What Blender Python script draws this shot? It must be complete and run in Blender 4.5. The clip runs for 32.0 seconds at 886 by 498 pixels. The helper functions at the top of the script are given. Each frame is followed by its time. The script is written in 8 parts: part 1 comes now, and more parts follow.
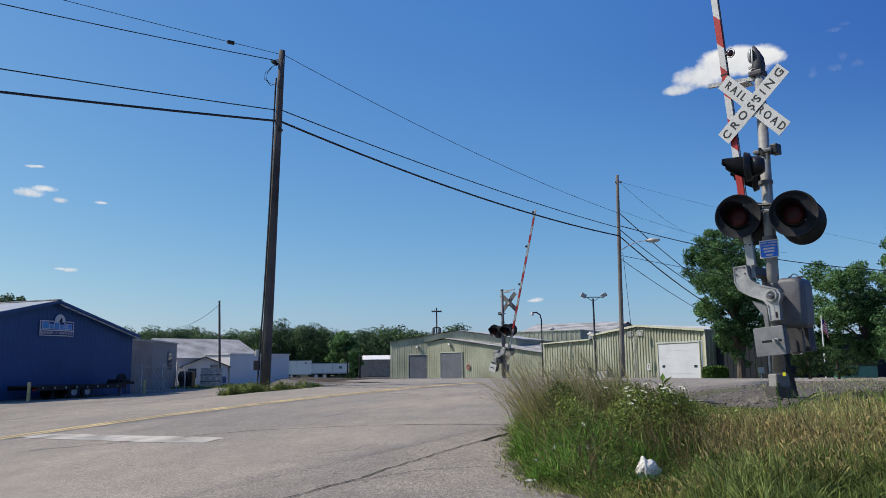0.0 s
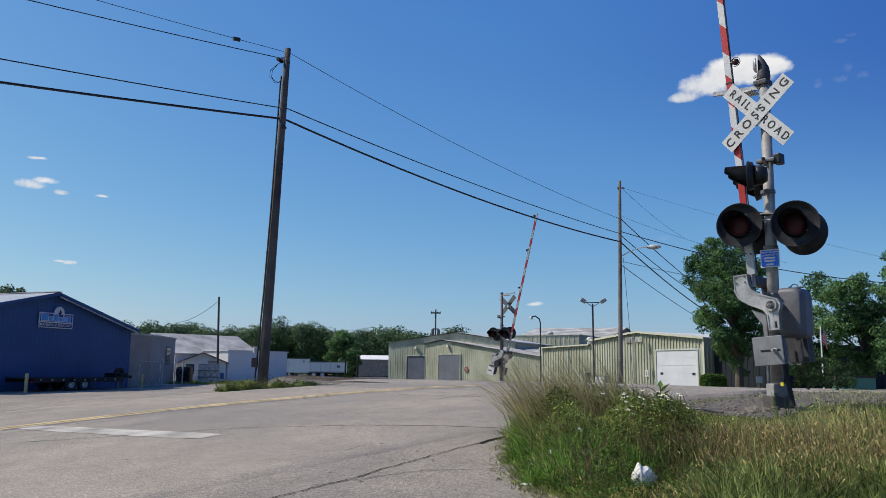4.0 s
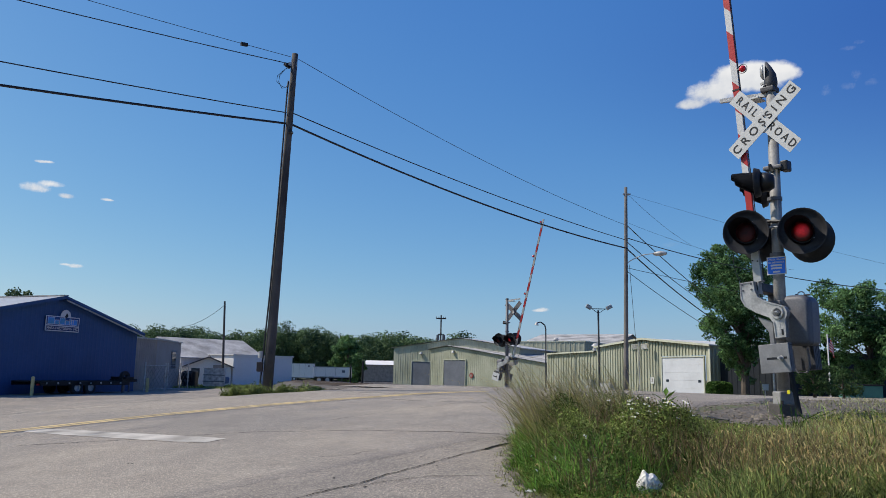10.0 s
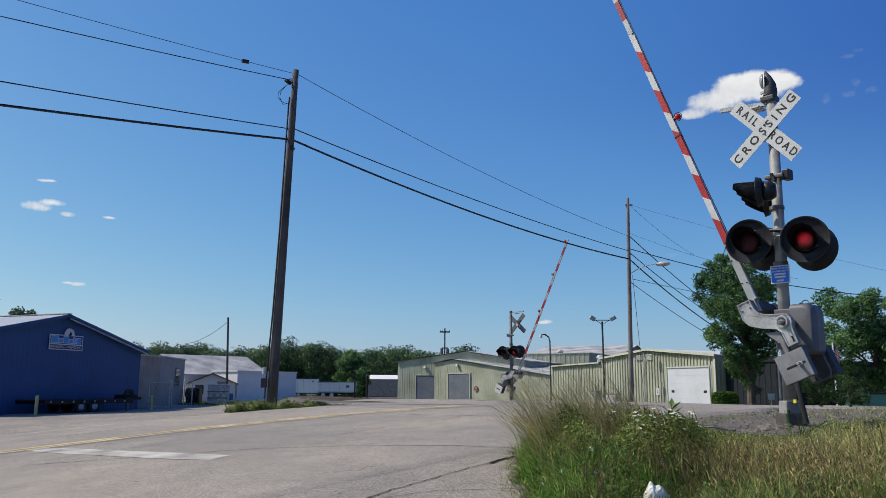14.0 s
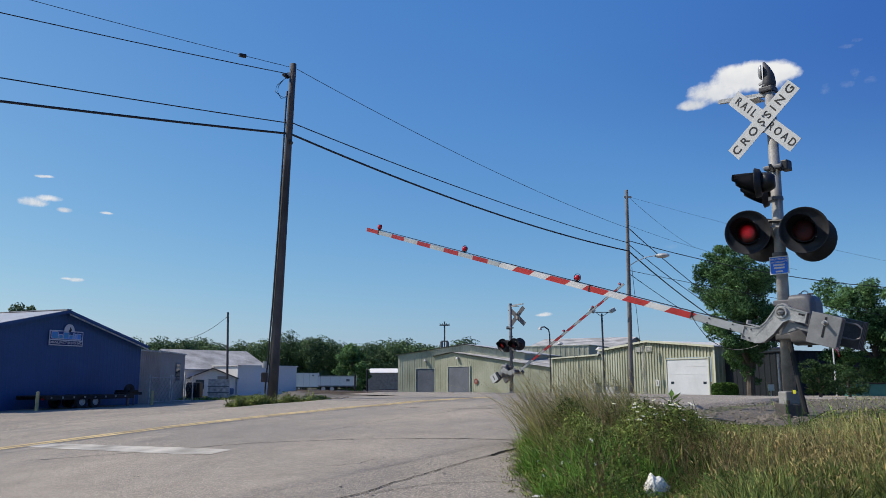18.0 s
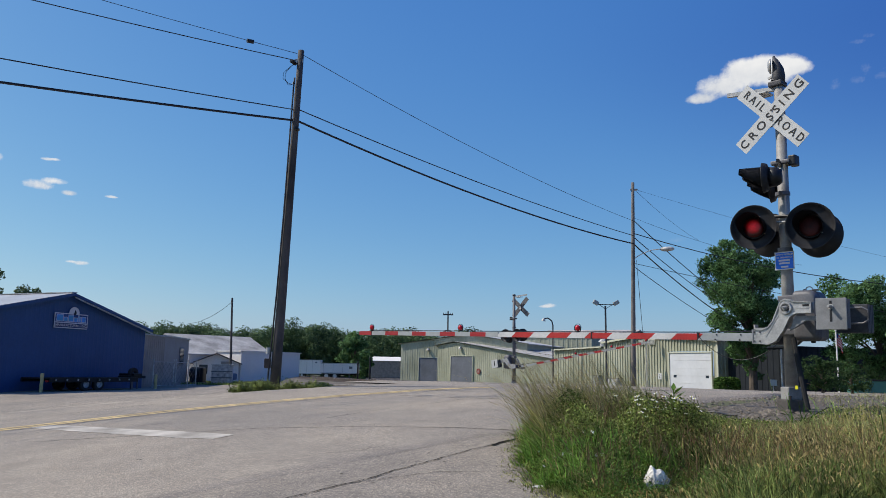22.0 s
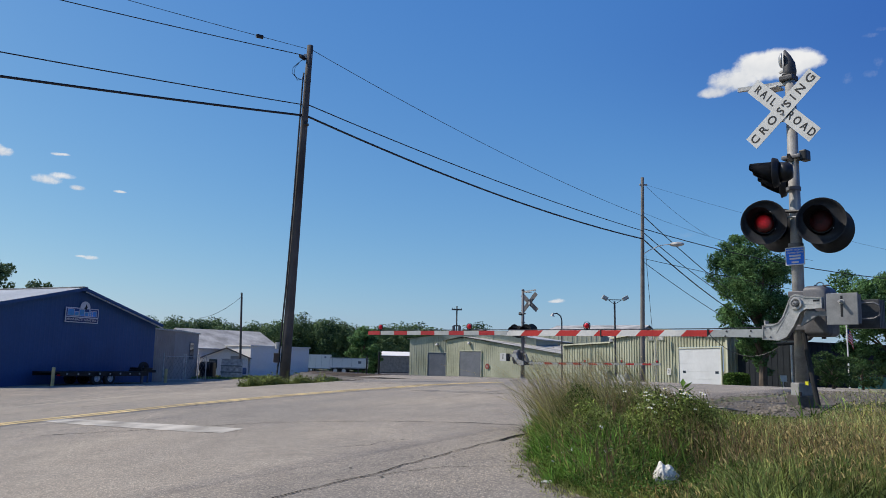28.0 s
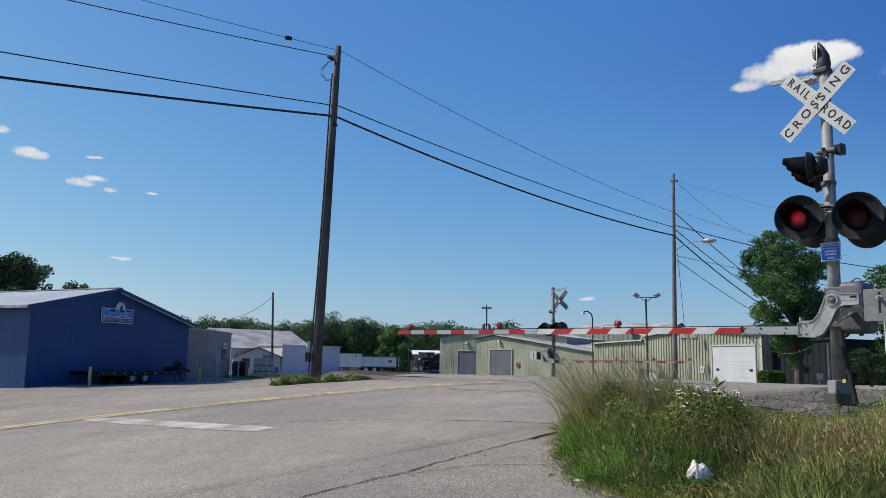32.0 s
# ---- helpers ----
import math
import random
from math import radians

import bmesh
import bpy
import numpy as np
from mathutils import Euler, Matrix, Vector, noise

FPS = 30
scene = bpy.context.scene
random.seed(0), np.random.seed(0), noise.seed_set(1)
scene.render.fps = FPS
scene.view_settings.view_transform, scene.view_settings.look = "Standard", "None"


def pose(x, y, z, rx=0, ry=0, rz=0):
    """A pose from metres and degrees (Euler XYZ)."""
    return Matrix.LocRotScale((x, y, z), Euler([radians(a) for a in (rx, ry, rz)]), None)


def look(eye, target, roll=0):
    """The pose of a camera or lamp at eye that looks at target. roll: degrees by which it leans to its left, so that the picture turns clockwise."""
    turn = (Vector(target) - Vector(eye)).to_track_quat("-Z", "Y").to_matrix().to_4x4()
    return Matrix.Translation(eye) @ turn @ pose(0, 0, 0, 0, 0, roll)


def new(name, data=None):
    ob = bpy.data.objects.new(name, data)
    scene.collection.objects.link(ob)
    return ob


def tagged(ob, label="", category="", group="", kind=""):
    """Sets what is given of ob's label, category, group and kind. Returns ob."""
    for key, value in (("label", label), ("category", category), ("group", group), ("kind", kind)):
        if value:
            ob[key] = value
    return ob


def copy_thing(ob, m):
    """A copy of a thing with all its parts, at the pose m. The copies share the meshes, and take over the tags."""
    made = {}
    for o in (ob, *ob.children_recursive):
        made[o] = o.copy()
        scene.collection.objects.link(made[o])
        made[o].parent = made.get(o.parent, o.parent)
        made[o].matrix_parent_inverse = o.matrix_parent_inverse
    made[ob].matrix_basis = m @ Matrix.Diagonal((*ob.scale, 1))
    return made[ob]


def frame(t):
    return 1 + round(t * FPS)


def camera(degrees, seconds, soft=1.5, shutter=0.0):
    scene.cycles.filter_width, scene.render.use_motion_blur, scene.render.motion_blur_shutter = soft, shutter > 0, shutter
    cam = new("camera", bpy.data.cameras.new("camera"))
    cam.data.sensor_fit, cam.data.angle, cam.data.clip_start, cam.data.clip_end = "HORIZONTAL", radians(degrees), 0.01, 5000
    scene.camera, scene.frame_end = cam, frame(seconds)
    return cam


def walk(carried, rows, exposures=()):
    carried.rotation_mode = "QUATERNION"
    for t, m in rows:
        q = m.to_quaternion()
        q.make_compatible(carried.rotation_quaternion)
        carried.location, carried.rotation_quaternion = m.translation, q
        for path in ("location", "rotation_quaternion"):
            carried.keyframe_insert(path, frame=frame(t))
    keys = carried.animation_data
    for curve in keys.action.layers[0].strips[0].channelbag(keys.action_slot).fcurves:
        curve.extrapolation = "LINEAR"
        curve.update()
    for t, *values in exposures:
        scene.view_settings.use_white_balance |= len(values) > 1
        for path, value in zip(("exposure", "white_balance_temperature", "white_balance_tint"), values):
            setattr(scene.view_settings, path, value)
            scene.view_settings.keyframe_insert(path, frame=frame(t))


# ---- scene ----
cam = camera(58.5, 32.0, soft=0.6)
# handheld camera standing on the apron, eye at 1.5 m, panning and rolling slightly
walk(cam, [
    (0, pose(0, 0, 1.5, 98.49, 0.59, 0.09)),
    (0.5, pose(0, 0, 1.5, 98.42, 0.60, 0.09)),
    (1, pose(0, 0, 1.5, 98.34, 0.58, 0.19)),
    (1.5, pose(0, 0, 1.5, 98.27, 0.51, 0.23)),
    (2, pose(0, 0, 1.5, 98.34, 0.40, 0.27)),
    (2.5, pose(0, 0, 1.5, 98.44, 0.29, 0.25)),
    (3, pose(0, 0, 1.5, 98.41, -0.13, 0.09)),
    (3.5, pose(0, 0, 1.5, 98.50, -0.62, -0.06)),
    (5.5, pose(0, 0, 1.5, 98.73, -0.94, -0.07)),
    (6, pose(0, 0, 1.5, 98.71, -1.04, -0.08)),
    (6.5, pose(0, 0, 1.5, 98.76, -1.12, -0.05)),
    (7, pose(0, 0, 1.5, 98.79, -1.06, 0.02)),
    (7.5, pose(0, 0, 1.5, 98.80, -0.99, 0.12)),
    (8, pose(0, 0, 1.5, 98.84, -1.03, 0.13)),
    (8.5, pose(0, 0, 1.5, 98.89, -1.02, 0.20)),
    (9, pose(0, 0, 1.5, 98.91, -1.05, 0.23)),
    (9.5, pose(0, 0, 1.5, 98.97, -1.16, 0.23)),
    (10, pose(0, 0, 1.5, 99.00, -1.15, 0.30)),
    (10.5, pose(0, 0, 1.5, 99.14, -1.18, 0.34)),
    (11, pose(0, 0, 1.5, 99.21, -1.16, 0.37)),
    (11.5, pose(0, 0, 1.5, 99.23, -1.10, 0.40)),
    (12, pose(0, 0, 1.5, 99.30, -1.07, 0.48)),
    (12.5, pose(0, 0, 1.5, 99.66, -0.97, 0.51)),
    (13, pose(0, 0, 1.5, 99.77, -0.80, 0.62)),
    (13.5, pose(0, 0, 1.5, 99.93, -0.59, 0.65)),
    (14, pose(0, 0, 1.5, 99.96, -0.41, 0.62)),
    (14.5, pose(0, 0, 1.5, 99.88, -0.27, 0.68)),
    (16.5, pose(0, 0, 1.5, 99.63, 0.33, 0.78)),
    (17, pose(0, 0, 1.5, 99.64, 0.42, 0.78)),
    (17.5, pose(0, 0, 1.5, 99.55, 0.20, 0.67)),
    (18, pose(0, 0, 1.5, 99.47, -0.01, 0.63)),
    (18.5, pose(0, 0, 1.5, 99.33, -0.18, 0.62)),
    (19, pose(0, 0, 1.5, 99.08, -0.31, 0.59)),
    (19.5, pose(0, 0, 1.5, 98.87, -0.43, 0.64)),
    (20, pose(0, 0, 1.5, 98.70, -0.59, 0.70)),
    (20.5, pose(0, 0, 1.5, 98.63, -0.81, 0.78)),
    (21, pose(0, 0, 1.5, 98.68, -0.85, 0.77)),
    (21.5, pose(0, 0, 1.5, 98.65, -0.91, 0.86)),
    (22, pose(0, 0, 1.5, 98.71, -1.04, 0.81)),
    (22.5, pose(0, 0, 1.5, 98.73, -1.15, 0.80)),
    (23, pose(0, 0, 1.5, 98.69, -1.37, 0.78)),
    (23.5, pose(0, 0, 1.5, 98.65, -1.49, 0.83)),
    (24, pose(0, 0, 1.5, 98.67, -1.40, 0.77)),
    (24.5, pose(0, 0, 1.5, 98.60, -1.39, 0.72)),
    (25, pose(0, 0, 1.5, 98.57, -1.35, 0.66)),
    (25.5, pose(0, 0, 1.5, 98.56, -1.40, 0.62)),
    (27.5, pose(0, 0, 1.5, 98.47, -1.12, 1.05)),
    (28, pose(0, 0, 1.5, 98.34, -1.18, 1.44)),
    (28.5, pose(0, 0, 1.5, 98.26, -1.19, 1.82)),
    (29, pose(0, 0, 1.5, 98.24, -1.02, 2.00)),
    (29.5, pose(0, 0, 1.5, 98.14, -1.00, 2.44)),
    (30, pose(0, 0, 1.5, 98.12, -1.10, 3.23)),
    (30.5, pose(0, 0, 1.5, 98.12, -1.11, 3.35)),
    (31, pose(0, 0, 1.5, 98.15, -1.07, 3.39)),
    (31.5, pose(0, 0, 1.5, 98.20, -0.96, 3.50)),
    (32, pose(0, 0, 1.5, 98.20, -1.00, 3.61)),
])

# ---- light: clear summer sky, high sun from the left ----
SUN_AZ, SUN_EL = 278.0, 47.0
world = bpy.data.worlds.new("sky")
scene.world = world
world.use_nodes = True
wn = world.node_tree.nodes
sky = wn.new("ShaderNodeTexSky")
sky.sky_type = 'NISHITA'
sky.sun_disc = False
sky.sun_elevation = radians(SUN_EL)
sky.sun_rotation = radians(SUN_AZ)
sky.altitude = 300
sky.air_density = 1.0
sky.dust_density = 1.0
sky.ozone_density = 3.0
# the film's colours: deeper blue away from the sun, paler towards it
wl = world.node_tree.links
split, join = wn.new("ShaderNodeSeparateColor"), wn.new("ShaderNodeCombineColor")
wl.new(sky.outputs[0], split.inputs[0])
sun_dir = Vector((math.sin(radians(SUN_AZ)) * math.cos(radians(SUN_EL)), math.cos(radians(SUN_AZ)) * math.cos(radians(SUN_EL)), math.sin(radians(SUN_EL))))
way, near_sun = wn.new("ShaderNodeTexCoord"), wn.new("ShaderNodeVectorMath")
near_sun.operation = 'DOT_PRODUCT'
near_sun.inputs[1].default_value = sun_dir
wl.new(way.outputs["Generated"], near_sun.inputs[0])
# ... but the haze keeps it pale low over the horizon
rise, haze, clear = wn.new("ShaderNodeSeparateXYZ"), wn.new("ShaderNodeMapRange"), wn.new("ShaderNodeMath")
haze.interpolation_type, clear.operation = 'SMOOTHSTEP', 'ADD'
haze.inputs[1].default_value, haze.inputs[2].default_value = 0.05, 0.4
haze.inputs[3].default_value, haze.inputs[4].default_value = 0.5, 0.0
wl.new(way.outputs["Generated"], rise.inputs[0])
wl.new(rise.outputs["Z"], haze.inputs[0])
wl.new(near_sun.outputs["Value"], clear.inputs[0])
wl.new(haze.outputs[0], clear.inputs[1])
for ch, (power, gain, deep) in enumerate(((1.33, 0.507, 0.51), (0.95, 1.072, 0.54), (0.45, 3.09, 0.78))):
    depth, scaled = wn.new("ShaderNodeMath"), wn.new("ShaderNodeMath")
    depth.operation, scaled.operation = 'POWER', 'MULTIPLY'
    depth.inputs[1].default_value, scaled.inputs[1].default_value = power, gain
    wl.new(split.outputs[ch], depth.inputs[0])
    wl.new(depth.outputs[0], scaled.inputs[0])
    fade, both = wn.new("ShaderNodeMapRange"), wn.new("ShaderNodeMath")
    fade.interpolation_type, both.operation = 'SMOOTHSTEP', 'MULTIPLY'
    fade.inputs[1].default_value, fade.inputs[2].default_value, fade.inputs[3].default_value = -0.15, 0.36, deep
    wl.new(clear.outputs[0], fade.inputs[0])
    wl.new(scaled.outputs[0], both.inputs[0])
    wl.new(fade.outputs[0], both.inputs[1])
    wl.new(both.outputs[0], join.inputs[ch])
wl.new(join.outputs[0], wn["Background"].inputs[0])
wn["Background"].inputs[1].default_value = 0.1
sun = new("sun", bpy.data.lights.new("sun", 'SUN'))
sun.data.energy = 4.2
sun.data.angle = radians(0.6)
sun.data.color = (1.0, 0.93, 0.83)
sun.matrix_world = look((0, 0, 60), Vector((0, 0, 60)) - sun_dir)
scene.view_settings.exposure = 0.0


# ---- materials ----
def mat(name, col, rough=0.7, metal=0.0, var=0.2, scale=1.5, fine=30.0, bump=0.15, alt=None, spec=0.4, rand=0.0):
    """A procedural surface: a base colour that drifts at two scales, towards alt where given, with a fine relief."""
    m = bpy.data.materials.new(name)
    m.use_nodes = True
    nt = m.node_tree
    n, k = nt.nodes, nt.links
    b = n["Principled BSDF"]
    co = n.new("ShaderNodeTexCoord")
    big = n.new("ShaderNodeTexNoise")
    big.inputs["Scale"].default_value, big.inputs["Detail"].default_value = scale, 4
    sm = n.new("ShaderNodeTexNoise")
    sm.inputs["Scale"].default_value, sm.inputs["Detail"].default_value = fine, 3
    k.new(co.outputs["Object"], big.inputs["Vector"])
    k.new(co.outputs["Object"], sm.inputs["Vector"])
    ramp = n.new("ShaderNodeMapRange")
    ramp.inputs[1].default_value, ramp.inputs[2].default_value = 0.3, 0.7
    k.new(big.outputs["Fac"], ramp.inputs[0])
    dark = [c * (1 - var) for c in col]
    light = [min(1, c * (1 + var)) for c in (alt or col)]
    mix = n.new("ShaderNodeMix")
    mix.data_type = 'RGBA'
    mix.inputs[6].default_value = (*dark, 1)
    mix.inputs[7].default_value = (*light, 1)
    k.new(ramp.outputs[0], mix.inputs[0])
    hsv = n.new("ShaderNodeHueSaturation")
    k.new(mix.outputs[2], hsv.inputs["Color"])
    val = n.new("ShaderNodeMapRange")
    val.inputs[1].default_value, val.inputs[2].default_value = 0.25, 0.75
    val.inputs[3].default_value, val.inputs[4].default_value = 1 - var * 0.6, 1 + var * 0.6
    k.new(sm.outputs["Fac"], val.inputs[0])
    if rand:
        info = n.new("ShaderNodeNewGeometry")
        isl = n.new("ShaderNodeMapRange")
        isl.inputs[3].default_value, isl.inputs[4].default_value = 1 - rand, 1 + rand
        k.new(info.outputs["Random Per Island"], isl.inputs[0])
        mul = n.new("ShaderNodeMath")
        mul.operation = 'MULTIPLY'
        k.new(val.outputs[0], mul.inputs[0])
        k.new(isl.outputs[0], mul.inputs[1])
        k.new(mul.outputs[0], hsv.inputs["Value"])
    else:
        k.new(val.outputs[0], hsv.inputs["Value"])
    k.new(hsv.outputs[0], b.inputs["Base Color"])
    b.inputs["Roughness"].default_value = rough
    b.inputs["Metallic"].default_value = metal
    b.inputs["Specular IOR Level"].default_value = spec
    if bump:
        bp = n.new("ShaderNodeBump")
        bp.inputs["Strength"].default_value = bump
        bp.inputs["Distance"].default_value = 0.02
        k.new(sm.outputs["Fac"], bp.inputs["Height"])
        k.new(bp.outputs[0], b.inputs["Normal"])
    return m


def glow(name, col, strength):
    m = mat(name, col, 0.3, var=0.05, bump=0)
    b = m.node_tree.nodes["Principled BSDF"]
    b.inputs["Emission Color"].default_value = (*col, 1)
    b.inputs["Emission Strength"].default_value = strength
    return m


def leafy(name, col, alt, rand=0.35, scale=0.35, through_light=0.2):
    m = mat(name, col, 0.65, var=0.25, scale=scale, fine=3.0, bump=0, alt=alt, spec=0.1, rand=rand)
    nt = m.node_tree
    b = nt.nodes["Principled BSDF"]
    tr = nt.nodes.new("ShaderNodeBsdfTranslucent")
    nt.links.new(b.inputs["Base Color"].links[0].from_socket, tr.inputs["Color"])
    mx = nt.nodes.new("ShaderNodeMixShader")
    mx.inputs[0].default_value = through_light
    nt.links.new(b.outputs[0], mx.inputs[1])
    nt.links.new(tr.outputs[0], mx.inputs[2])
    nt.links.new(mx.outputs[0], nt.nodes["Material Output"].inputs[0])
    return m


M = {
    "asphalt": None,
    "tar": mat("tar", (0.022, 0.02, 0.018), 0.95, var=0.3, bump=0, spec=0.05),
    "yellow_paint": mat("yellow_paint", (0.45, 0.34, 0.18), 0.85, var=0.25, scale=2.2, fine=45, alt=(0.56, 0.42, 0.2)),
    "white_paint": mat("white_paint", (0.34, 0.305, 0.25), 0.85, var=0.25, scale=1.8, fine=50, alt=(0.48, 0.44, 0.375)),
    "soil": mat("soil", (0.12, 0.095, 0.06), 0.95, var=0.35, scale=0.25, fine=9, bump=0.6, alt=(0.09, 0.1, 0.045)),
    "stone": mat("stone", (0.17, 0.145, 0.115), 0.9, var=0.2, scale=4, fine=30, bump=0.4, rand=0.4),
    "crumb": mat("crumb", (0.13, 0.11, 0.085), 0.95, var=0.3, scale=6, fine=40, bump=0.3, rand=0.7),
    "rust": mat("rust", (0.08, 0.06, 0.05), 0.7, 0.3, var=0.3),
    "rail_top": mat("rail_top", (0.4, 0.39, 0.37), 0.35, 0.9, var=0.1),
    "sleeper": mat("sleeper", (0.09, 0.07, 0.055), 0.9, var=0.35, scale=3, fine=30),
    "pole_wood": mat("pole_wood", (0.06, 0.054, 0.051), 0.85, var=0.25, scale=1.2, fine=25, bump=0.4, alt=(0.09, 0.08, 0.073)),
    "pole_wood_pale": mat("pole_wood_pale", (0.14, 0.127, 0.115), 0.85, var=0.25, scale=1.2, fine=25, bump=0.4, alt=(0.19, 0.17, 0.15)),
    "cable": mat("cable", (0.015, 0.016, 0.02), 0.5, var=0.1, bump=0),
    "galv": mat("galv", (0.31, 0.31, 0.31), 0.6, 0.2, var=0.2, scale=4, fine=60, bump=0.1, alt=(0.5, 0.49, 0.46)),
    "mast_grey": mat("mast_grey", (0.26, 0.25, 0.24), 0.6, 0.15, var=0.22, scale=4, fine=60, bump=0.12, alt=(0.36, 0.35, 0.33)),
    "cast": mat("cast", (0.36, 0.355, 0.345), 0.42, 0.35, var=0.2, scale=5, fine=40, bump=0.15, alt=(0.47, 0.46, 0.44)),
    "plate_grey": mat("plate_grey", (0.2, 0.2, 0.205), 0.55, 0.2, var=0.14, scale=5, fine=50, bump=0.1, alt=(0.25, 0.25, 0.25)),
    "case": mat("case", (0.155, 0.158, 0.172), 0.55, 0.2, var=0.2, scale=5, fine=40, bump=0.1, alt=(0.125, 0.12, 0.125)),
    "weight_dark": mat("weight_dark", (0.06, 0.06, 0.065), 0.55, 0.2, var=0.25, scale=5, fine=40, bump=0.1),
    "edge_grit": mat("edge_grit", (0.075, 0.062, 0.045), 0.95, var=0.4, scale=6, fine=60, bump=0.8, alt=(0.2, 0.17, 0.12)),
    "black": mat("black", (0.012, 0.012, 0.014), 0.45, var=0.25, bump=0.05),
    "visor": mat("visor", (0.012, 0.012, 0.014), 0.5, var=0.3, scale=6, bump=0.05, spec=0.25),
    "arm_white": mat("arm_white", (0.58, 0.575, 0.56), 0.45, var=0.1, scale=3, fine=30),
    "arm_grey": mat("arm_grey", (0.37, 0.385, 0.385), 0.45, 0.2, var=0.12, scale=3, fine=30),
    "arm_dull": mat("arm_dull", (0.3, 0.3, 0.29), 0.6, var=0.2, scale=3, fine=30),
    "arm_red": mat("arm_red", (0.42, 0.028, 0.025), 0.4, var=0.15, scale=3, fine=30),
    "arm_red_old": mat("arm_red_old", (0.33, 0.02, 0.024), 0.4, var=0.15, scale=3, fine=30),
    "sign_white": mat("sign_white", (0.56, 0.56, 0.54), 0.5, var=0.08, scale=4, fine=40, bump=0.03),
    "sign_black": mat("sign_black", (0.012, 0.012, 0.013), 0.5, var=0.1, bump=0),
    "sign_blue": mat("sign_blue", (0.008, 0.15, 0.7), 0.4, var=0.08, bump=0),
    "lens": mat("lens", (0.05, 0.004, 0.006), 0.35, var=0.5, scale=14, fine=70, bump=0.4, spec=0.3),
    "lens_lit": glow("lens_lit", (0.07, 0.004, 0.006), 0.22),
    "disc_black": mat("disc_black", (0.024, 0.024, 0.027), 0.5, var=0.3, scale=5, bump=0.05, spec=0.3),
    "bulb_red": mat("bulb_red", (0.3, 0.006, 0.012), 0.2, var=0.1, bump=0, spec=0.6),
    "bulb_lit": glow("bulb_lit", (0.5, 0.01, 0.02), 0.06),
    "bulb_dark": mat("bulb_dark", (0.03, 0.004, 0.005), 0.2, var=0.1, bump=0, spec=0.6),
    "concrete": mat("concrete", (0.085, 0.077, 0.07), 0.9, var=0.25, scale=3, fine=25, bump=0.4),
    "blue_steel": mat("blue_steel", (0.022, 0.07, 0.19), 0.5, 0.0, var=0.1, scale=0.5, fine=8, bump=0.05),
    "grey_roof": mat("grey_roof", (0.43, 0.43, 0.43), 0.45, 0.15, var=0.12, scale=0.5, fine=6, bump=0.05),
    "tan_steel": mat("tan_steel", (0.35, 0.355, 0.25), 0.6, 0.0, var=0.14, scale=0.4, fine=5, bump=0.05, alt=(0.4, 0.4, 0.3)),
    "tan_trim": mat("tan_trim", (0.52, 0.52, 0.4), 0.5, var=0.1, scale=1),
    "grey_door": mat("grey_door", (0.14, 0.15, 0.175), 0.6, var=0.15, scale=0.8, fine=6),
    "white_door": mat("white_door", (0.6, 0.61, 0.63), 0.45, var=0.06, scale=0.8, fine=6),
    "white_wall": mat("white_wall", (0.84, 0.79, 0.72), 0.8, var=0.1, scale=0.5, fine=8, alt=(0.7, 0.68, 0.65)),
    "grey_wall": mat("grey_wall", (0.33, 0.29, 0.25), 0.8, var=0.12, scale=0.6, fine=8),
    "plaster": mat("plaster", (0.36, 0.33, 0.3), 0.85, var=0.15, scale=0.8, fine=10, alt=(0.3, 0.28, 0.26)),
    # tree shade over the low building is put into this dark base colour
    "dark_wall": mat("dark_wall", (0.026, 0.03, 0.036), 0.9, spec=0.08, var=0.2, scale=0.5, fine=8),
    "brick_wall": mat("brick_wall", (0.3, 0.24, 0.2), 0.85, var=0.25, scale=1.5, fine=14),
    "pale_roof": mat("pale_roof", (0.27, 0.26, 0.24), 0.8, 0.0, var=0.3, scale=0.5, fine=6, alt=(0.41, 0.395, 0.37)),
    "brown_roof": mat("brown_roof", (0.14, 0.12, 0.11), 0.9, var=0.25, scale=1.0, fine=12),
    "glass": mat("glass", (0.03, 0.04, 0.05), 0.08, var=0.1, bump=0, spec=0.8),
    "rubber": mat("rubber", (0.02, 0.02, 0.02), 0.8, var=0.2),
    "loco_black": mat("loco_black", (0.007, 0.007, 0.008), 0.6, var=0.3, scale=2, fine=10),
    "yellow": mat("yellow", (0.5, 0.41, 0.19), 0.6, var=0.2, scale=4),
    "hazard": mat("hazard", (0.75, 0.7, 0.03), 0.5, var=0.1),
    "leaf_tree": leafy("leaf_tree", (0.036, 0.095, 0.038), (0.15, 0.26, 0.095), 0.75),
    "leaf_weed": leafy("leaf_weed", (0.04, 0.08, 0.015), (0.23, 0.275, 0.065), 0.9, 1.6, 0.15),
    "leaf_wood": leafy("leaf_wood", (0.022, 0.056, 0.032), (0.13, 0.195, 0.08), 0.3, 0.11, 0.12),
    "leaf_light": leafy("leaf_light", (0.06, 0.13, 0.045), (0.15, 0.255, 0.09), 0.5),
    "leaf_dark": leafy("leaf_dark", (0.03, 0.065, 0.025), (0.06, 0.1, 0.035)),
    "leaf_hedge": leafy("leaf_hedge", (0.045, 0.1, 0.02), (0.1, 0.175, 0.04), 0.6),
    "clover_leaf": leafy("clover_leaf", (0.06, 0.13, 0.024), (0.17, 0.26, 0.055), 0.7),
    "grass_green": leafy("grass_green", (0.065, 0.12, 0.024), (0.28, 0.32, 0.1), 0.9, 1.2, 0.15),
    "grass_lush": leafy("grass_lush", (0.08, 0.175, 0.024), (0.19, 0.32, 0.06), 0.8, 1.5),
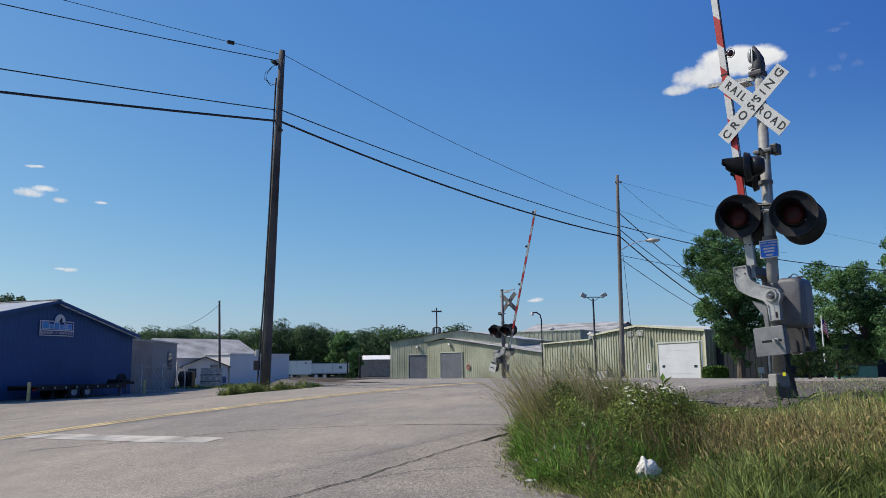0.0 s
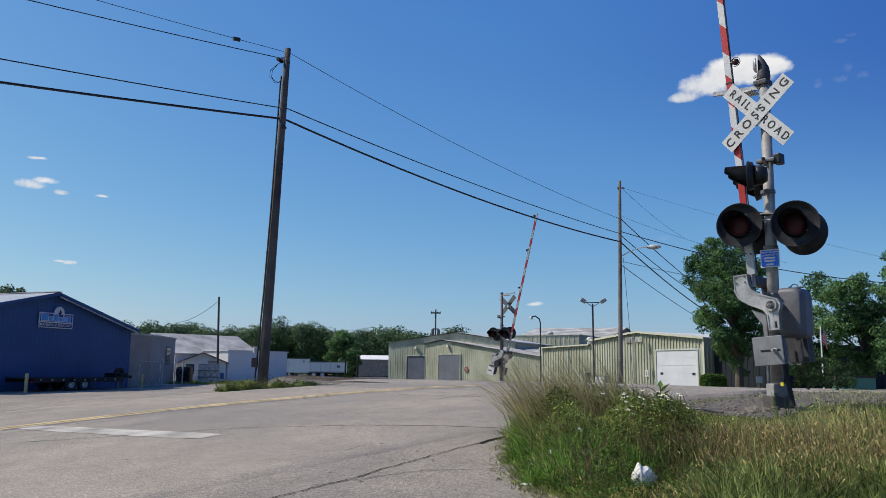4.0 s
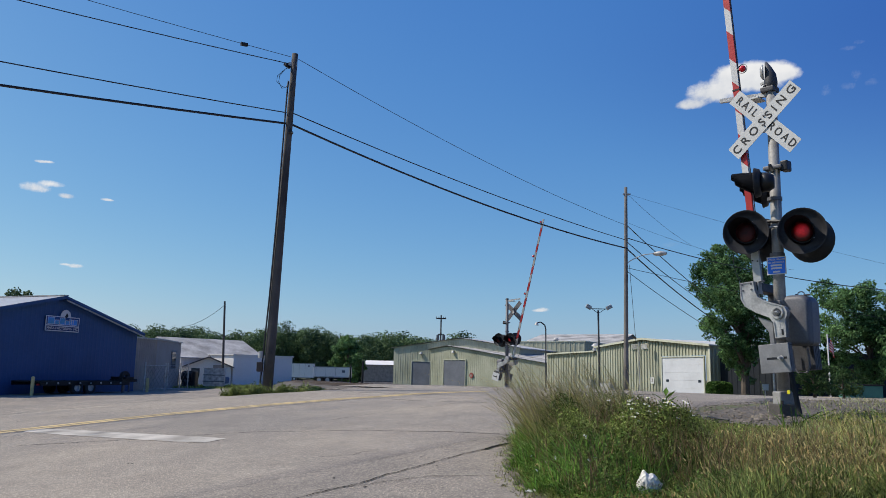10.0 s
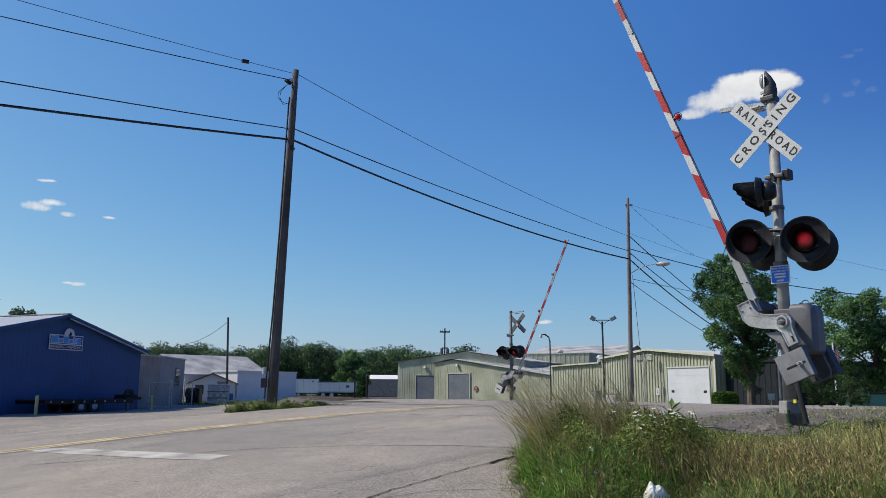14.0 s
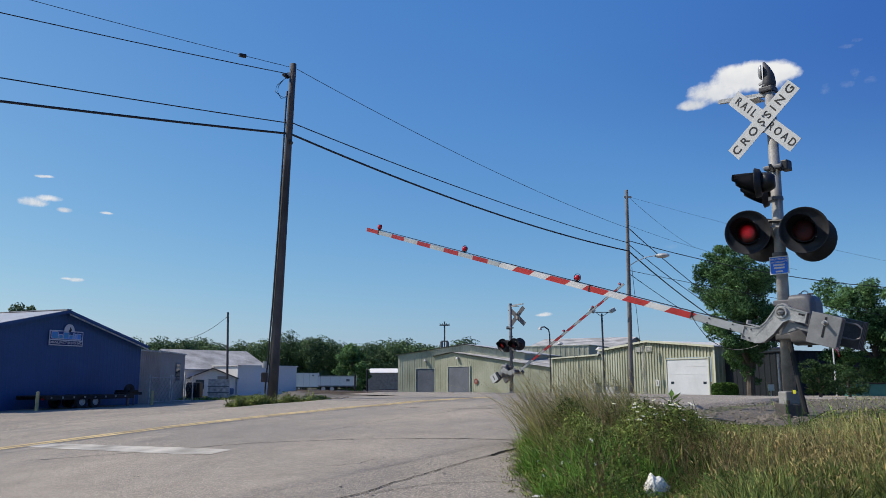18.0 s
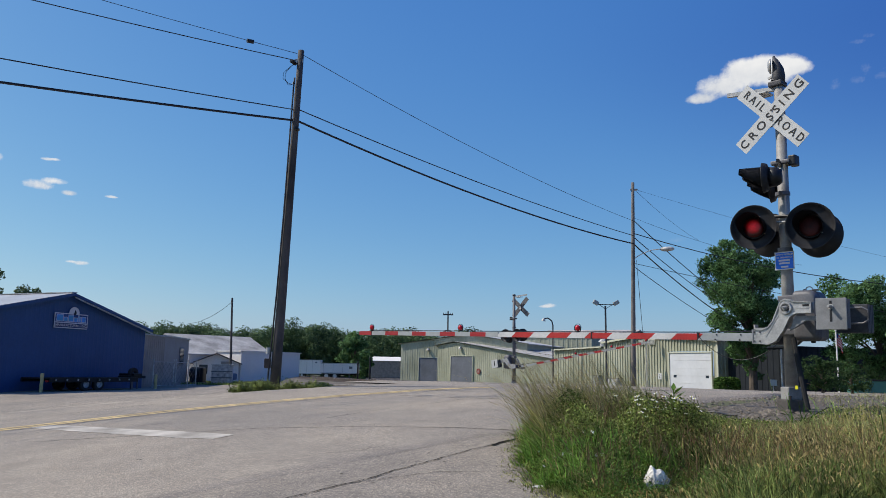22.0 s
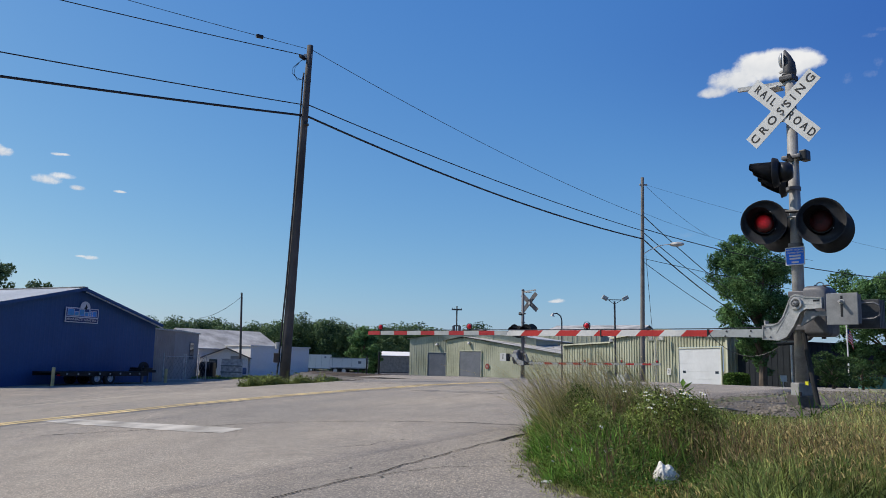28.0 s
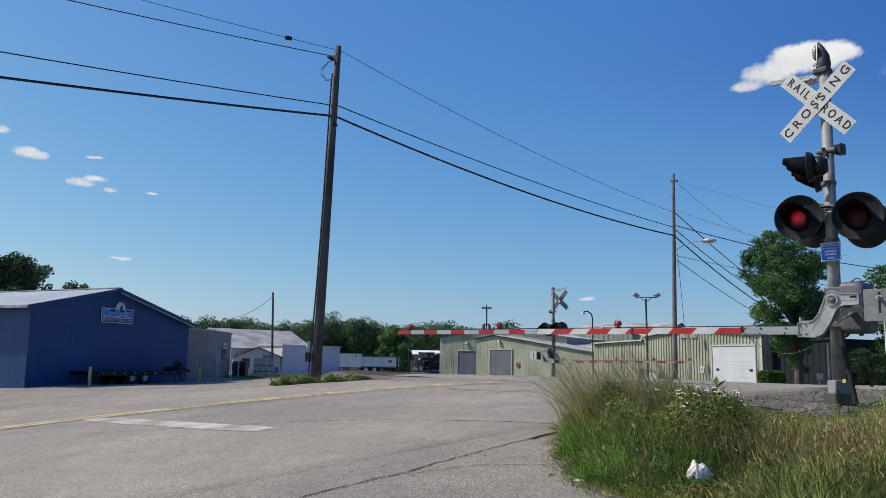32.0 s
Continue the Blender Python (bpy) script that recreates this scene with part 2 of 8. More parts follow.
    "weed_yellow": leafy("weed_yellow", (0.2, 0.24, 0.047), (0.37, 0.36, 0.108), 0.75),
    "grass_dry": leafy("grass_dry", (0.42, 0.36, 0.165), (0.26, 0.305, 0.1), 0.9, 1.2, 0.15),
    "grass_straw": leafy("grass_straw", (0.52, 0.44, 0.21), (0.4, 0.35, 0.115), 0.6),
    "seed_brown": leafy("seed_brown", (0.36, 0.28, 0.16), (0.46, 0.37, 0.22), 0.5),
    "herb": leafy("herb", (0.11, 0.15, 0.035), (0.25, 0.28, 0.09), 0.8, 1.6),
    "dry_curl": leafy("dry_curl", (0.54, 0.45, 0.21), (0.32, 0.21, 0.079), 0.75, 1.2),
    "stem_brown": leafy("stem_brown", (0.13, 0.085, 0.045), (0.28, 0.19, 0.1), 0.6),
    "stalk_tan": leafy("stalk_tan", (0.56, 0.45, 0.21), (0.36, 0.33, 0.12), 0.6, 1.5),
    "edge_grass": leafy("edge_grass", (0.16, 0.2, 0.045), (0.36, 0.36, 0.12), 0.7, 2.5),
    "petal": mat("petal", (0.8, 0.8, 0.75), 0.6, var=0.05, bump=0),
    "bark": mat("bark", (0.11, 0.085, 0.065), 0.9, var=0.3, scale=3, fine=18, bump=0.6),
    "plastic_bag": mat("plastic_bag", (0.76, 0.72, 0.64), 0.6, var=0.08, scale=8, fine=40, bump=0.2),
    "flag_red": mat("flag_red", (0.5, 0.03, 0.04), 0.7, var=0.1, bump=0),
    "flag_blue": mat("flag_blue", (0.02, 0.03, 0.16), 0.7, var=0.1, bump=0),
}


def asphalt_material(name="asphalt", size=52.0, lo=(0.11, 0.097, 0.082, 1), hi=(0.71, 0.61, 0.485, 1), relief=0.006):
    """Worn asphalt or gravel: pale chippings in grey binder, patchy wear and stains, oil-dark spots."""
    m = bpy.data.materials.new(name)
    m.use_nodes = True
    nt = m.node_tree
    n, k = nt.nodes, nt.links
    b = n["Principled BSDF"]
    co = n.new("ShaderNodeTexCoord")

    def tex(kind, scale, detail=3.0):
        t = n.new(kind)
        t.inputs["Scale"].default_value = scale
        if "Detail" in t.inputs:
            t.inputs["Detail"].default_value = detail
        k.new(co.outputs["Object"], t.inputs["Vector"])
        return t

    def mixed(a, c, f, blend='MIX'):
        x = n.new("ShaderNodeMix")
        x.data_type, x.blend_type = 'RGBA', blend
        for sock, val in ((x.inputs[6], a), (x.inputs[7], c), (x.inputs[0], f)):
            if isinstance(val, (tuple, float)):
                sock.default_value = val
            else:
                k.new(val, sock)
        return x.outputs[2]

    def ranged(src, lo, hi, a=0.0, c=1.0):
        r = n.new("ShaderNodeMapRange")
        r.inputs[1].default_value, r.inputs[2].default_value, r.inputs[3].default_value, r.inputs[4].default_value = lo, hi, a, c
        k.new(src, r.inputs[0])
        return r.outputs[0]

    chips = tex("ShaderNodeTexVoronoi", size)
    grain = tex("ShaderNodeTexNoise", 150.0, 2)
    patch = tex("ShaderNodeTexNoise", 0.35, 5)
    blot = tex("ShaderNodeTexNoise", 2.2, 5)
    spot = tex("ShaderNodeTexVoronoi", 2.6)
    sepc = n.new("ShaderNodeSeparateColor")
    k.new(chips.outputs["Color"], sepc.inputs[0])
    base = mixed(lo, hi, ranged(sepc.outputs[0], 0.0, 1.0))
    base = mixed(base, tuple((a + c) / 2 * 0.95 for a, c in zip(lo, hi)), 0.4)
    base = mixed(base, (0.1, 0.095, 0.09, 1), ranged(chips.outputs["Distance"], 0.55, 0.9, 0.0, 0.6))
    base = mixed(base, mixed((0.85, 0.86, 0.88, 1), (1.12, 1.1, 1.06, 1), ranged(patch.outputs["Fac"], 0.35, 0.65)), 1.0, 'MULTIPLY')
    base = mixed(base, mixed((0.9, 0.9, 0.9, 1), (1.08, 1.08, 1.07, 1), ranged(blot.outputs["Fac"], 0.3, 0.7)), 1.0, 'MULTIPLY')
    base = mixed(base, (0.03, 0.03, 0.03, 1), ranged(spot.outputs["Distance"], 0.035, 0.02, 0.0, 0.8))
    k.new(base, b.inputs["Base Color"])
    b.inputs["Roughness"].default_value = 0.92
    b.inputs["Specular IOR Level"].default_value = 0.25
    bp = n.new("ShaderNodeBump")
    bp.inputs["Strength"].default_value, bp.inputs["Distance"].default_value = 0.6, relief
    k.new(chips.outputs["Distance"], bp.inputs["Height"])
    bp.invert = True
    k.new(bp.outputs[0], b.inputs["Normal"])
    return m


def reflector_glow(m):
    """Make a lamp's glow fall off from the middle of its lens, with the lens's moulded ribs in it."""
    n, k = m.node_tree.nodes, m.node_tree.links
    b = n["Principled BSDF"]
    b.inputs["Emission Color"].default_value = (1.0, 0.02, 0.03, 1)
    co = n.new("ShaderNodeTexCoord")
    far = n.new("ShaderNodeVectorMath")
    far.operation = 'LENGTH'
    k.new(co.outputs["Object"], far.inputs[0])
    fall = n.new("ShaderNodeMapRange")
    fall.inputs[1].default_value, fall.inputs[2].default_value = 0.02, 0.108
    fall.inputs[3].default_value, fall.inputs[4].default_value = 0.36, 0.0
    k.new(far.outputs["Value"], fall.inputs[0])
    rib = n.new("ShaderNodeTexVoronoi")
    rib.inputs["Scale"].default_value = 38.0
    k.new(co.outputs["Object"], rib.inputs["Vector"])
    amp = n.new("ShaderNodeMapRange")
    amp.inputs[1].default_value, amp.inputs[2].default_value = 0.0, 0.8
    amp.inputs[3].default_value, amp.inputs[4].default_value = 1.15, 0.65
    k.new(rib.outputs["Distance"], amp.inputs[0])
    mul = n.new("ShaderNodeMath")
    mul.operation = 'MULTIPLY'
    k.new(fall.outputs[0], mul.inputs[0])
    k.new(amp.outputs[0], mul.inputs[1])
    k.new(mul.outputs[0], b.inputs["Emission Strength"])


reflector_glow(M["lens_lit"])
M["asphalt"] = asphalt_material()
M["apron"] = asphalt_material("apron", 44.0, (0.09, 0.08, 0.07, 1), (0.62, 0.53, 0.42, 1), 0.008)
M["gravel"] = asphalt_material("gravel", 16.0, (0.105, 0.092, 0.078, 1), (0.64, 0.55, 0.445, 1), 0.03)
M["ballast"] = asphalt_material("ballast", 17.0, (0.03, 0.026, 0.021, 1), (0.23, 0.195, 0.158, 1), 0.05)


# ---- building blocks ----
def link(name, bm, material, parent=None, m=None, label="", smooth=False):
    me = bpy.data.meshes.new(name)
    bmesh.ops.recalc_face_normals(bm, faces=bm.faces)
    bm.to_mesh(me)
    bm.free()
    for p in me.polygons:
        p.use_smooth = smooth
    me.materials.append(material if not isinstance(material, str) else M[material])
    ob = new(name, me)
    if parent:
        ob.parent = parent
    if m is not None:
        ob.matrix_basis = m
    if label:
        ob["label"] = label
    return ob


def part(name, bm, material, parent, label="", m=None, smooth=False):
    return link(name, bm, material, parent, m, label, smooth)


def raw(name, verts, faces, material, parent=None, label="", smooth=False):
    me = bpy.data.meshes.new(name)
    me.from_pydata([tuple(v) for v in verts], [], faces)
    me.update()
    for p in me.polygons:
        p.use_smooth = smooth
    for one in (material if isinstance(material, (list, tuple)) else [material]):
        me.materials.append(M[one])
    ob = new(name, me)
    if parent:
        ob.parent = parent
    if label:
        ob["label"] = label
    return ob


def thing(name, m, label, category, group="", kind=""):
    return tagged(_placed(new(name), m), label, category, group, kind)


def _placed(ob, m):
    ob.matrix_basis = m
    return ob


def box(x0, x1, y0, y1, z0, z1, bevel=0.0, bm=None):
    bm = bm or bmesh.new()
    made = bmesh.ops.create_cube(bm, size=1.0, matrix=Matrix.LocRotScale(((x0 + x1) / 2, (y0 + y1) / 2, (z0 + z1) / 2), None, (x1 - x0, y1 - y0, z1 - z0)))
    if bevel:
        es = list({e for v in made["verts"] for e in v.link_edges})
        bmesh.ops.bevel(bm, geom=es, offset=bevel, segments=2, affect='EDGES', profile=0.6)
    return bm


def cyl(r0, r1, a, b, n=16, bm=None, caps=True):
    bm = bm or bmesh.new()
    a, b = Vector(a), Vector(b)
    turn = (b - a).to_track_quat("Z", "Y").to_matrix().to_4x4()
    bmesh.ops.create_cone(bm, cap_ends=caps, segments=n, radius1=r0, radius2=r1, depth=(b - a).length, matrix=Matrix.Translation((a + b) / 2) @ turn)
    return bm


def tube(points, r, n=6, bm=None):
    """A pipe or cable through points, swept with a round section."""
    bm = bm or bmesh.new()
    pts = [Vector(p) for p in points]
    rings = []
    for i, p in enumerate(pts):
        d = (pts[min(i + 1, len(pts) - 1)] - pts[max(i - 1, 0)]).normalized()
        side = d.cross(Vector((0, 0, 1)) if abs(d.z) < 0.95 else Vector((1, 0, 0))).normalized()
        up = side.cross(d)
        rr = r[i] if isinstance(r, (list, tuple)) else r
        rings.append([bm.verts.new(p + (side * math.cos(2 * math.pi * k / n) + up * math.sin(2 * math.pi * k / n)) * rr) for k in range(n)])
    for a, b in zip(rings, rings[1:]):
        for k in range(n):
            bm.faces.new((a[k], a[(k + 1) % n], b[(k + 1) % n], b[k]))
    bm.faces.new(rings[0][::-1])
    bm.faces.new(rings[-1])
    return bm


def prism(outline, y0, y1, bevel=0.0):
    """A plate with an outline in x and z, from y0 to y1."""
    bm = bmesh.new()
    vs = [bm.verts.new((x, y0, z)) for x, z in outline]
    f = bm.faces.new(vs)
    out = bmesh.ops.extrude_face_region(bm, geom=[f])
    bmesh.ops.translate(bm, verts=[v for v in out["geom"] if isinstance(v, bmesh.types.BMVert)], vec=(0, y1 - y0, 0))
    if bevel:
        bmesh.ops.bevel(bm, geom=list(bm.edges), offset=bevel, segments=2, affect='EDGES')
    return bm


def lathe(profile, n=24, bm=None, m=None, share=1.0):
    """Turned about the y axis: profile of (radius, y)."""
    bm = bm or bmesh.new()
    rings = []
    for r, y in profile:
        rings.append([bm.verts.new((r * math.cos(2 * math.pi * k / n), y, r * math.sin(2 * math.pi * k / n))) for k in range(n)])
    for a, b in zip(rings, rings[1:]):
        for k in range(n):
            bm.faces.new((a[k], a[(k + 1) % n], b[(k + 1) % n], b[k]))
    if m is not None:
        bmesh.ops.transform(bm, matrix=m, verts=bm.verts)
    return bm


def sag(a, b, drop, n=24):
    a, b = Vector(a), Vector(b)
    return [a.lerp(b, i / n) - Vector((0, 0, drop * 4 * (i / n) * (1 - i / n))) for i in range(n + 1)]


def text_part(words, size, material, parent, m, name="lettering", stretch=1.0):
    cu = bpy.data.curves.new(name, 'FONT')
    cu.body = words
    cu.size = size
    cu.align_x, cu.align_y = 'CENTER', 'CENTER'
    cu.extrude = 0.0015
    cu.offset = size * 0.012
    cu.resolution_u = 3
    tmp = bpy.data.objects.new(name, cu)
    scene.collection.objects.link(tmp)
    me = bpy.data.meshes.new_from_object(tmp.evaluated_get(bpy.context.evaluated_depsgraph_get()))
    bpy.data.objects.remove(tmp)
    me.materials.clear()
    me.materials.append(M[material])
    if stretch != 1.0:
        me.transform(Matrix.Diagonal((stretch, 1, 1, 1)))
    ob = new(name, me)
    ob.parent = parent
    ob.matrix_basis = m
    return ob


# ---- the ground's shape: the road climbs to the crossing and falls away beyond it ----
def ease(a, b, x):
    t = min(1.0, max(0.0, (x - a) / (b - a)))
    return t * t * (3 - 2 * t)


PS = [-60, -6, 0, 3.4, 8.7, 10.4, 12.5, 15, 19, 24, 29, 40, 60, 80, 120, 400]
PZ = [-1.6, -0.45, 0, 0.36, 0.86, 1.0, 1.1, 1.15, 1.16, 1.1, 0.95, 0.75, 0.5, 0.15, -0.75, -1.2]


def along(x, y):
    """Metres along the road from the camera, and to the left of its centre line."""
    return 0.731 * x + 0.682 * y, -0.682 * x + 0.731 * y - 14.3


def at(s, w):
    return 0.731 * s - 0.682 * (w + 14.3), 0.682 * s + 0.731 * (w + 14.3)


# the carriageway lies hollow below the line of its verges just before the rails
HS = [3.5, 5.6, 6.6, 8.0, 10.0, 11.5, 12.5, 14.0, 17.0, 22.0, 30.0, 38.0]
HZ = [0.0, 0.02, 0.033, 0.07, 0.115, 0.127, 0.117, 0.1, 0.11, 0.17, 0.18, 0.0]


def gz(x, y):
    s, w = along(x, y)
    z = float(np.interp(s, PS, PZ)) - float(np.interp(s, HS, HZ)) * ease(-6.0 - 8.0 * ease(14.0, 19.0, s), -1.0 - 8.0 * ease(14.0, 19.0, s), w) * (1 - ease(6.0, 12.0, w))
    return z - 1.15 * ease(4.8, 20, w) * (1 - 0.6 * ease(18, 46, s))


def sheet(name, material, ss, ws, lift, label, category, wobble=0.0):
    """A sheet of ground over lines s and w of the road's own grid."""
    verts, faces = [], []
    for i, s in enumerate(ss):
        for j, w in enumerate(ws):
            jx = noise.noise((s * 0.7, w * 0.7, 3)) * wobble if j in (0, len(ws) - 1) else 0
            x, y = at(s, w + jx)
            down = 0.12 if lift > 0 and j in (0, len(ws) - 1) else 0.0
            verts.append((x, y, gz(x, y) + lift - down))
    n = len(ws)
    for i in range(len(ss) - 1):
        for j in range(n - 1):
            faces.append((i * n + j, (i + 1) * n + j, (i + 1) * n + j + 1, i * n + j + 1))
    ob = raw(name, verts, faces, material, smooth=True)
    return tagged(ob, label, category, kind="structure")


# ---- ground, road, track ----
def lines(*spans):
    out = []
    for a, b, step in spans:
        k = max(1, round((b - a) / step))
        out += [a + (b - a) * i / k for i in range(k)]
    return out + [spans[-1][1]]


gs = lines((-3000, -200, 700), (-200, -40, 20), (-40, 60, 1.25), (60, 200, 10), (200, 3000, 350))
gw = lines((-3000, -150, 475), (-150, -30, 12), (-30, 60, 1.5), (60, 200, 10), (200, 3000, 350))
sheet("ground", "soil", gs, gw, -0.03, "dry summer ground with patchy short grass", "ground")
sheet("gravel_bank", "ballast", lines((9.4, 26, 0.8)), lines((-13, -7.5, 0.7)), 0.008, "dark gravel bank beside the crossing", "gravel bank", wobble=0.3)
sheet("gravel_lot", "gravel", lines((-40, -10, 2), (-10, 34, 0.5), (34, 40, 2)), lines((2.6, 62, 1.1)), 0.004, "pale gravel yard beside the road", "gravel yard")
road_s = lines((-60, -10, 5), (-10, 34, 0.5), (34, 240, 8))
sheet("road", "asphalt", road_s, [-7.55, -7.4] + lines((-7.0, 3.6, 0.6)) + [3.9, 4.05], 0.03, "worn grey asphalt road climbing to a level crossing", "road", wobble=0.25)
# the paved apron where a side street joins, with its rounded corner
apron_v, apron_f = [], []
apron_s = lines((-25, 2, 3), (2, 4.4, 0.4), (4.4, 7.1, 0.1))
na = len(apron_s) - 1
for i, s in enumerate(apron_s):
    far = float(np.interp(s, [2.0, 2.6, 3.6, 4.4, 4.9, 5.19, 5.58, 5.99, 6.47, 7.1], [-40, -30, -16, -12.5, -10.35, -9.78, -9.28, -8.86, -8.42, -7.85])) + 0.06 * noise.noise((s * 5.0, 1, 4))
    for j in range(13):
        w = -7.0 + (far + 7.0) * j / 12
        x, y = at(s, w)
        apron_v.append((x, y, gz(x, y) + 0.026))
for i in range(na):
    for j in range(12):
        a = i * 13 + j
        apron_f.append((a, a + 1, a + 14, a + 13))
tagged(raw("pavement", apron_v, apron_f, "apron", smooth=True), "worn grey asphalt apron of a side street", "pavement", kind="structure")


sheet("dock_yard", "asphalt", lines((21.5, 34, 0.5), (34, 80, 2)), lines((-40, -7.4, 1.2)), 0.012, "pale paved yard before the dock building", "pavement")


def stripe(name, material, path, width, label, lift=0.036):
    """A painted or sealed line on the road: points in (s, w)."""
    v, f = [], []
    for i, (s, w) in enumerate(path):
        s0, w0 = path[max(i - 1, 0)]
        s1, w1 = path[min(i + 1, len(path) - 1)]
        d = Vector((s1 - s0, w1 - w0)).normalized()
        wd = width[i] if isinstance(width, list) else width
        for side in (-0.5, 0.5):
            x, y = at(s - d.y * wd * side, w + d.x * wd * side)
            v.append((x, y, gz(x, y) + lift))
    for i in range(len(path) - 1):
        f.append((2 * i, 2 * i + 2, 2 * i + 3, 2 * i + 1))
    return tagged(raw(name, v, f, material), label, "road marking", kind="structure")


for w in (0.52, 0.27):
    stripe("centre_line", "yellow_paint", [(s, w + 0.02 * math.sin(s)) for s in lines((-50, 15.0, 0.5))], [0.165 + 0.03 * noise.noise((s * 0.9, w, 4)) for s in lines((-50, 15.0, 0.5))], "faded yellow centre line on the road", 0.0345)
    stripe("centre_line", "yellow_paint", [(s, w + 0.02 * math.sin(s)) for s in lines((23.0, 90, 1.0))], 0.1, "faded yellow centre line on the road", 0.036)
STOP_W = (0.34, 0.42, 0.45, 0.47, 0.46, 0.46, 0.47, 0.48, 0.48, 0.47, 0.36)
stripe("stop_line", "white_paint", [(4.1 + 0.054 * i, 0.18 - 0.219 * i) for i in range(21)], [0.5 * (STOP_W[i // 2] + STOP_W[(i + 1) // 2]) + 0.05 * noise.noise((i * 0.8, 2, 1)) for i in range(21)], "worn white stop line painted on asphalt", 0.0345)


def crack(path, width, wander=0.09):
    pts = []
    for (s0, w0), (s1, w1) in zip(path, path[1:]):
        for i in range(14):
            f = i / 14
            s, w = s0 + (s1 - s0) * f, w0 + (w1 - w0) * f
            pts.append((s + wander * noise.noise((s * 2.3, w * 2.3, 7)) + 0.025 * noise.noise((s * 9, w * 9, 7)), w + wander * noise.noise((s * 2.3, w * 2.3, 21)) + 0.025 * noise.noise((s * 9, w * 9, 21))))
    pts.append(path[-1])
    stripe("crack", "tar", pts, [width * (0.5 + 0.45 * noise.noise((i * 0.7, path[0][0], 2))) for i in range(len(pts))], "dark crack in the asphalt", 0.0338)


# the joint before the apron, its branch, and the long cracks across the lanes
crack([(3.3, -8.38), (3.97, -8.32), (4.4, -8.28), (5.1, -8.16), (5.67, -8.05), (6.22, -7.95), (6.58, -7.96)], 0.032, 0.04)
crack([(4.13, -8.22), (4.67, -8.41), (5.12, -8.62), (5.34, -8.84), (5.55, -9.2)], 0.02, 0.04)
crack([(6.5, -7.98), (6.8, -7.93), (7.12, -7.9)], 0.13, 0.05)
crack([(3.4, -1.9), (4.2, -2.55), (5.16, -3.22), (5.95, -3.86), (6.69, -5.1), (7.26, -6.44), (7.48, -7.5)], 0.032, 0.03)
crack([(7.2, -3.65), (7.87, -3.58), (8.78, -3.47), (9.74, -3.5), (10.86, -3.19), (12.25, -2.7)], 0.03, 0.05)
crack([(11.1, -0.64), (11.01, -2.5), (10.43, -4.61), (9.9, -6.4)], 0.05, 0.05)
crack([(12.2, 3.0), (12.9, -1.5), (13.1, -5.0)], 0.05)
crack([(2.2, 2.4), (4.5, 2.0), (7.0, 2.3)], 0.035)
crack([(4.9, -6.6), (5.5, -6.9), (5.9, -6.8)], 0.014)
stripe("edge_dirt", "edge_grit", [(s + 0.04 * noise.noise((s * 6, 0, 2)), w + 0.05 * noise.noise((s * 6, 3, 2)) + 0.02) for s, w in ((4.2, -13.0), (4.55, -11.8), (4.9, -10.35), (5.05, -10.0), (5.19, -9.78), (5.4, -9.5), (5.58, -9.28), (5.8, -9.05), (5.99, -8.86), (6.2, -8.66), (6.47, -8.42), (6.75, -8.15), (7.05, -7.88), (7.5, -7.55), (8.5, -7.5), (10.0, -7.5))], [0.12, 0.1, 0.08, 0.06, 0.09, 0.05, 0.1, 0.06, 0.12, 0.07, 0.1, 0.08, 0.06, 0.06, 0.06, 0.1], "crumbling dirty edge of the asphalt", 0.033)

# railway: smooth line through the crossing, curving away behind the far sheds
TRACK = [(26, -14), (12, 10.5), (3.7, 25.3), (-5.2, 42), (-9, 55), (-12.6, 70), (-17.8, 95), (-22.2, 125), (-24, 155), (-20, 190), (-9, 213), (8, 233), (32, 250), (70, 264), (125, 274), (200, 280), (300, 283)]


def track_point(u):
    """A smooth point on the line: u counts the stations above."""
    i = min(max(int(u), 0), len(TRACK) - 2)
    p = [Vector(TRACK[min(max(j, 0), len(TRACK) - 1)]) for j in (i - 1, i, i + 1, i + 2)]
    t = u - i
    return 0.5 * ((2 * p[1]) + (p[2] - p[0]) * t + (2 * p[0] - 5 * p[1] + 4 * p[2] - p[3]) * t * t + (3 * p[1] - 3 * p[2] + p[3] - p[0]) * t ** 3)


track_pts, track_len = [], [0.0]
for i in range(901):
    track_pts.append(track_point(i / 900 * (len(TRACK) - 1)))
for a, b in zip(track_pts, track_pts[1:]):
    track_len.append(track_len[-1] + (b - a).length)


def on_track(d):
    """Place and heading (unit vector) at d metres along the line."""
    i = min(max(int(np.searchsorted(track_len, d)) - 1, 0), len(track_pts) - 2)
    f = (d - track_len[i]) / (track_len[i + 1] - track_len[i])
    h = (track_pts[i + 1] - track_pts[i]).normalized()
    return track_pts[i].lerp(track_pts[i + 1], f), h


def track_z(p):
    s, w = along(p.x, p.y)
    return float(np.interp((p - Vector((3.7, 25.3))).length * (1 if p.y > 25 else -1), [-60, -8, 0, 8, 20, 40, 80, 165, 400], [1.05, 1.05, 1.03, 1.02, 0.94, 0.8, 0.45, -0.6, -0.9]))


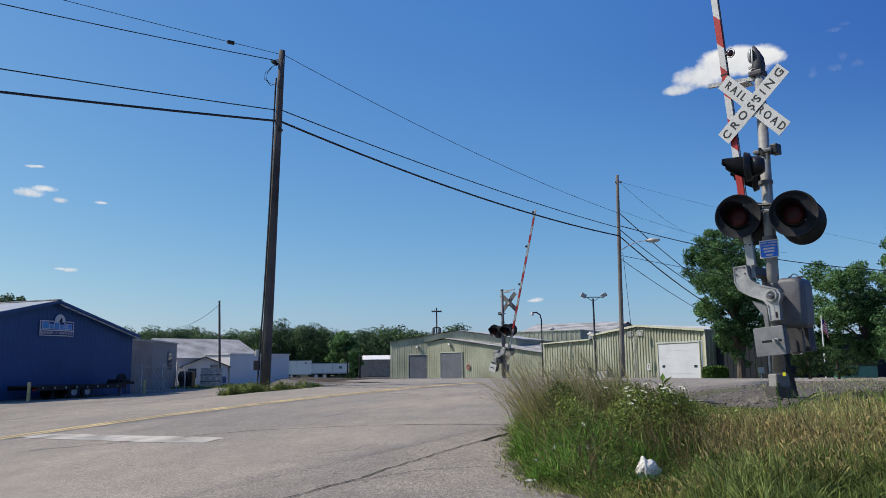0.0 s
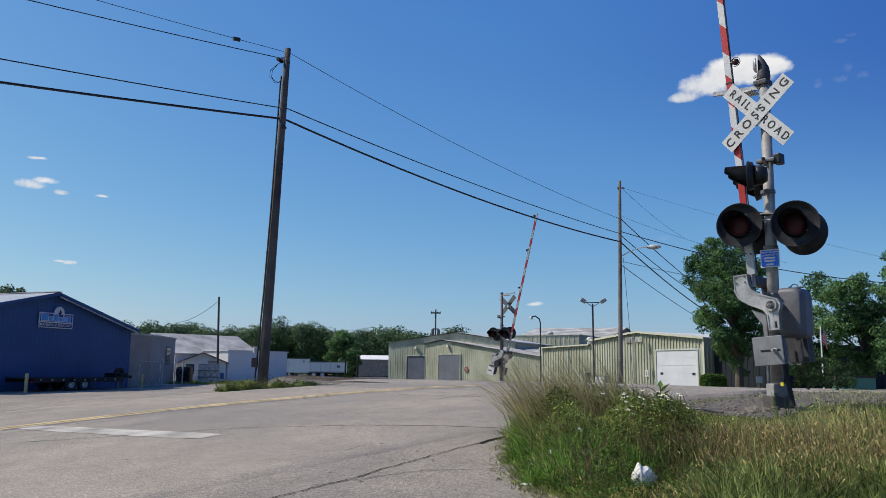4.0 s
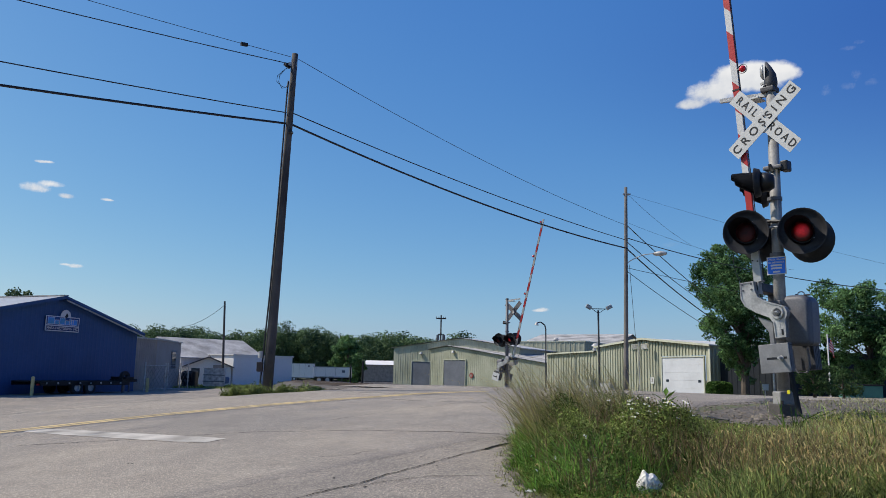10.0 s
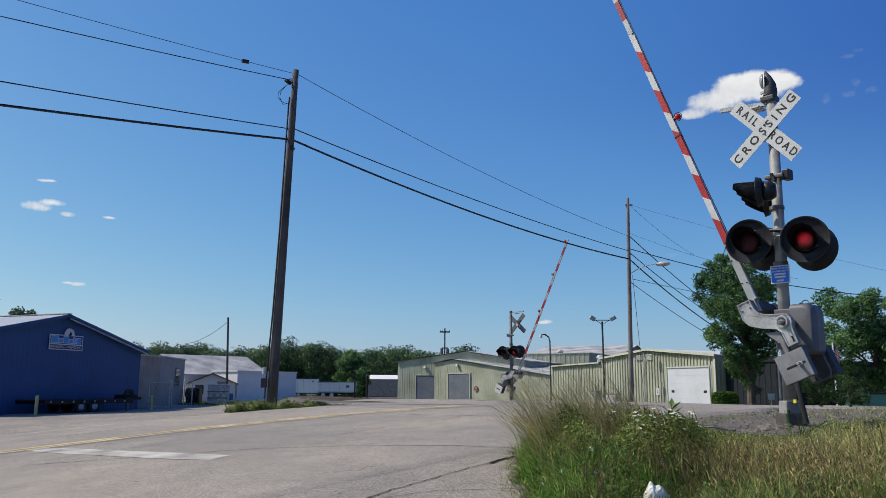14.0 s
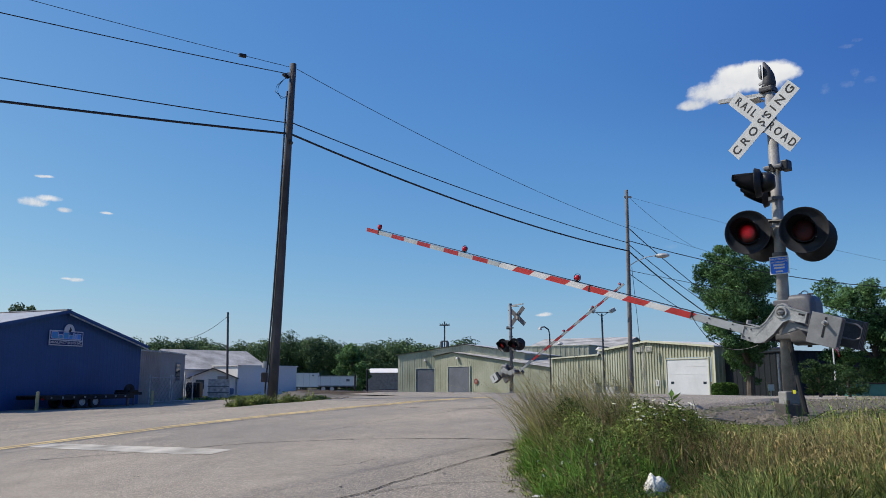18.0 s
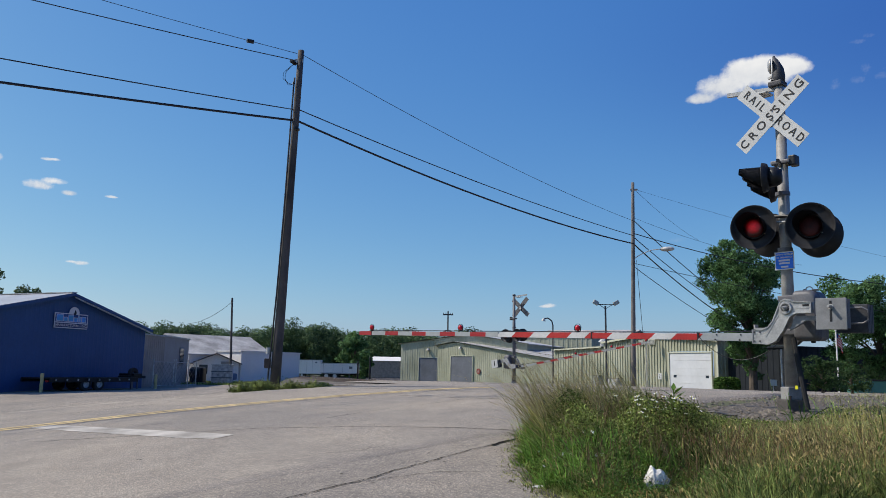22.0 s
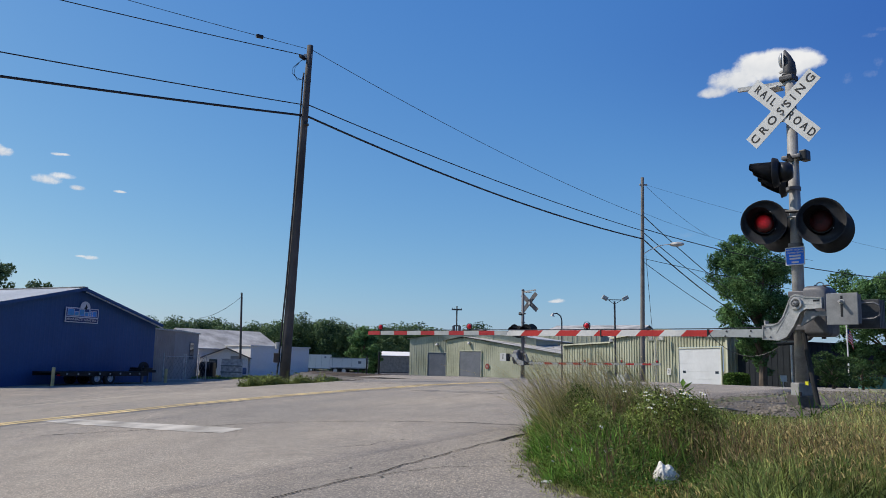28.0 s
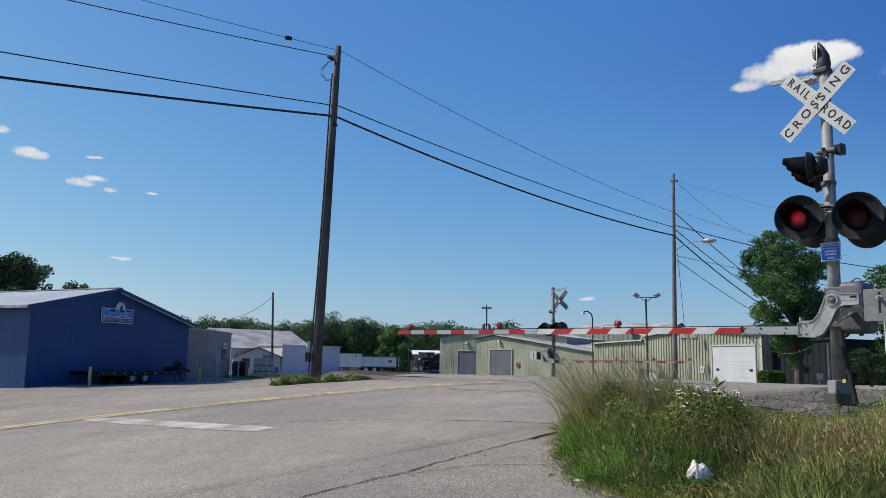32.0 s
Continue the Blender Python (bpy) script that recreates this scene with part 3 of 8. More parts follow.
def ribbon(name, material, offs, zs, label, category, d0, d1, step, parent=None, kind="structure"):
    v, f = [], []
    n = len(offs)
    ds = lines((d0, d1, step))
    for d in ds:
        p, h = on_track(d)
        side = Vector((h.y, -h.x))
        for o, z in zip(offs, zs):
            q = p + side * o
            v.append((q.x, q.y, track_z(p) + z))
    for i in range(len(ds) - 1):
        for j in range(n - 1):
            f.append((i * n + j, i * n + j + 1, (i + 1) * n + j + 1, (i + 1) * n + j))
    ob = raw(name, v, f, material, parent, smooth=False)
    if parent is None:
        tagged(ob, label, category, kind=kind)
    return ob


ribbon("track_bed", "ballast", [-2.9, -1.5, 0, 1.5, 2.9], [-0.6, -0.13, -0.11, -0.13, -0.6], "grey stone ballast under the railway track", "track bed", 0, 330, 1.5)
railway = thing("railway_track", Matrix.Identity(4), "rusty single railway track on timber sleepers", "railway track")
for o in (-0.75, 0.75):
    ribbon("rail", "rust", [o - 0.035, o - 0.035, o + 0.035, o + 0.035], [-0.12, 0.01, 0.01, -0.12], "", "", 0, 330, 1.5, railway)
    ribbon("rail_head", "rail_top", [o - 0.03, o + 0.03], [0.014, 0.014], "", "", 0, 330, 1.5, railway)
sl = bpy.data.meshes.new("sleeper")
sb = box(-1.3, 1.3, -0.11, 0.11, -0.1, 0.0, 0.015)
sb.to_mesh(sl)
sb.free()
sl.materials.append(M["sleeper"])
for i in range(170):
    d = 8 + i * 0.6
    p, h = on_track(d)
    sw_ = along(p.x, p.y)
    if abs(sw_[1] + 1.7) < 6.2:
        continue
    ob = new("sleeper", sl)
    ob.parent = railway
    ob.matrix_basis = Matrix.Translation((p.x, p.y, track_z(p) - 0.1)) @ Matrix.Rotation(math.atan2(h.y, h.x) - math.pi / 2, 4, 'Z')
# asphalt and timber panels between the rails where the road crosses
ribbon("crossing_panel", "asphalt", [-2.6, -0.82], [-0.06, 0.012], "asphalt filled in beside the rails of the crossing", "crossing panel", 12, 58, 1)
ribbon("crossing_panel", "sleeper", [-0.66, 0.66], [0.01, 0.01], "dark timber panels between the rails of the crossing", "crossing panel", 24, 46, 1)
ribbon("crossing_panel", "asphalt", [-0.66, 0.66], [0.008, 0.008], "asphalt filled in between the rails of the crossing", "crossing panel", 46, 58, 1)
ribbon("crossing_panel", "asphalt", [0.82, 2.6, 7.0], [0.012, 0.0, -0.03], "asphalt filled in beside the rails of the crossing", "crossing panel", 12, 51, 1)
ribbon("crossing_panel", "asphalt", [0.82, 2.6, 3.4], [0.012, 0.0, -0.14], "asphalt filled in beside the rails of the crossing", "crossing panel", 51, 58, 1)


# ---- buildings ----
def ribbed(bm, p0, p1, bottom, top, pitch=0.3, depth=0.035):
    """A wall of ribbed steel sheet from p0 to p1; bottom and top: heights as functions of the share of its length."""
    a, b = Vector(p0), Vector(p1)
    length = (b - a).length
    d = (b - a) / length
    nrm = Vector((d.y, -d.x))
    n = max(1, round(length / pitch))
    us, offs = [], []
    for i in range(n):
        for f, o in ((0, 0), (0.6, 0), (0.68, 1), (0.92, 1)):
            us.append((i + f) / n)
            offs.append(o * depth)
    us.append(1.0)
    offs.append(0)
    prev = None
    for u, o in zip(us, offs):
        p = a + d * u * length + nrm * o
        lo, hi = bm.verts.new((p.x, p.y, bottom(u))), bm.verts.new((p.x, p.y, top(u)))
        if prev:
            bm.faces.new((prev[0], lo, hi, prev[1]))
        prev = (lo, hi)
    return bm


def slab(bm, corners, thick):
    """A roof plane of some thickness from its corners."""
    vs = [bm.verts.new(c) for c in corners]
    lo = [bm.verts.new((c[0], c[1], c[2] - thick)) for c in corners]
    n = len(vs)
    bm.faces.new(vs)
    bm.faces.new(lo[::-1])
    for i in range(n):
        bm.faces.new((vs[i], lo[i], lo[(i + 1) % n], vs[(i + 1) % n]))
    return bm


def ribbed_roof(bm, e0, e1, r0, r1, pitch=0.6, h=0.016, thick=0.1):
    """A sheet roof from the eave e0-e1 to the ridge r0-r1 with standing ribs, folded from one sheet."""
    if not pitch:
        return slab(bm, [e0, e1, r1, r0], thick)
    e0, e1, r0, r1 = Vector(e0), Vector(e1), Vector(r0), Vector(r1)
    n = max(2, round((e1 - e0).length / pitch))
    us = []
    for i in range(n):
        us += [((i + f) / n, o) for f, o in ((0.0, 0), (0.86, 0), (0.89, h), (0.97, h))]
    us.append((1.0, 0))
    low = [bm.verts.new(e0.lerp(e1, u) + Vector((0, 0, o))) for u, o in us]
    top = [bm.verts.new(r0.lerp(r1, u) + Vector((0, 0, o))) for u, o in us]
    edge = [bm.verts.new(e0.lerp(e1, u) - Vector((0, 0, thick))) for u, o in us]
    for i in range(len(us) - 1):
        bm.faces.new((low[i], low[i + 1], top[i + 1], top[i]))
        bm.faces.new((edge[i], edge[i + 1], low[i + 1], low[i]))
    return bm


def strip(a, b, w, z0, z1, bm=None):
    """An upright board from a to b in plan, w thick."""
    bm = bm or bmesh.new()
    a, b = Vector(a[:2]), Vector(b[:2])
    d = (b - a).normalized()
    nrm = Vector((d.y, -d.x)) * w / 2
    q = [a - nrm, b - nrm, b + nrm, a + nrm]
    lo = [bm.verts.new((p.x, p.y, z0)) for p in q]
    hi = [bm.verts.new((p.x, p.y, z1)) for p in q]
    bm.faces.new(lo[::-1])
    bm.faces.new(hi)
    for i in range(4):
        bm.faces.new((lo[i], lo[(i + 1) % 4], hi[(i + 1) % 4], hi[i]))
    return bm


def bar(a, b, w, h, bm=None):
    """A square bar from point a to point b."""
    bm = bm or bmesh.new()
    a, b = Vector(a), Vector(b)
    m = Matrix.Translation((a + b) / 2) @ (b - a).to_track_quat("X", "Z").to_matrix().to_4x4() @ Matrix.Diagonal(((b - a).length, w, h, 1))
    bmesh.ops.create_cube(bm, size=1, matrix=m)
    return bm


I4 = Matrix.Identity(4)


def blue_shed():
    """Blue steel shed: its gable end stands towards the road."""
    ob = thing("workshop_building", I4, "dark blue steel workshop with a pale metal gable roof", "building")
    L, R = Vector((-24.75, 41.0)), Vector((-20.36, 52.0))
    d = (R - L).normalized()
    back = Vector((-d.y, d.x))
    LB, RB = L + back * 26, R + back * 26
    ze, zl0, zp, zb, f = 3.75, 4.2, 5.5, -0.3, 0.47
    pk = L.lerp(R, f)
    top = lambda u: zl0 + (zp - zl0) * u / f if u < f else ze + (zp - ze) * (1 - u) / (1 - f)
    part("gable_wall", ribbed(bmesh.new(), L, R, lambda u: zb, top, 0.3, 0.007), "blue_steel", ob)
    part("side_wall", ribbed(bmesh.new(), LB, L, lambda u: zb, lambda u: zl0, 0.22, 0.008), "blue_steel", ob, "blue ribbed side wall")
    part("side_wall", ribbed(bmesh.new(), R, RB, lambda u: zb, lambda u: ze, 0.3, 0.03), "blue_steel", ob)
    part("back_wall", ribbed(bmesh.new(), RB, LB, lambda u: zb, lambda u: ze + (zp - ze) * (1 - abs(2 * u - 1)), 0.6, 0.02), "blue_steel", ob)
    o = -back * 0.35
    pkb = pk + back * 26
    dn = (zp - ze) / (R - pk).length
    el, er = L - d * 0.5, R + d * 0.25
    zl, zr = zp - (pk - el).length * (zp - zl0) / (pk - L).length, zp - (er - pk).length * dn
    p3 = lambda p, z: (p.x, p.y, z)
    part("roof", ribbed_roof(bmesh.new(), p3(el + o, zl + 0.1), p3(el + back * 26, zl + 0.1), p3(pk + o, zp + 0.1), p3(pkb, zp + 0.1), h=0.005), "grey_roof", ob, "pale grey sheet metal roof")
    part("roof", ribbed_roof(bmesh.new(), p3(er + o, zr + 0.1), p3(er + back * 26, zr + 0.1), p3(pk + o, zp + 0.1), p3(pkb, zp + 0.1), h=0.005), "grey_roof", ob, "pale grey sheet metal roof")
    for e, z in ((el, zl), (er, zr)):
        part("verge_trim", bar(p3(e + o * 1.1, z + 0.0), p3(pk + o * 1.1, zp + 0.0), 0.06, 0.16), "blue_steel", ob)
    part("rake_flashing", bar(p3(pk + o * 1.2, zp - 0.17), p3(er + o * 1.2, zr - 0.17), 0.04, 0.07), "galv", ob, "pale flashing under the roof edge")
    part("ridge_cap", bar(p3(pk + o, zp + 0.12), p3(pkb, zp + 0.12), 0.35, 0.05), "galv", ob, "pale ridge cap")
    part("gutter", bar(p3(el + o, zl), p3(el + back * 26, zl), 0.14, 0.12), "galv", ob, "pale gutter")
    part("downpipe", tube([p3(L - d * 0.1 - back * 0.1, zl - 0.1), p3(L - d * 0.1 - back * 0.1, 0.0)], 0.06), "blue_steel", ob)
    # sign on the gable
    sg = thing("wall_sign", I4, "blue and white company sign on the blue wall", "sign")
    base = L.lerp(R, 0.482) - back * 0.08
    sg.matrix_basis = Matrix(((d.x, 0, -back.x, base.x), (d.y, 0, -back.y, base.y), (0, 1, 0, 4.07), (0, 0, 0, 1)))
    return ob, sg


shed, shed_sign = blue_shed()


M["sign_teal"] = mat("sign_teal", (0.1, 0.42, 0.55), 0.4, var=0.3, scale=2, bump=0, alt=(0.05, 0.2, 0.6))


def sign_board(sg):
    """Sign: local x along the wall, y up, z outwards."""
    part("board", box(-1.2, 1.2, -0.55, 0.32, 0, 0.03), "white_door", sg, "white sign board")
    part("field", box(-1.15, 1.15, -0.2, 0.27, 0.03, 0.036), mat("sign_sky", (0.015, 0.05, 0.19), 0.4, var=0.2, scale=1.2, fine=4, bump=0), sg)
    part("band", box(-1.15, 1.15, -0.5, -0.26, 0.03, 0.036), mat("sign_navy", (0.01, 0.02, 0.1), 0.4, var=0.2, bump=0), sg)
    bm = cyl(0.36, 0.36, (0, 0, 0), (0, 0, 0.034), 28)
    part("emblem", bm, "white_door", sg, "round white emblem", Matrix.Translation((0.18, 0.36, 0)))
    part("emblem_mark", prism([(-0.12, 0.1), (0.05, 0.16), (0.14, 0.02), (0.02, -0.16), (-0.03, 0.0)], 0, 0.004), "sign_black", sg, "", Matrix.Translation((0.2, 0.4, 0.04)) @ Matrix.Rotation(radians(90), 4, 'X'))
    for i, (x0, x1, h) in enumerate([(-1.05, -0.62, 0.36), (-0.55, -0.3, 0.22), (-0.22, 0.12, 0.36), (0.18, 0.42, 0.22), (0.48, 0.56, 0.36), (0.62, 0.7, 0.28), (0.76, 1.02, 0.3)]):
        mark = part("name_mark", box(x0, x1, -0.14, -0.14 + h, 0.041, 0.046, 0), "sign_teal", sg)
        part("outline", box(x0 - 0.025, x1 + 0.025, -0.165, -0.115 + h, 0.037, 0.0405, 0), "white_door", mark, "white outline")
    text_part("MANUFACTURING INC", 0.21, "sign_white", sg, Matrix.Translation((0, -0.38, 0.038)), stretch=1.02)


sign_board(shed_sign)


def gable_box(name, label, A, B, depth, zb, ze, zp, wall, roof, f=0.5, over=0.25, ribs=None, gable="front"):
    """A simple building: A to B is the wall facing the viewer; depth goes behind it. gable: which walls rise to the ridge."""
    ob = thing(name, I4, label, "building")
    A, B = Vector(A), Vector(B)
    d = (B - A).normalized()
    bk = Vector((-d.y, d.x)) * depth
    C, D = B + bk, A + bk
    p3 = lambda p, z: (p.x, p.y, z)
    if gable == "front":
        top = lambda u: ze + (zp - ze) * (u / f if u < f else (1 - u) / (1 - f))
        tops = [top, lambda u: ze, lambda u: top(1 - u), lambda u: ze]
    else:
        tops = [lambda u: ze, lambda u: ze + (zp - ze) * (1 - abs(2 * u - 1)), lambda u: ze, lambda u: ze + (zp - ze) * (1 - abs(2 * u - 1))]
    for (p, q), tp in zip(((A, B), (B, C), (C, D), (D, A)), tops):
        part("wall", ribbed(bmesh.new(), p, q, lambda u: zb, tp, ribs or 0.4, 0.018 if ribs else 0.004), wall, ob)
    if gable == "front":
        pk = A.lerp(B, f)
        for e, s in ((A - d * over, -1), (B + d * over, 1)):
            o = -bk.normalized() * over
            part("roof", ribbed_roof(bmesh.new(), p3(e + o, ze), p3(e + bk - o, ze), p3(pk + o, zp + 0.08), p3(pk + bk - o, zp + 0.08), 0.6 if roof == "grey_roof" else 0), roof, ob)
    else:
        m0, m1 = A + bk / 2 - d * over, B + bk / 2 + d * over
        o = bk.normalized() * over
        part("roof", ribbed_roof(bmesh.new(), p3(A - d * over - o, ze), p3(B + d * over - o, ze), p3(m0, zp + 0.08), p3(m1, zp + 0.08), 0.6 if roof == "grey_roof" else 0), roof, ob)
        part("roof", ribbed_roof(bmesh.new(), p3(A + bk - d * over + o, ze), p3(B + bk + d * over + o, ze), p3(m0, zp + 0.08), p3(m1, zp + 0.08), 0.6 if roof == "grey_roof" else 0), roof, ob)
    return ob


def flat_box(name, label, A, B, depth, zb, zt, wall, cap="galv", ribs=None):
    ob = thing(name, I4, label, "building")
    A, B = Vector(A), Vector(B)
    d = (B - A).normalized()
    bk = Vector((-d.y, d.x)) * depth
    C, D = B + bk, A + bk
    for p, q in ((A, B), (B, C), (C, D), (D, A)):
        part("wall", ribbed(bmesh.new(), p, q, lambda u: zb, lambda u: zt, ribs or 0.5, 0.03 if ribs else 0.003), wall, ob)
        part("parapet_cap", strip(p - (q - p).normalized() * 0.06, q + (q - p).normalized() * 0.1, 0.2, zt, zt + 0.1), cap, ob)
    part("roof", slab(bmesh.new(), [(q.x, q.y, zt - 0.05) for q in [p.lerp((A + C) / 2, 0.03) for p in (A, B, C, D)]], 0.1), "brown_roof", ob)
    return ob


def wall_frame(A, B):
    """Frame of a wall from A to B: x along, y into the building, z up."""
    A, B = Vector(A), Vector(B)
    d = (B - A).normalized()
    out = Vector((-d.y, d.x))
    return Matrix(((d.x, out.x, 0, A.x), (d.y, out.y, 0, A.y), (0, 0, 1, 0), (0, 0, 0, 1))), (B - A).length


def roller_door(parent, A, B, x0, x1, z0, z1, material, slats=9, windows=False):
    """A sectional door with its frame, set on the wall A-B."""
    fm, _ = wall_frame(A, B)
    dr = part("door", box(x0, x1, -0.04, 0.05, z0, z1), material, parent, m=fm)
    h = (z1 - z0) / slats
    for i in range(slats):
        part("door_panel", box(x0, x1, -0.09, -0.04, z0 + i * h + 0.003, z0 + (i + 1) * h - 0.003, 0.005), material, dr)
    for a, b in ((x0 - 0.08, x0), (x1, x1 + 0.08)):
        part("door_jamb", box(a, b, -0.15, -0.02, z0, z1), "tan_trim", dr)
    part("door_head", box(x0 - 0.08, x1 + 0.08, -0.15, -0.02, z1, z1 + 0.08), "tan_trim", dr)
    return dr


# ---- the tan steel sheds across the track ----
def tan_sheds():
    A, B = (-6.4, 95.0), (4.0, 97.5)
    back_shed = gable_box("warehouse", "tan ribbed steel warehouse with a low gable roof", (-6.4, 95.0), (8.0, 87.8), 40, -0.2, 4.55, 5.6, "tan_steel", "grey_roof", 0.55, ribs=0.32)
    roller_door(back_shed, (-6.4, 95.0), (8.0, 87.8), 2.55, 4.98, 0.1, 2.92, "grey_door")
    front = thing("shed_building", I4, "tan ribbed steel shed with grey roller doors and a lean roof", "building")
    P0, P1 = Vector((-1.9, 92.6)), Vector((9.9, 80.0))
    d = (P1 - P0).normalized()
    ln = (P1 - P0).length
    bk = Vector((-d.y, d.x)) * 14
    f = 0.17
    top = lambda u: 4.35 + (u / f) * 0.3 if u < f else 4.65 - (u - f) / (1 - f) * 1.85
    p3 = lambda p, z: (p.x, p.y, z)
    part("wall", ribbed(bmesh.new(), P0, P1, lambda u: -0.3, top, 0.3, 0.02), "tan_steel", front)
    part("wall", ribbed(bmesh.new(), P0 + bk, P0, lambda u: -0.3, lambda u: 4.35, 0.4, 0.03), "tan_steel", front)
    part("wall", ribbed(bmesh.new(), P1, P1 + bk, lambda u: -0.3, lambda u: 2.8, 0.4, 0.03), "tan_steel", front)
    pk = P0.lerp(P1, f)
    o = -bk.normalized() * 0.3
    part("roof", ribbed_roof(bmesh.new(), p3(P1 + d * 0.3 + o, 2.82), p3(P1 + d * 0.3 + bk, 2.82), p3(pk + o, 4.75), p3(pk + bk, 4.75)), "pale_roof", front, "pale grey metal roof")
    part("roof", ribbed_roof(bmesh.new(), p3(P0 - d * 0.3 + o, 4.36), p3(P0 - d * 0.3 + bk, 4.36), p3(pk + o, 4.75), p3(pk + bk, 4.75)), "pale_roof", front, "pale grey metal roof")
    roller_door(front, P0, P1, 2.3, 5.78, 0.1, 3.08, "grey_door")
    sh = thing("round_sign", wall_frame(P0, P1)[0] @ pose(6.75, -0.12, 1.45), "round red warning sign on the tan wall", "sign")
    part("disc", cyl(0.3, 0.3, (0, 0, 0), (0, 0.03, 0), 20), mat("dull_red", (0.26, 0.05, 0.04), 0.6), sh)
    for z in (0.12, -0.02, -0.16):
        part("text_bar", box(-0.17, 0.17, -0.006, -0.001, z - 0.025, z + 0.025), "plaster", sh)
    for x, zz, fr in ((3.9, 4.0, wall_frame(P0, P1)[0]), (3.8, 3.85, wall_frame((-6.4, 95.0), (8.0, 87.8))[0])):
        lt = thing("wall_lamp", fr @ pose(x, -0.2, zz), "round galvanised lamp on the tan wall", "lamp")
        part("shade", cyl(0.24, 0.12, (0, 0, -0.1), (0, 0, 0.15), 14), "galv", lt)
        part("bracket", box(-0.04, 0.04, 0, 0.2, 0.05, 0.12), "galv", lt)
    return front


tan_sheds()


def dock_shed():
    """Ribbed tan building with the white dock door."""
    ob = thing("dock_building", I4, "tan ribbed steel building with a white dock door", "building")
    A, B = Vector((9.45, 76.0)), Vector((18.5, 56.2))
    d = (B - A).normalized()
    bk = Vector((-d.y, d.x)) * 7
    p3 = lambda p, z: (p.x, p.y, z)
    m = 0.37
    Mi = A.lerp(B, m)
    ln = (B - A).length
    f = 0.47
    top = lambda u: 4.05 + u / f * 0.5 if u < f else 4.55 - (u - f) / (1 - f) * 0.62
    part("wall", ribbed(bmesh.new(), A, Mi, lambda u: -0.2, lambda u: 3.55 + 0.12 * u, 0.42, 0.06), "tan_steel", ob)
    seg = (B - Mi).length
    fr, _ = wall_frame(Mi, B)
    x0, x1 = 0.62 * seg, 0.965 * seg
    part("wall", ribbed(bmesh.new(), Mi, Mi + d * x0, lambda u: 0.0, lambda u: top(u * x0 / seg), 0.34, 0.07), "tan_steel", ob)
    part("wall", ribbed(bmesh.new(), Mi + d * x0, Mi + d * x1, lambda u: 3.2, lambda u: top((x0 + u * (x1 - x0)) / seg), 0.34, 0.07), "tan_steel", ob)
    part("wall", ribbed(bmesh.new(), Mi + d * x1, B, lambda u: 0.0, lambda u: top((x1 + u * (seg - x1)) / seg), 0.34, 0.07), "tan_steel", ob)
    part("wall", ribbed(bmesh.new(), B, B + bk, lambda u: 0.0, lambda u: 3.9, 0.34, 0.05), "tan_steel", ob)
    part("wall", ribbed(bmesh.new(), A + bk, A, lambda u: -0.2, lambda u: 3.55, 0.42, 0.05), "tan_steel", ob)
    roller_door(ob, Mi, B, x0 + 0.14, x1 - 0.14, 0.3, 3.08, "white_door", 5)
    for x in (x0 + 0.55, x1 - 0.75):
        part("door_window", box(x, x + 0.32, -0.1, -0.088, 1.28, 1.46), "glass", ob, "small dark door window", fr)
    part("dock_step", box(x0, x1, -0.25, 0.0, 0.0, 0.3, 0.02), "concrete", ob, "", fr)
    part("dock_bumper", box(x0 + 0.7, x1 - 1.0, -0.38, -0.25, 0.24, 0.38), "rubber", ob, "black dock bumper", fr)
    pk = Mi.lerp(B, f)
    o = -bk.normalized() * 0.25
    part("roof", ribbed_roof(bmesh.new(), p3(Mi + o, 4.1), p3(Mi + bk, 4.1), p3(pk + o, 4.62), p3(pk + bk, 4.62)), "grey_roof", ob)
    part("roof", ribbed_roof(bmesh.new(), p3(B + d * 0.2 + o, 3.95), p3(B + d * 0.2 + bk, 3.95), p3(pk + o, 4.62), p3(pk + bk, 4.62)), "grey_roof", ob)
    part("roof", ribbed_roof(bmesh.new(), p3(A + o, 3.62), p3(Mi + o, 3.76), p3(A + bk, 4.0), p3(Mi + bk, 4.0)), "grey_roof", ob)
    part("corner_trim", strip(B - d * 0.12 + o * 0.4, B + d * 0.06 + o * 0.4, 0.05, 0.0, 3.95), "tan_trim", ob)
    part("verge_trim", bar(p3(Mi + o * 1.1, 4.06), p3(pk + o * 1.1, 4.58), 0.05, 0.16), "tan_trim", ob)
    part("verge_trim", bar(p3(pk + o * 1.1, 4.58), p3(B + d * 0.2 + o * 1.1, 3.9), 0.05, 0.16), "tan_trim", ob)
    part("verge_trim", bar(p3(A + o * 1.1, 3.58), p3(Mi + o * 1.1, 3.72), 0.05, 0.12), "tan_trim", ob)
    for x in (0.39 * seg, 0.48 * seg):
        lv = part("vent", box(x - 0.36, x + 0.36, -0.06, 0.0, 3.78, 4.17), "case", ob, m=fr)
        part("vent_frame", box(x - 0.4, x + 0.4, -0.12, -0.06, 3.75, 4.2, 0.01), "tan_trim", lv)
        for k in range(5):
            part("vent_slat", box(x - 0.34, x + 0.34, -0.15, -0.11, 3.79 + k * 0.08, 3.84 + k * 0.08), "galv", lv)
    part("downpipe", tube([fr @ Vector((0.435 * seg, -0.14, 4.3)), fr @ Vector((0.435 * seg, -0.14, 0.4))], 0.05), "galv", ob)
    nb = thing("number_sign", fr @ pose(0.585 * seg - 0.55, -0.1, 1.35), "small white square sign with the number 2", "sign")
    part("board", box(-0.22, 0.22, -0.02, 0.0, -0.25, 0.25), "sign_white", nb)
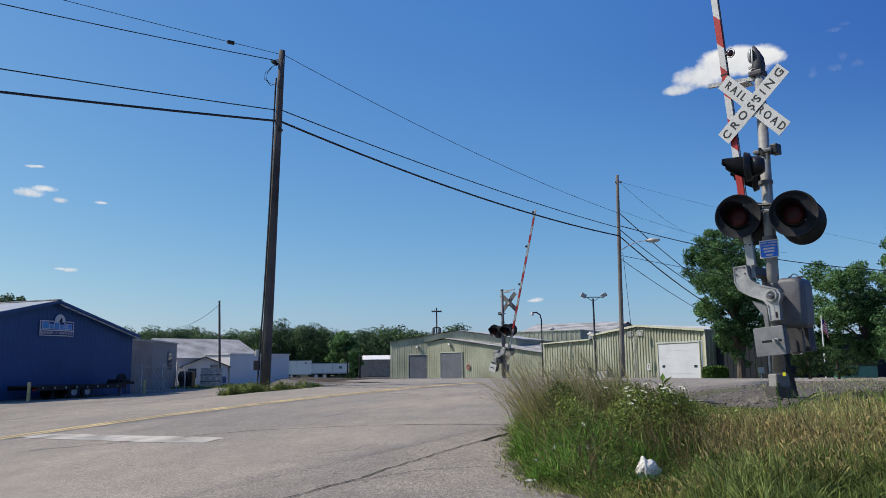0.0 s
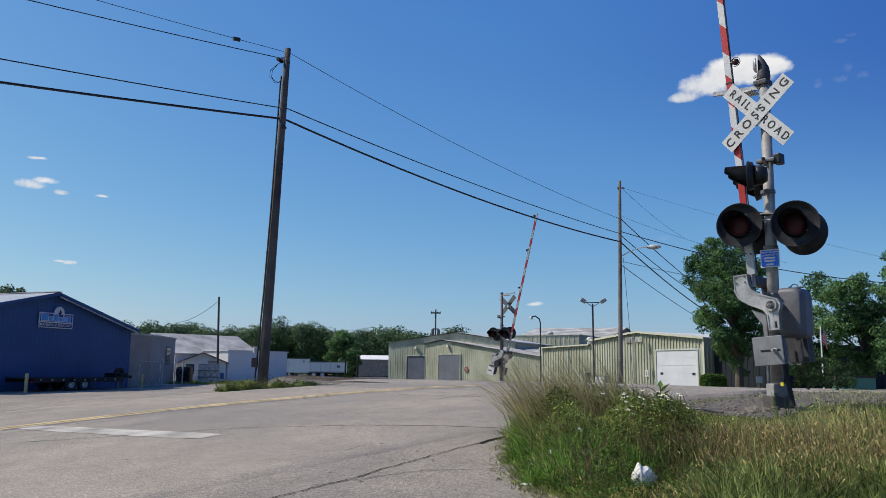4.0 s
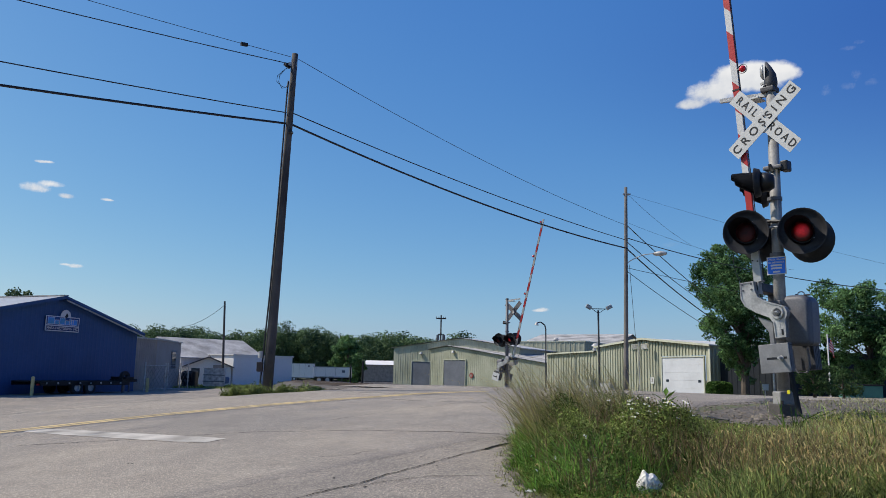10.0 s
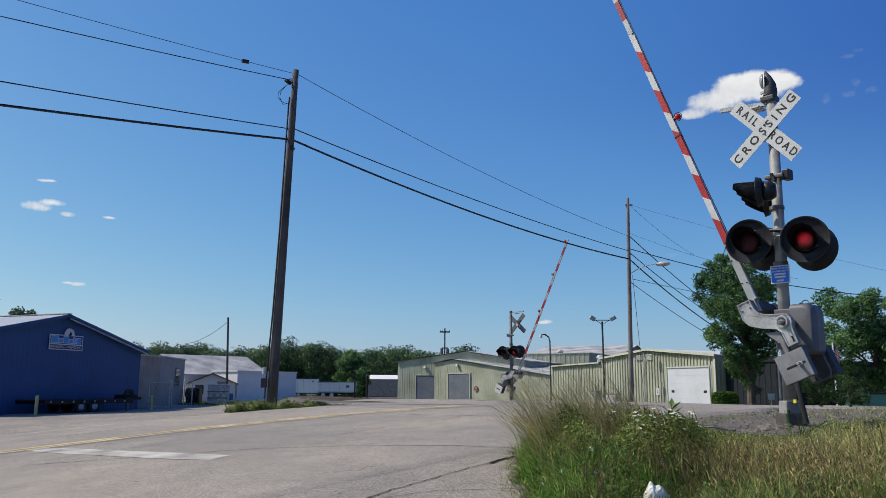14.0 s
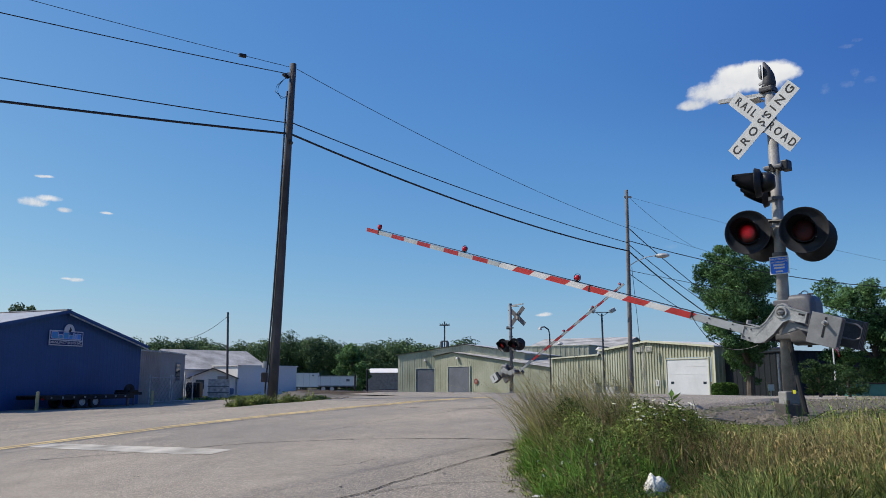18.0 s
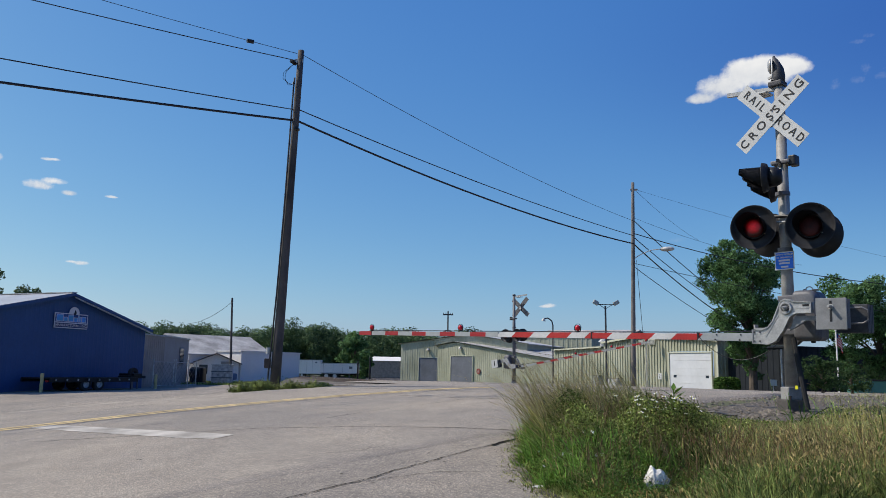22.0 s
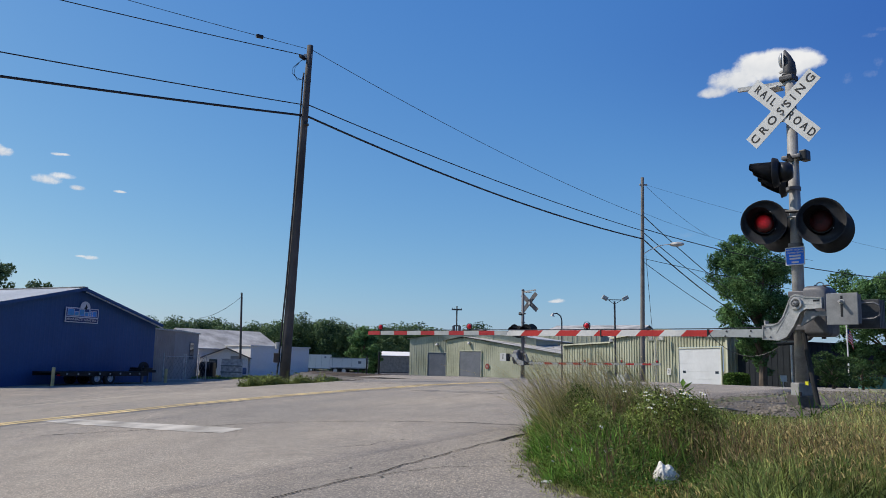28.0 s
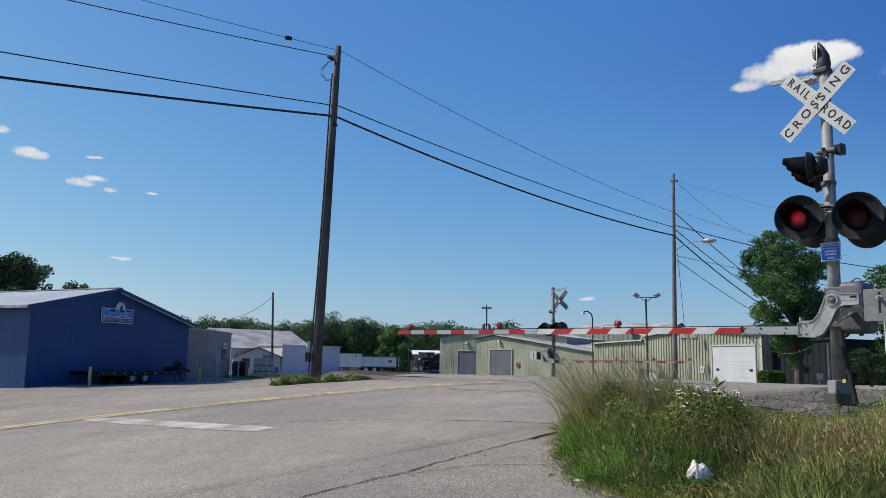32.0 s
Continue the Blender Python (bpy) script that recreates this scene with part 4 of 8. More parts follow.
    text_part("2", 0.36, "sign_black", nb, pose(0, -0.024, 0, 90, 0, 0), "numeral")
    for x, w, h in ((0.05 * seg, 0.75, 1.15), (0.2 * seg, 1.3, 0.95)):
        ac = thing("electrical_cabinet", fr @ pose(x, -1.3, 0.12), "grey metal cabinet standing beside the tan wall", "cabinet")
        part("body", box(0, w, -0.3, 0.3, 0, h, 0.02), "galv", ac)
        part("door", box(0.06, w - 0.06, -0.315, -0.3, 0.08, h - 0.08, 0.006), "galv", ac)
        part("lid", box(-0.03, w + 0.03, -0.33, 0.33, h, h + 0.04), "case", ac)
    return ob


dock_shed()
flat_box("long_hall", "long low hall with a pale metal roof edge behind the sheds", (-1.0, 106.0), (16.6, 96.4), 30, 0, 5.75, "tan_steel", "tan_trim", ribs=0.6)
gable_box("back_hall", "grey industrial hall with a weathered roof", (10.0, 112.0), (22.0, 106.0), 20, 0, 5.8, 7.7, "grey_wall", "pale_roof", gable="side")


# ---- buildings on the near side of the track ----
def side_buildings():
    a = flat_box("annex_building", "beige metal annex with a flat roof beside the blue workshop", (-21.0, 52.9), (-20.85, 57.0), 8, -0.2, 3.5, "grey_wall", ribs=0.35)
    b = flat_box("block_building", "grey block building with a flat roof and one window", (-20.95, 57.3), (-21.55, 64.3), 9, -0.2, 3.55, "plaster")
    fr, _ = wall_frame((-20.95, 57.3), (-21.55, 64.3))
    win = part("window", box(4.1, 5.4, -0.06, -0.02, 1.5, 2.9, 0.01), "grey_door", b, m=fr)
    part("window_pane", box(4.2, 5.3, -0.075, -0.06, 1.6, 2.8), "glass", win)
    h = gable_box("white_house", "white timber building with a weathered metal gable roof", (-23.6, 70.5), (-17.6, 76.5), 9, -0.1, 2.55, 4.35, "white_wall", "pale_roof", gable="side")
    g = gable_box("porch_building", "white gabled lean-to with a brown roof", (-22.6, 68.9), (-18.9, 69.8), 3, -0.1, 1.75, 2.55, "white_wall", "brown_roof")
    fr, _ = wall_frame((-22.6, 68.9), (-18.9, 69.8))
    part("door_leaf", box(2.3, 3.1, -0.04, -0.01, 0, 1.9), "grey_wall", g, "pale side door", fr)
    part("window_pane", box(0.5, 1.2, -0.04, -0.01, 0.8, 1.6), "glass", g, "dark window", fr)
    w = flat_box("white_block", "long white rendered block with a flat roof", (-21.7, 72.7), (-18.95, 70.7), 7, 0, 2.8, "white_wall", "white_wall")
    fr, _ = wall_frame((-21.7, 72.7), (-18.95, 70.7))
    part("window_pane", box(0.6, 1.5, -0.04, -0.01, 1.0, 1.5), "glass", w, "dark window", fr)
    part("awning", box(0.4, 1.7, -0.4, 0.0, 1.5, 1.58), "brown_roof", w, "dark awning", fr)
    s = gable_box("open_shed", "small brick shed with a white metal roof", (-23.2, 222.0), (-14.6, 222.0), 8, -1.2, 3.8, 4.9, "brick_wall", "white_wall", gable="side")
    dk = flat_box("dark_building", "dark grey low building in the shade of a tree", (18.9, 57.4), (21.63, 51.53), 12, 0.2, 3.35, "dark_wall", "dark_wall", ribs=0.5)
    br = flat_box("brick_building", "distant brown brick building with a flat roof", (26.1, 58.0), (28.3, 57.7), 8, 0.2, 3.3, "brick_wall", "tan_trim")
    flat_box("metal_shed", "low pale ribbed metal shed beside the brick building", (23.2, 59.5), (26.0, 59.0), 6, 0.2, 3.3, "tan_steel", "case", ribs=0.4)


side_buildings()


# ---- poles, wires, lamps ----
def utility_pole(name, label, x, y, top_x, top_y, top, r, material):
    ob = thing(name, Matrix.Translation((x, y, gz(x, y) - 0.05)), label, "utility pole")
    h = top - gz(x, y) + 0.05
    lean = (top_x - x, top_y - y)
    part("shaft", tube([(lean[0] * k / 8, lean[1] * k / 8, h * k / 8) for k in range(9)], [r * (1 - 0.05 * k) for k in range(9)], 14), material, ob, smooth=True)
    return ob, h


pole1, h1 = utility_pole("utility_pole", "dark weathered wooden utility pole among roadside weeds", -4.93, 22.0, -4.64, 22.0, 10.69, 0.145, "pole_wood")
part("conduit", tube([(-0.2, -0.05, 0.1), (-0.05, -0.1, 2.7), (0.04, -0.11, 5.0), (0.14, -0.11, 8.6), (0.16, -0.1, 8.95)], 0.024, 6), "cable", pole1, "black riser conduit")
part("bracket", box(0.12, 0.36, -0.06, 0.06, 9.42, 9.54), "galv", pole1)
part("insulator", cyl(0.06, 0.05, (0.14, 0, 9.42), (0.05, -0.2, 9.42), 10), "black", pole1)
part("insulator", cyl(0.06, 0.05, (0.3, 0, 7.42), (0.3, -0.2, 7.42), 10), "black", pole1)
part("meter_box", box(-0.29, -0.13, -0.16, 0.0, 0.6, 0.86, 0.02), "rust", pole1, "small rusty box")
part("meter", cyl(0.07, 0.07, (-0.21, -0.05, 0.98), (-0.21, -0.05, 1.16), 12), "galv", pole1, "pale round meter")
for k in (0.0, 0.06):
    part("jumper_loop", tube([(0.16, -0.1, 9.37), (0.05, -0.12, 9.3), (-0.1 - k, -0.12, 9.1), (-0.12 - k, -0.12, 8.92), (-0.02, -0.12, 8.72 + k), (0.1, -0.12, 8.74), (0.17, -0.1, 8.85 + k)], 0.009, 5), "cable", pole1)
pole2, h2 = utility_pole("utility_pole", "tall pale wooden pole carrying a street lamp", 8.13, 36.5, 8.27, 36.5, 10.4, 0.115, "pole_wood_pale")
part("lamp_arm", tube([(0.05, 0, 6.05), (0.4, -0.1, 6.28), (0.85, -0.2, 6.48), (1.3, -0.3, 6.54)], 0.022, 6), "galv", pole2, "curved lamp arm")
lh = bmesh.new()
bmesh.ops.create_uvsphere(lh, u_segments=14, v_segments=8, radius=1, matrix=Matrix.Translation((1.58, -0.35, 6.53)) @ Matrix.Rotation(radians(-25), 4, 'Z') @ Matrix.Diagonal((0.34, 0.15, 0.11, 1)))
part("lamp_head", lh, "galv", pole2, "pale cobra-head street lamp", smooth=True)
part("bracket", box(0.0, 0.35, -0.04, 0.04, 9.35, 9.42), "galv", pole2)


def wire(name, label, pts, r):
    ob = link(name, tube(pts, r, 5), "cable")
    return tagged(ob, label, "cable", "overhead wires")


for za, zb, r, drop in ((10.6, 8.55, 0.009, 0.3), (8.9, 7.85, 0.017, 0.2), (8.55, 7.47, 0.032, 0.34)):
    wire("overhead_wire" if r < 0.03 else "overhead_cable", "black overhead wire between the wooden poles", sag((-4.65, 22.0, za), (8.3, 36.5, zb), drop), r)
# back along the road, over the apron, to the next pole out of sight
for za, zb, r, drop in ((10.6, 10.95, 0.008, 0.58), (10.38, 9.54, 0.013, 0.63), (8.89, 7.39, 0.016, 0.5), (8.57, 5.93, 0.034, 0.5)):
    wire("overhead_wire" if r < 0.03 else "overhead_cable", "black overhead wire strung along the road", sag((-4.75, 22.0, za), (-32.0, -3.4, zb), drop), r)
tagged(link("splice", cyl(0.06, 0.06, (-5.8, 21.06, 10.54), (-5.95, 20.95, 10.53), 8), "cable"), "small black splice on the wire", "wire splice")
# service wires fanning out from the street-lamp pole, and thin lines far off
for za, end, r, drop in ((10.15, (16.1, 52.0, 10.3), 0.008, 0.2), (10.1, (26.0, 38.0, 6.2), 0.005, 0.25), (8.72, (16.0, 36.5, 6.6), 0.006, 0.25), (7.97, (24.0, 36.5, 5.6), 0.02, 0.58), (8.6, (17.17, 49.5, 5.93), 0.022, 0.15), (7.8, (17.15, 49.5, 5.54), 0.02, 0.2), (7.47, (17.13, 49.5, 4.84), 0.03, 0.2), (6.56, (23.0, 37.5, 4.2), 0.012, 0.15), (6.4, (17.46, 49.5, 4.01), 0.016, 0.15)):
    wire("service_wire", "black service wire from the street-lamp pole", sag((8.26, 36.5, za), end, drop, 16), r)
tagged(link("guy_wire", tube([(8.35, 36.4, 6.7), (8.55, 36.3, 3.35), (8.65, 36.3, 0.9)], 0.011, 5), "cable"), "thin guy wire beside the pole", "guy wire")


def thin_pole():
    ob = thing("telephone_pole", Matrix.Translation((-19.05, 68, 0.05)), "thin dark wooden pole beside the white building", "utility pole")
    part("shaft", tube([(0, 0, 0), (-0.25, 0, 7.3)], [0.11, 0.08], 10), "pole_wood", ob)
    wire("overhead_wire", "thin service wire on the thin pole", sag((-19.3, 68, 7.0), (-27.0, 80, 5.7), 0.4), 0.02)


thin_pole()


def cross_pole():
    ob = thing("power_pole", Matrix.Translation((-1.35, 150, -0.2)), "distant wooden power pole with crossarms and transformers", "utility pole")
    part("shaft", tube([(0, 0, 0), (0, 0, 12.8)], [0.18, 0.13], 10), "pole_wood", ob)
    part("crossarm", box(-0.95, 0.95, -0.1, 0.1, 12.0, 12.25), "pole_wood", ob)
    part("crossarm", box(-0.6, 0.6, -0.1, 0.1, 9.0, 9.2), "pole_wood", ob)
    for x in (-0.55, 0.55):
        part("transformer", cyl(0.28, 0.28, (x, -0.2, 8.0), (x, -0.2, 9.0), 12), "case", ob, "grey transformer can")
    for x in (-0.85, -0.4, 0.4, 0.85):
        part("insulator", cyl(0.06, 0.04, (x, 0, 12.25), (x, 0, 12.5), 8), "case", ob)


cross_pole()


def lamp_posts():
    g = gz(8.86, 72)
    a = thing("street_lamp", Matrix.Translation((8.86, 72, g)), "dark street lamp with a curved arm beside the sheds", "street lamp")
    part("post", tube([(0, 0, 0), (0, 0, 5.6), (-0.1, 0, 6.0), (-0.45, 0, 6.25), (-0.75, 0, 6.2)], 0.06, 8), "weight_dark", a)
    part("lamp_head", cyl(0.2, 0.08, (-0.85, 0, 5.98), (-0.8, 0, 6.25), 10), "galv", a)
    g = gz(11.75, 62)
    b = thing("flood_light_mast", Matrix.Translation((11.78, 62, g)), "dark pole with two floodlights", "flood light")
    part("post", tube([(0, 0, 0), (-0.05, 0, 6.55)], 0.07, 8), "weight_dark", b)
    part("crossarm", bar((-0.75, 0, 6.65), (0.75, 0, 6.65), 0.06, 0.06), "weight_dark", b)
    part("brace", bar((-0.05, 0, 6.3), (-0.5, 0, 6.62), 0.04, 0.04), "weight_dark", b)
    part("brace", bar((-0.05, 0, 6.3), (0.45, 0, 6.62), 0.04, 0.04), "weight_dark", b)
    for x in (-0.8, 0.8):
        part("flood_head", box(-0.22, 0.22, -0.2, 0.14, -0.14, 0.16, 0.03), "galv", b, "grey floodlight head", Matrix.Translation((x, 0, 6.78)) @ Matrix.Rotation(radians(-30 if x > 0 else 30), 4, 'Y'))


lamp_posts()


# ---- the level crossing signals: mast, lamps, crossbuck and gate ----
FRONT = Matrix(((-1, 0, 0, 0), (0, 0, 1, 0), (0, 1, 0, 0), (0, 0, 0, 1)))
PIVOT = Vector((-0.167, 0.407, 1.377))


def flasher(parent, m, name="lamp", brim=1.0):
    """A hooded red lamp on a black background disc; it faces local +y."""
    lamp = part(name, lathe([(r if r < 0.16 else 0.16 + (r - 0.16) * brim, y) for r, y in ((0.0, -0.02), (0.15, -0.02), (0.26, 0.0), (0.312, 0.06), (0.318, 0.066), (0.312, 0.07), (0.285, 0.038), (0.25, 0.018), (0.2, 0.012), (0.14, 0.01), (0.0, 0.01))], 40), "disc_black", parent, "round black signal lamp with a visor", m, smooth=True)
    bm = bmesh.new()
    n = 36
    rows = []
    for r, reach in ((0.158, 0.0), (0.17, 0.3), (0.182, 0.65), (0.19, 1.0)):
        ring = []
        for k in range(n):
            a = 2 * math.pi * k / n
            up = 0.5 + 0.5 * math.sin(a)
            ln = 0.035 + 0.33 * min(1.0, max(0.0, (math.sin(a) + 0.8) / 1.15)) ** 0.9
            rr = 0.158 + (r - 0.158) * (0.15 + 0.85 * up)
            ring.append(bm.verts.new((rr * math.cos(a), 0.014 + ln * reach, rr * math.sin(a) - 0.025 * reach)))
        rows.append(ring)
    for a, b in zip(rows, rows[1:]):
        for k in range(n):
            bm.faces.new((a[k], a[(k + 1) % n], b[(k + 1) % n], b[k]))
    bmesh.ops.solidify(bm, geom=list(bm.faces), thickness=0.006)
    hood = part("visor", bm, "visor", lamp, smooth=True)
    for a in (60, 120, 215, 325):
        q = Vector((0.166 * math.cos(radians(a)), 0.03, 0.166 * math.sin(radians(a))))
        part("visor_screw", cyl(0.008, 0.006, q, q * 1.08, 8), "galv", hood)
    part("housing", lathe([(0.0, -0.2), (0.1, -0.19), (0.14, -0.12), (0.15, -0.02), (0.0, -0.02)], 24), "black", lamp, smooth=True)
    part("lens_rim", lathe([(0.146, 0.012), (0.146, 0.03), (0.156, 0.03), (0.156, 0.012)], 28), "black", lamp)
    # the lens unit turns its bright face forward when the lamp flashes
    bm = bmesh.new()
    for sign in (1, -1):
        prof = [(0.142 * math.cos(radians(a)), sign * (0.004 + 0.03 * math.sin(radians(a)))) for a in (0, 15, 30, 45, 60, 75)] + [(0.0, sign * 0.034)]
        lathe(prof, 24, bm)
    me = bpy.data.meshes.new("lens")
    bm.to_mesh(me)
    bm.free()
    me.materials.append(M["lens"])
    me.materials.append(M["lens_lit"])
    for p in me.polygons:
        p.material_index = 1 if p.center.y < 0 else 0
        p.use_smooth = True
    lens = new("lens", me)
    lens.parent = lamp
    lens.matrix_basis = pose(0, 0.05, 0)
    lens["label"] = "round red glass lens"
    return lamp


def crossbuck(parent, y, z, dx=0.0):
    sg = part("crossbuck", box(-0.05, 0.05, -0.1, 0.1, -0.02, -0.002), "galv", parent, "white crossed railroad warning sign with black letters", Matrix.Translation((0.045 + dx, y, z)) @ FRONT)
    for ang, lift, words, gap in ((-47, 0.0, ("RAIL", "ROAD"), 0.36), (41, 0.012, ("CROSSING",), 0)):
        turn = Matrix.Rotation(radians(ang), 4, 'Z')
        part("blade", box(-0.63, 0.63, -0.115, 0.115, lift, lift + 0.006, 0), "sign_white", sg, "", turn)
        part("blade_back", box(-0.628, 0.628, -0.113, 0.113, lift - 0.003, lift, 0), "case", sg, "dull aluminium back", turn)
        if gap:
            for wd, x in zip(words, (-gap, gap)):
                text_part(" ".join(wd), 0.165, "sign_black", sg, turn @ Matrix.Translation((x, 0, lift + 0.008)), "lettering", 0.84)
        else:
            text_part(" ".join(words[0]), 0.17, "sign_black", sg, turn @ Matrix.Translation((0, 0, lift + 0.008)), "lettering", 1.06)
    for q in (-0.07, 0.07):
        part("sign_bolt", cyl(0.016, 0.012, (0.0, q, 0.018), (0.0, q, 0.034), 6), "case", sg)
    part("sign_clamp", box(-0.07, 0.07, -0.16, -0.1, -0.06, -0.003, 0.008), "case", sg)
    part("sign_clamp", box(-0.07, 0.07, 0.1, 0.16, -0.06, -0.003, 0.008), "case", sg)
    return sg


def rim(outline, y0, y1, t):
    """A flange of thickness t standing along the inside of an outline in x and z."""
    pts = [Vector(q) for q in outline]
    n = len(pts)
    turn = 1 if sum(a.x * b.y - b.x * a.y for a, b in zip(pts, pts[1:] + pts[:1])) > 0 else -1
    inner = []
    for i, q in enumerate(pts):
        e0, e1 = (q - pts[i - 1]).normalized(), (pts[(i + 1) % n] - q).normalized()
        nn = Vector((-(e0 + e1).y, (e0 + e1).x)).normalized() * turn
        inner.append(q + nn * t)
    bm = bmesh.new()
    ring = [[bm.verts.new((q.x, y, q.y)) for q in side] for side, y in ((pts, y0), (pts, y1), (inner, y1), (inner, y0))]
    for a, b in zip(ring, ring[1:] + ring[:1]):
        for i in range(n):
            bm.faces.new((a[i], a[(i + 1) % n], b[(i + 1) % n], b[i]))
    return bm


def gate(parent, short=False):
    """The swinging gate: cast arms about the pivot, weights behind, the striped boom ahead."""
    s_shape = [(-0.33, 0.075), (-0.1, 0.09), (-0.05, 0.115), (0.01, 0.125), (0.07, 0.1), (0.1, 0.05), (0.125, -0.02), (0.19, -0.17), (0.25, -0.245), (0.33, -0.275), (0.47, -0.285), (0.47, -0.475), (0.25, -0.485), (0.14, -0.44), (0.04, -0.3), (-0.05, -0.12), (-0.12, -0.075), (-0.33, -0.07)]
    g = part("gate_arm", prism(s_shape, -0.05, 0.03, 0.008), "cast", parent, "grey cast gate arm with a red and white striped boom", Matrix.Translation(PIVOT))
    part("flange", rim(s_shape, -0.052, 0.042, 0.016), "cast", g, "raised flange round the casting")
    part("web_rib", prism([(0.1, -0.1), (0.13, -0.12), (0.3, -0.37), (0.28, -0.39)], 0.02, 0.034), "cast", g)
    part("web_rib", prism([(-0.3, -0.01), (-0.1, -0.01), (-0.1, 0.012), (-0.3, 0.012)], 0.02, 0.034), "cast", g)
    part("web_slot", prism([(-0.3, 0.02), (-0.22, 0.02), (-0.22, 0.045), (-0.3, 0.045)], 0.02, 0.034), "black", g, "dark slot in the casting")
    part("lower_brace", prism([(-0.1, -0.1), (-0.42, -0.11), (-0.42, -0.17), (-0.24, -0.17), (-0.1, -0.26), (-0.02, -0.3)], -0.05, -0.01, 0.006), "plate_grey", g)
    boss = part("boss", lathe([(0.052, 0.0), (0.052, 0.05), (0.06, 0.06), (0.078, 0.06), (0.086, 0.05), (0.088, 0.0)], 28), "cast", g, smooth=False)
    part("hub", cyl(0.046, 0.042, (0, 0, 0), (0, 0.045, 0), 16), "case", boss)
    part("pivot_bolt", cyl(0.03, 0.028, (0, 0.045, 0), (0, 0.1, 0), 6), "galv", boss)
    part("grease_nipple", cyl(0.014, 0.005, (0, 0.1, 0), (0, 0.15, 0), 10), "cast", boss)
    for x, z in ((0.36, -0.32), (0.36, -0.44), (0.44, -0.32), (0.44, -0.44)):
        part("bolt", cyl(0.014, 0.012, (x, 0.03, z), (x, 0.046, z), 6), "case", g)
    plate = part("counterweight_plate", box(-0.79, -0.41, 0.075, 0.1, -0.29, 0.11, 0.006), "plate_grey", g, "square grey counterweight plate")
    part("plate_slot", box(-0.613, -0.585, 0.1, 0.103, -0.19, 0.075), "black", plate, "dark slot in the plate")
    part("plate_washer", cyl(0.034, 0.034, (-0.6, 0.1, 0.0), (-0.6, 0.108, 0.0), 14), "galv", plate)
    part("plate_bolt", cyl(0.024, 0.018, (-0.6, 0.108, 0.0), (-0.6, 0.19, 0.0), 8), "cast", plate)
    part("stiffener", box(-0.42, -0.405, -0.05, 0.075, -0.28, 0.1), "case", g)
    for i in range(4):
        part("weight", box(-0.78, -0.43, -0.05 + 0.022 * i, -0.031 + 0.022 * i, -0.27, 0.1, 0.004), "case", g)
    # the twin arm and its weights behind the mast
    part("rear_casting", prism([(-0.4, 0.08), (0.05, 0.1), (0.1, 0.0), (0.2, -0.2), (0.5, -0.29), (0.5, -0.46), (0.2, -0.46), (0.0, -0.25), (-0.1, -0.08), (-0.4, -0.08)], -0.85, -0.77, 0.01), "cast" if short else "weight_dark", g)
    if short:
        rear = part("rear_plate", box(-0.79, -0.41, -1.04, -1.015, -0.29, 0.11, 0.006), "sign_white", g, "square white counterweight plate")
        part("plate_slot", box(-0.625, -0.575, -1.043, -1.04, -0.2, 0.05), "black", rear, "dark slot in the plate")
    for i in range(4):
        part("rear_weight", box(-0.74, -0.34, -0.99 + 0.055 * i, -0.945 + 0.055 * i, -0.29, 0.09, 0.006), "weight_dark", g, "dark stacked counterweight")
    part("weight_handle", tube([(-0.45, -0.7, 0.04), (-0.7, -0.7, 0.04), (-0.77, -0.7, 0.0), (-0.77, -0.7, -0.13), (-0.7, -0.7, -0.17), (-0.45, -0.7, -0.17)], 0.014, 6), "case", g)
    part("cross_tie", box(0.36, 0.48, -0.8, 0.0, -0.46, -0.3, 0.01), "weight_dark", g, "dark cross tie")
    part("tie_bracket", prism([(0.3, -0.27), (0.49, -0.27), (0.49, -0.21), (0.47, -0.21), (0.47, -0.255), (0.3, -0.255)], -0.16, -0.06), "galv", g)
    # boom: pale root, striped glass-fibre section, old telescoped tip
    zc, yb = -0.375, -0.337
    tilt = lambda s: zc + 0.007 * (s - 0.45)
    reach = lambda s: 0.45 + (s - 0.45) * 0.967
    part("boom_root", prism([(0.4, zc - 0.06), (1.26, zc - 0.05), (1.49, zc - 0.05), (1.37, zc + 0.06), (0.4, zc + 0.06)], yb - 0.025, yb + 0.025, 0.004), "arm_grey", g, "pale grey boom root")
    for s in (0.8, 0.82, 1.17, 1.19):
        part("bolt", cyl(0.012, 0.012, (s, yb + 0.02, zc + (0.035 if s in (0.8, 1.17) else -0.035)), (s, yb + 0.035, zc + (0.035 if s in (0.8, 1.17) else -0.035)), 6), "black", g)

    def band(s0, s1, material, slant, hh, name):
        a0, a1 = tilt(s0), tilt(s1)
        part(name, prism([(s0 + slant, a0 - hh), (s1 + slant, a1 - hh), (s1 - slant, a1 + hh), (s0 - slant, a0 + hh)], yb - 0.02, yb + 0.02), material, g)

    edges = [reach(s) for s in (1.47, 1.92, 2.31, 2.75, 3.13, 3.6, 3.98, 4.45, 4.85, 5.29, 5.69)]
    for i in range(10):
        band(edges[i], edges[i + 1], ("arm_red_old" if short else "arm_red") if i % 2 == 0 else ("arm_dull" if short else "arm_white"), 0.055, 0.047, "red_band" if i % 2 == 0 else "white_band")
    old = [reach(s) for s in (5.69, 6.02, 6.45, 6.88, 7.33, 7.77, 8.21, 8.67, 9.12, 9.6, 10.07)][:6 if short else 11]
    for i in range(len(old) - 1):
        band(old[i], old[i + 1], "arm_red_old" if i % 2 == 1 else ("arm_dull" if short else "arm_grey"), 0.0, 0.042, "red_band" if i % 2 == 1 else "grey_band")
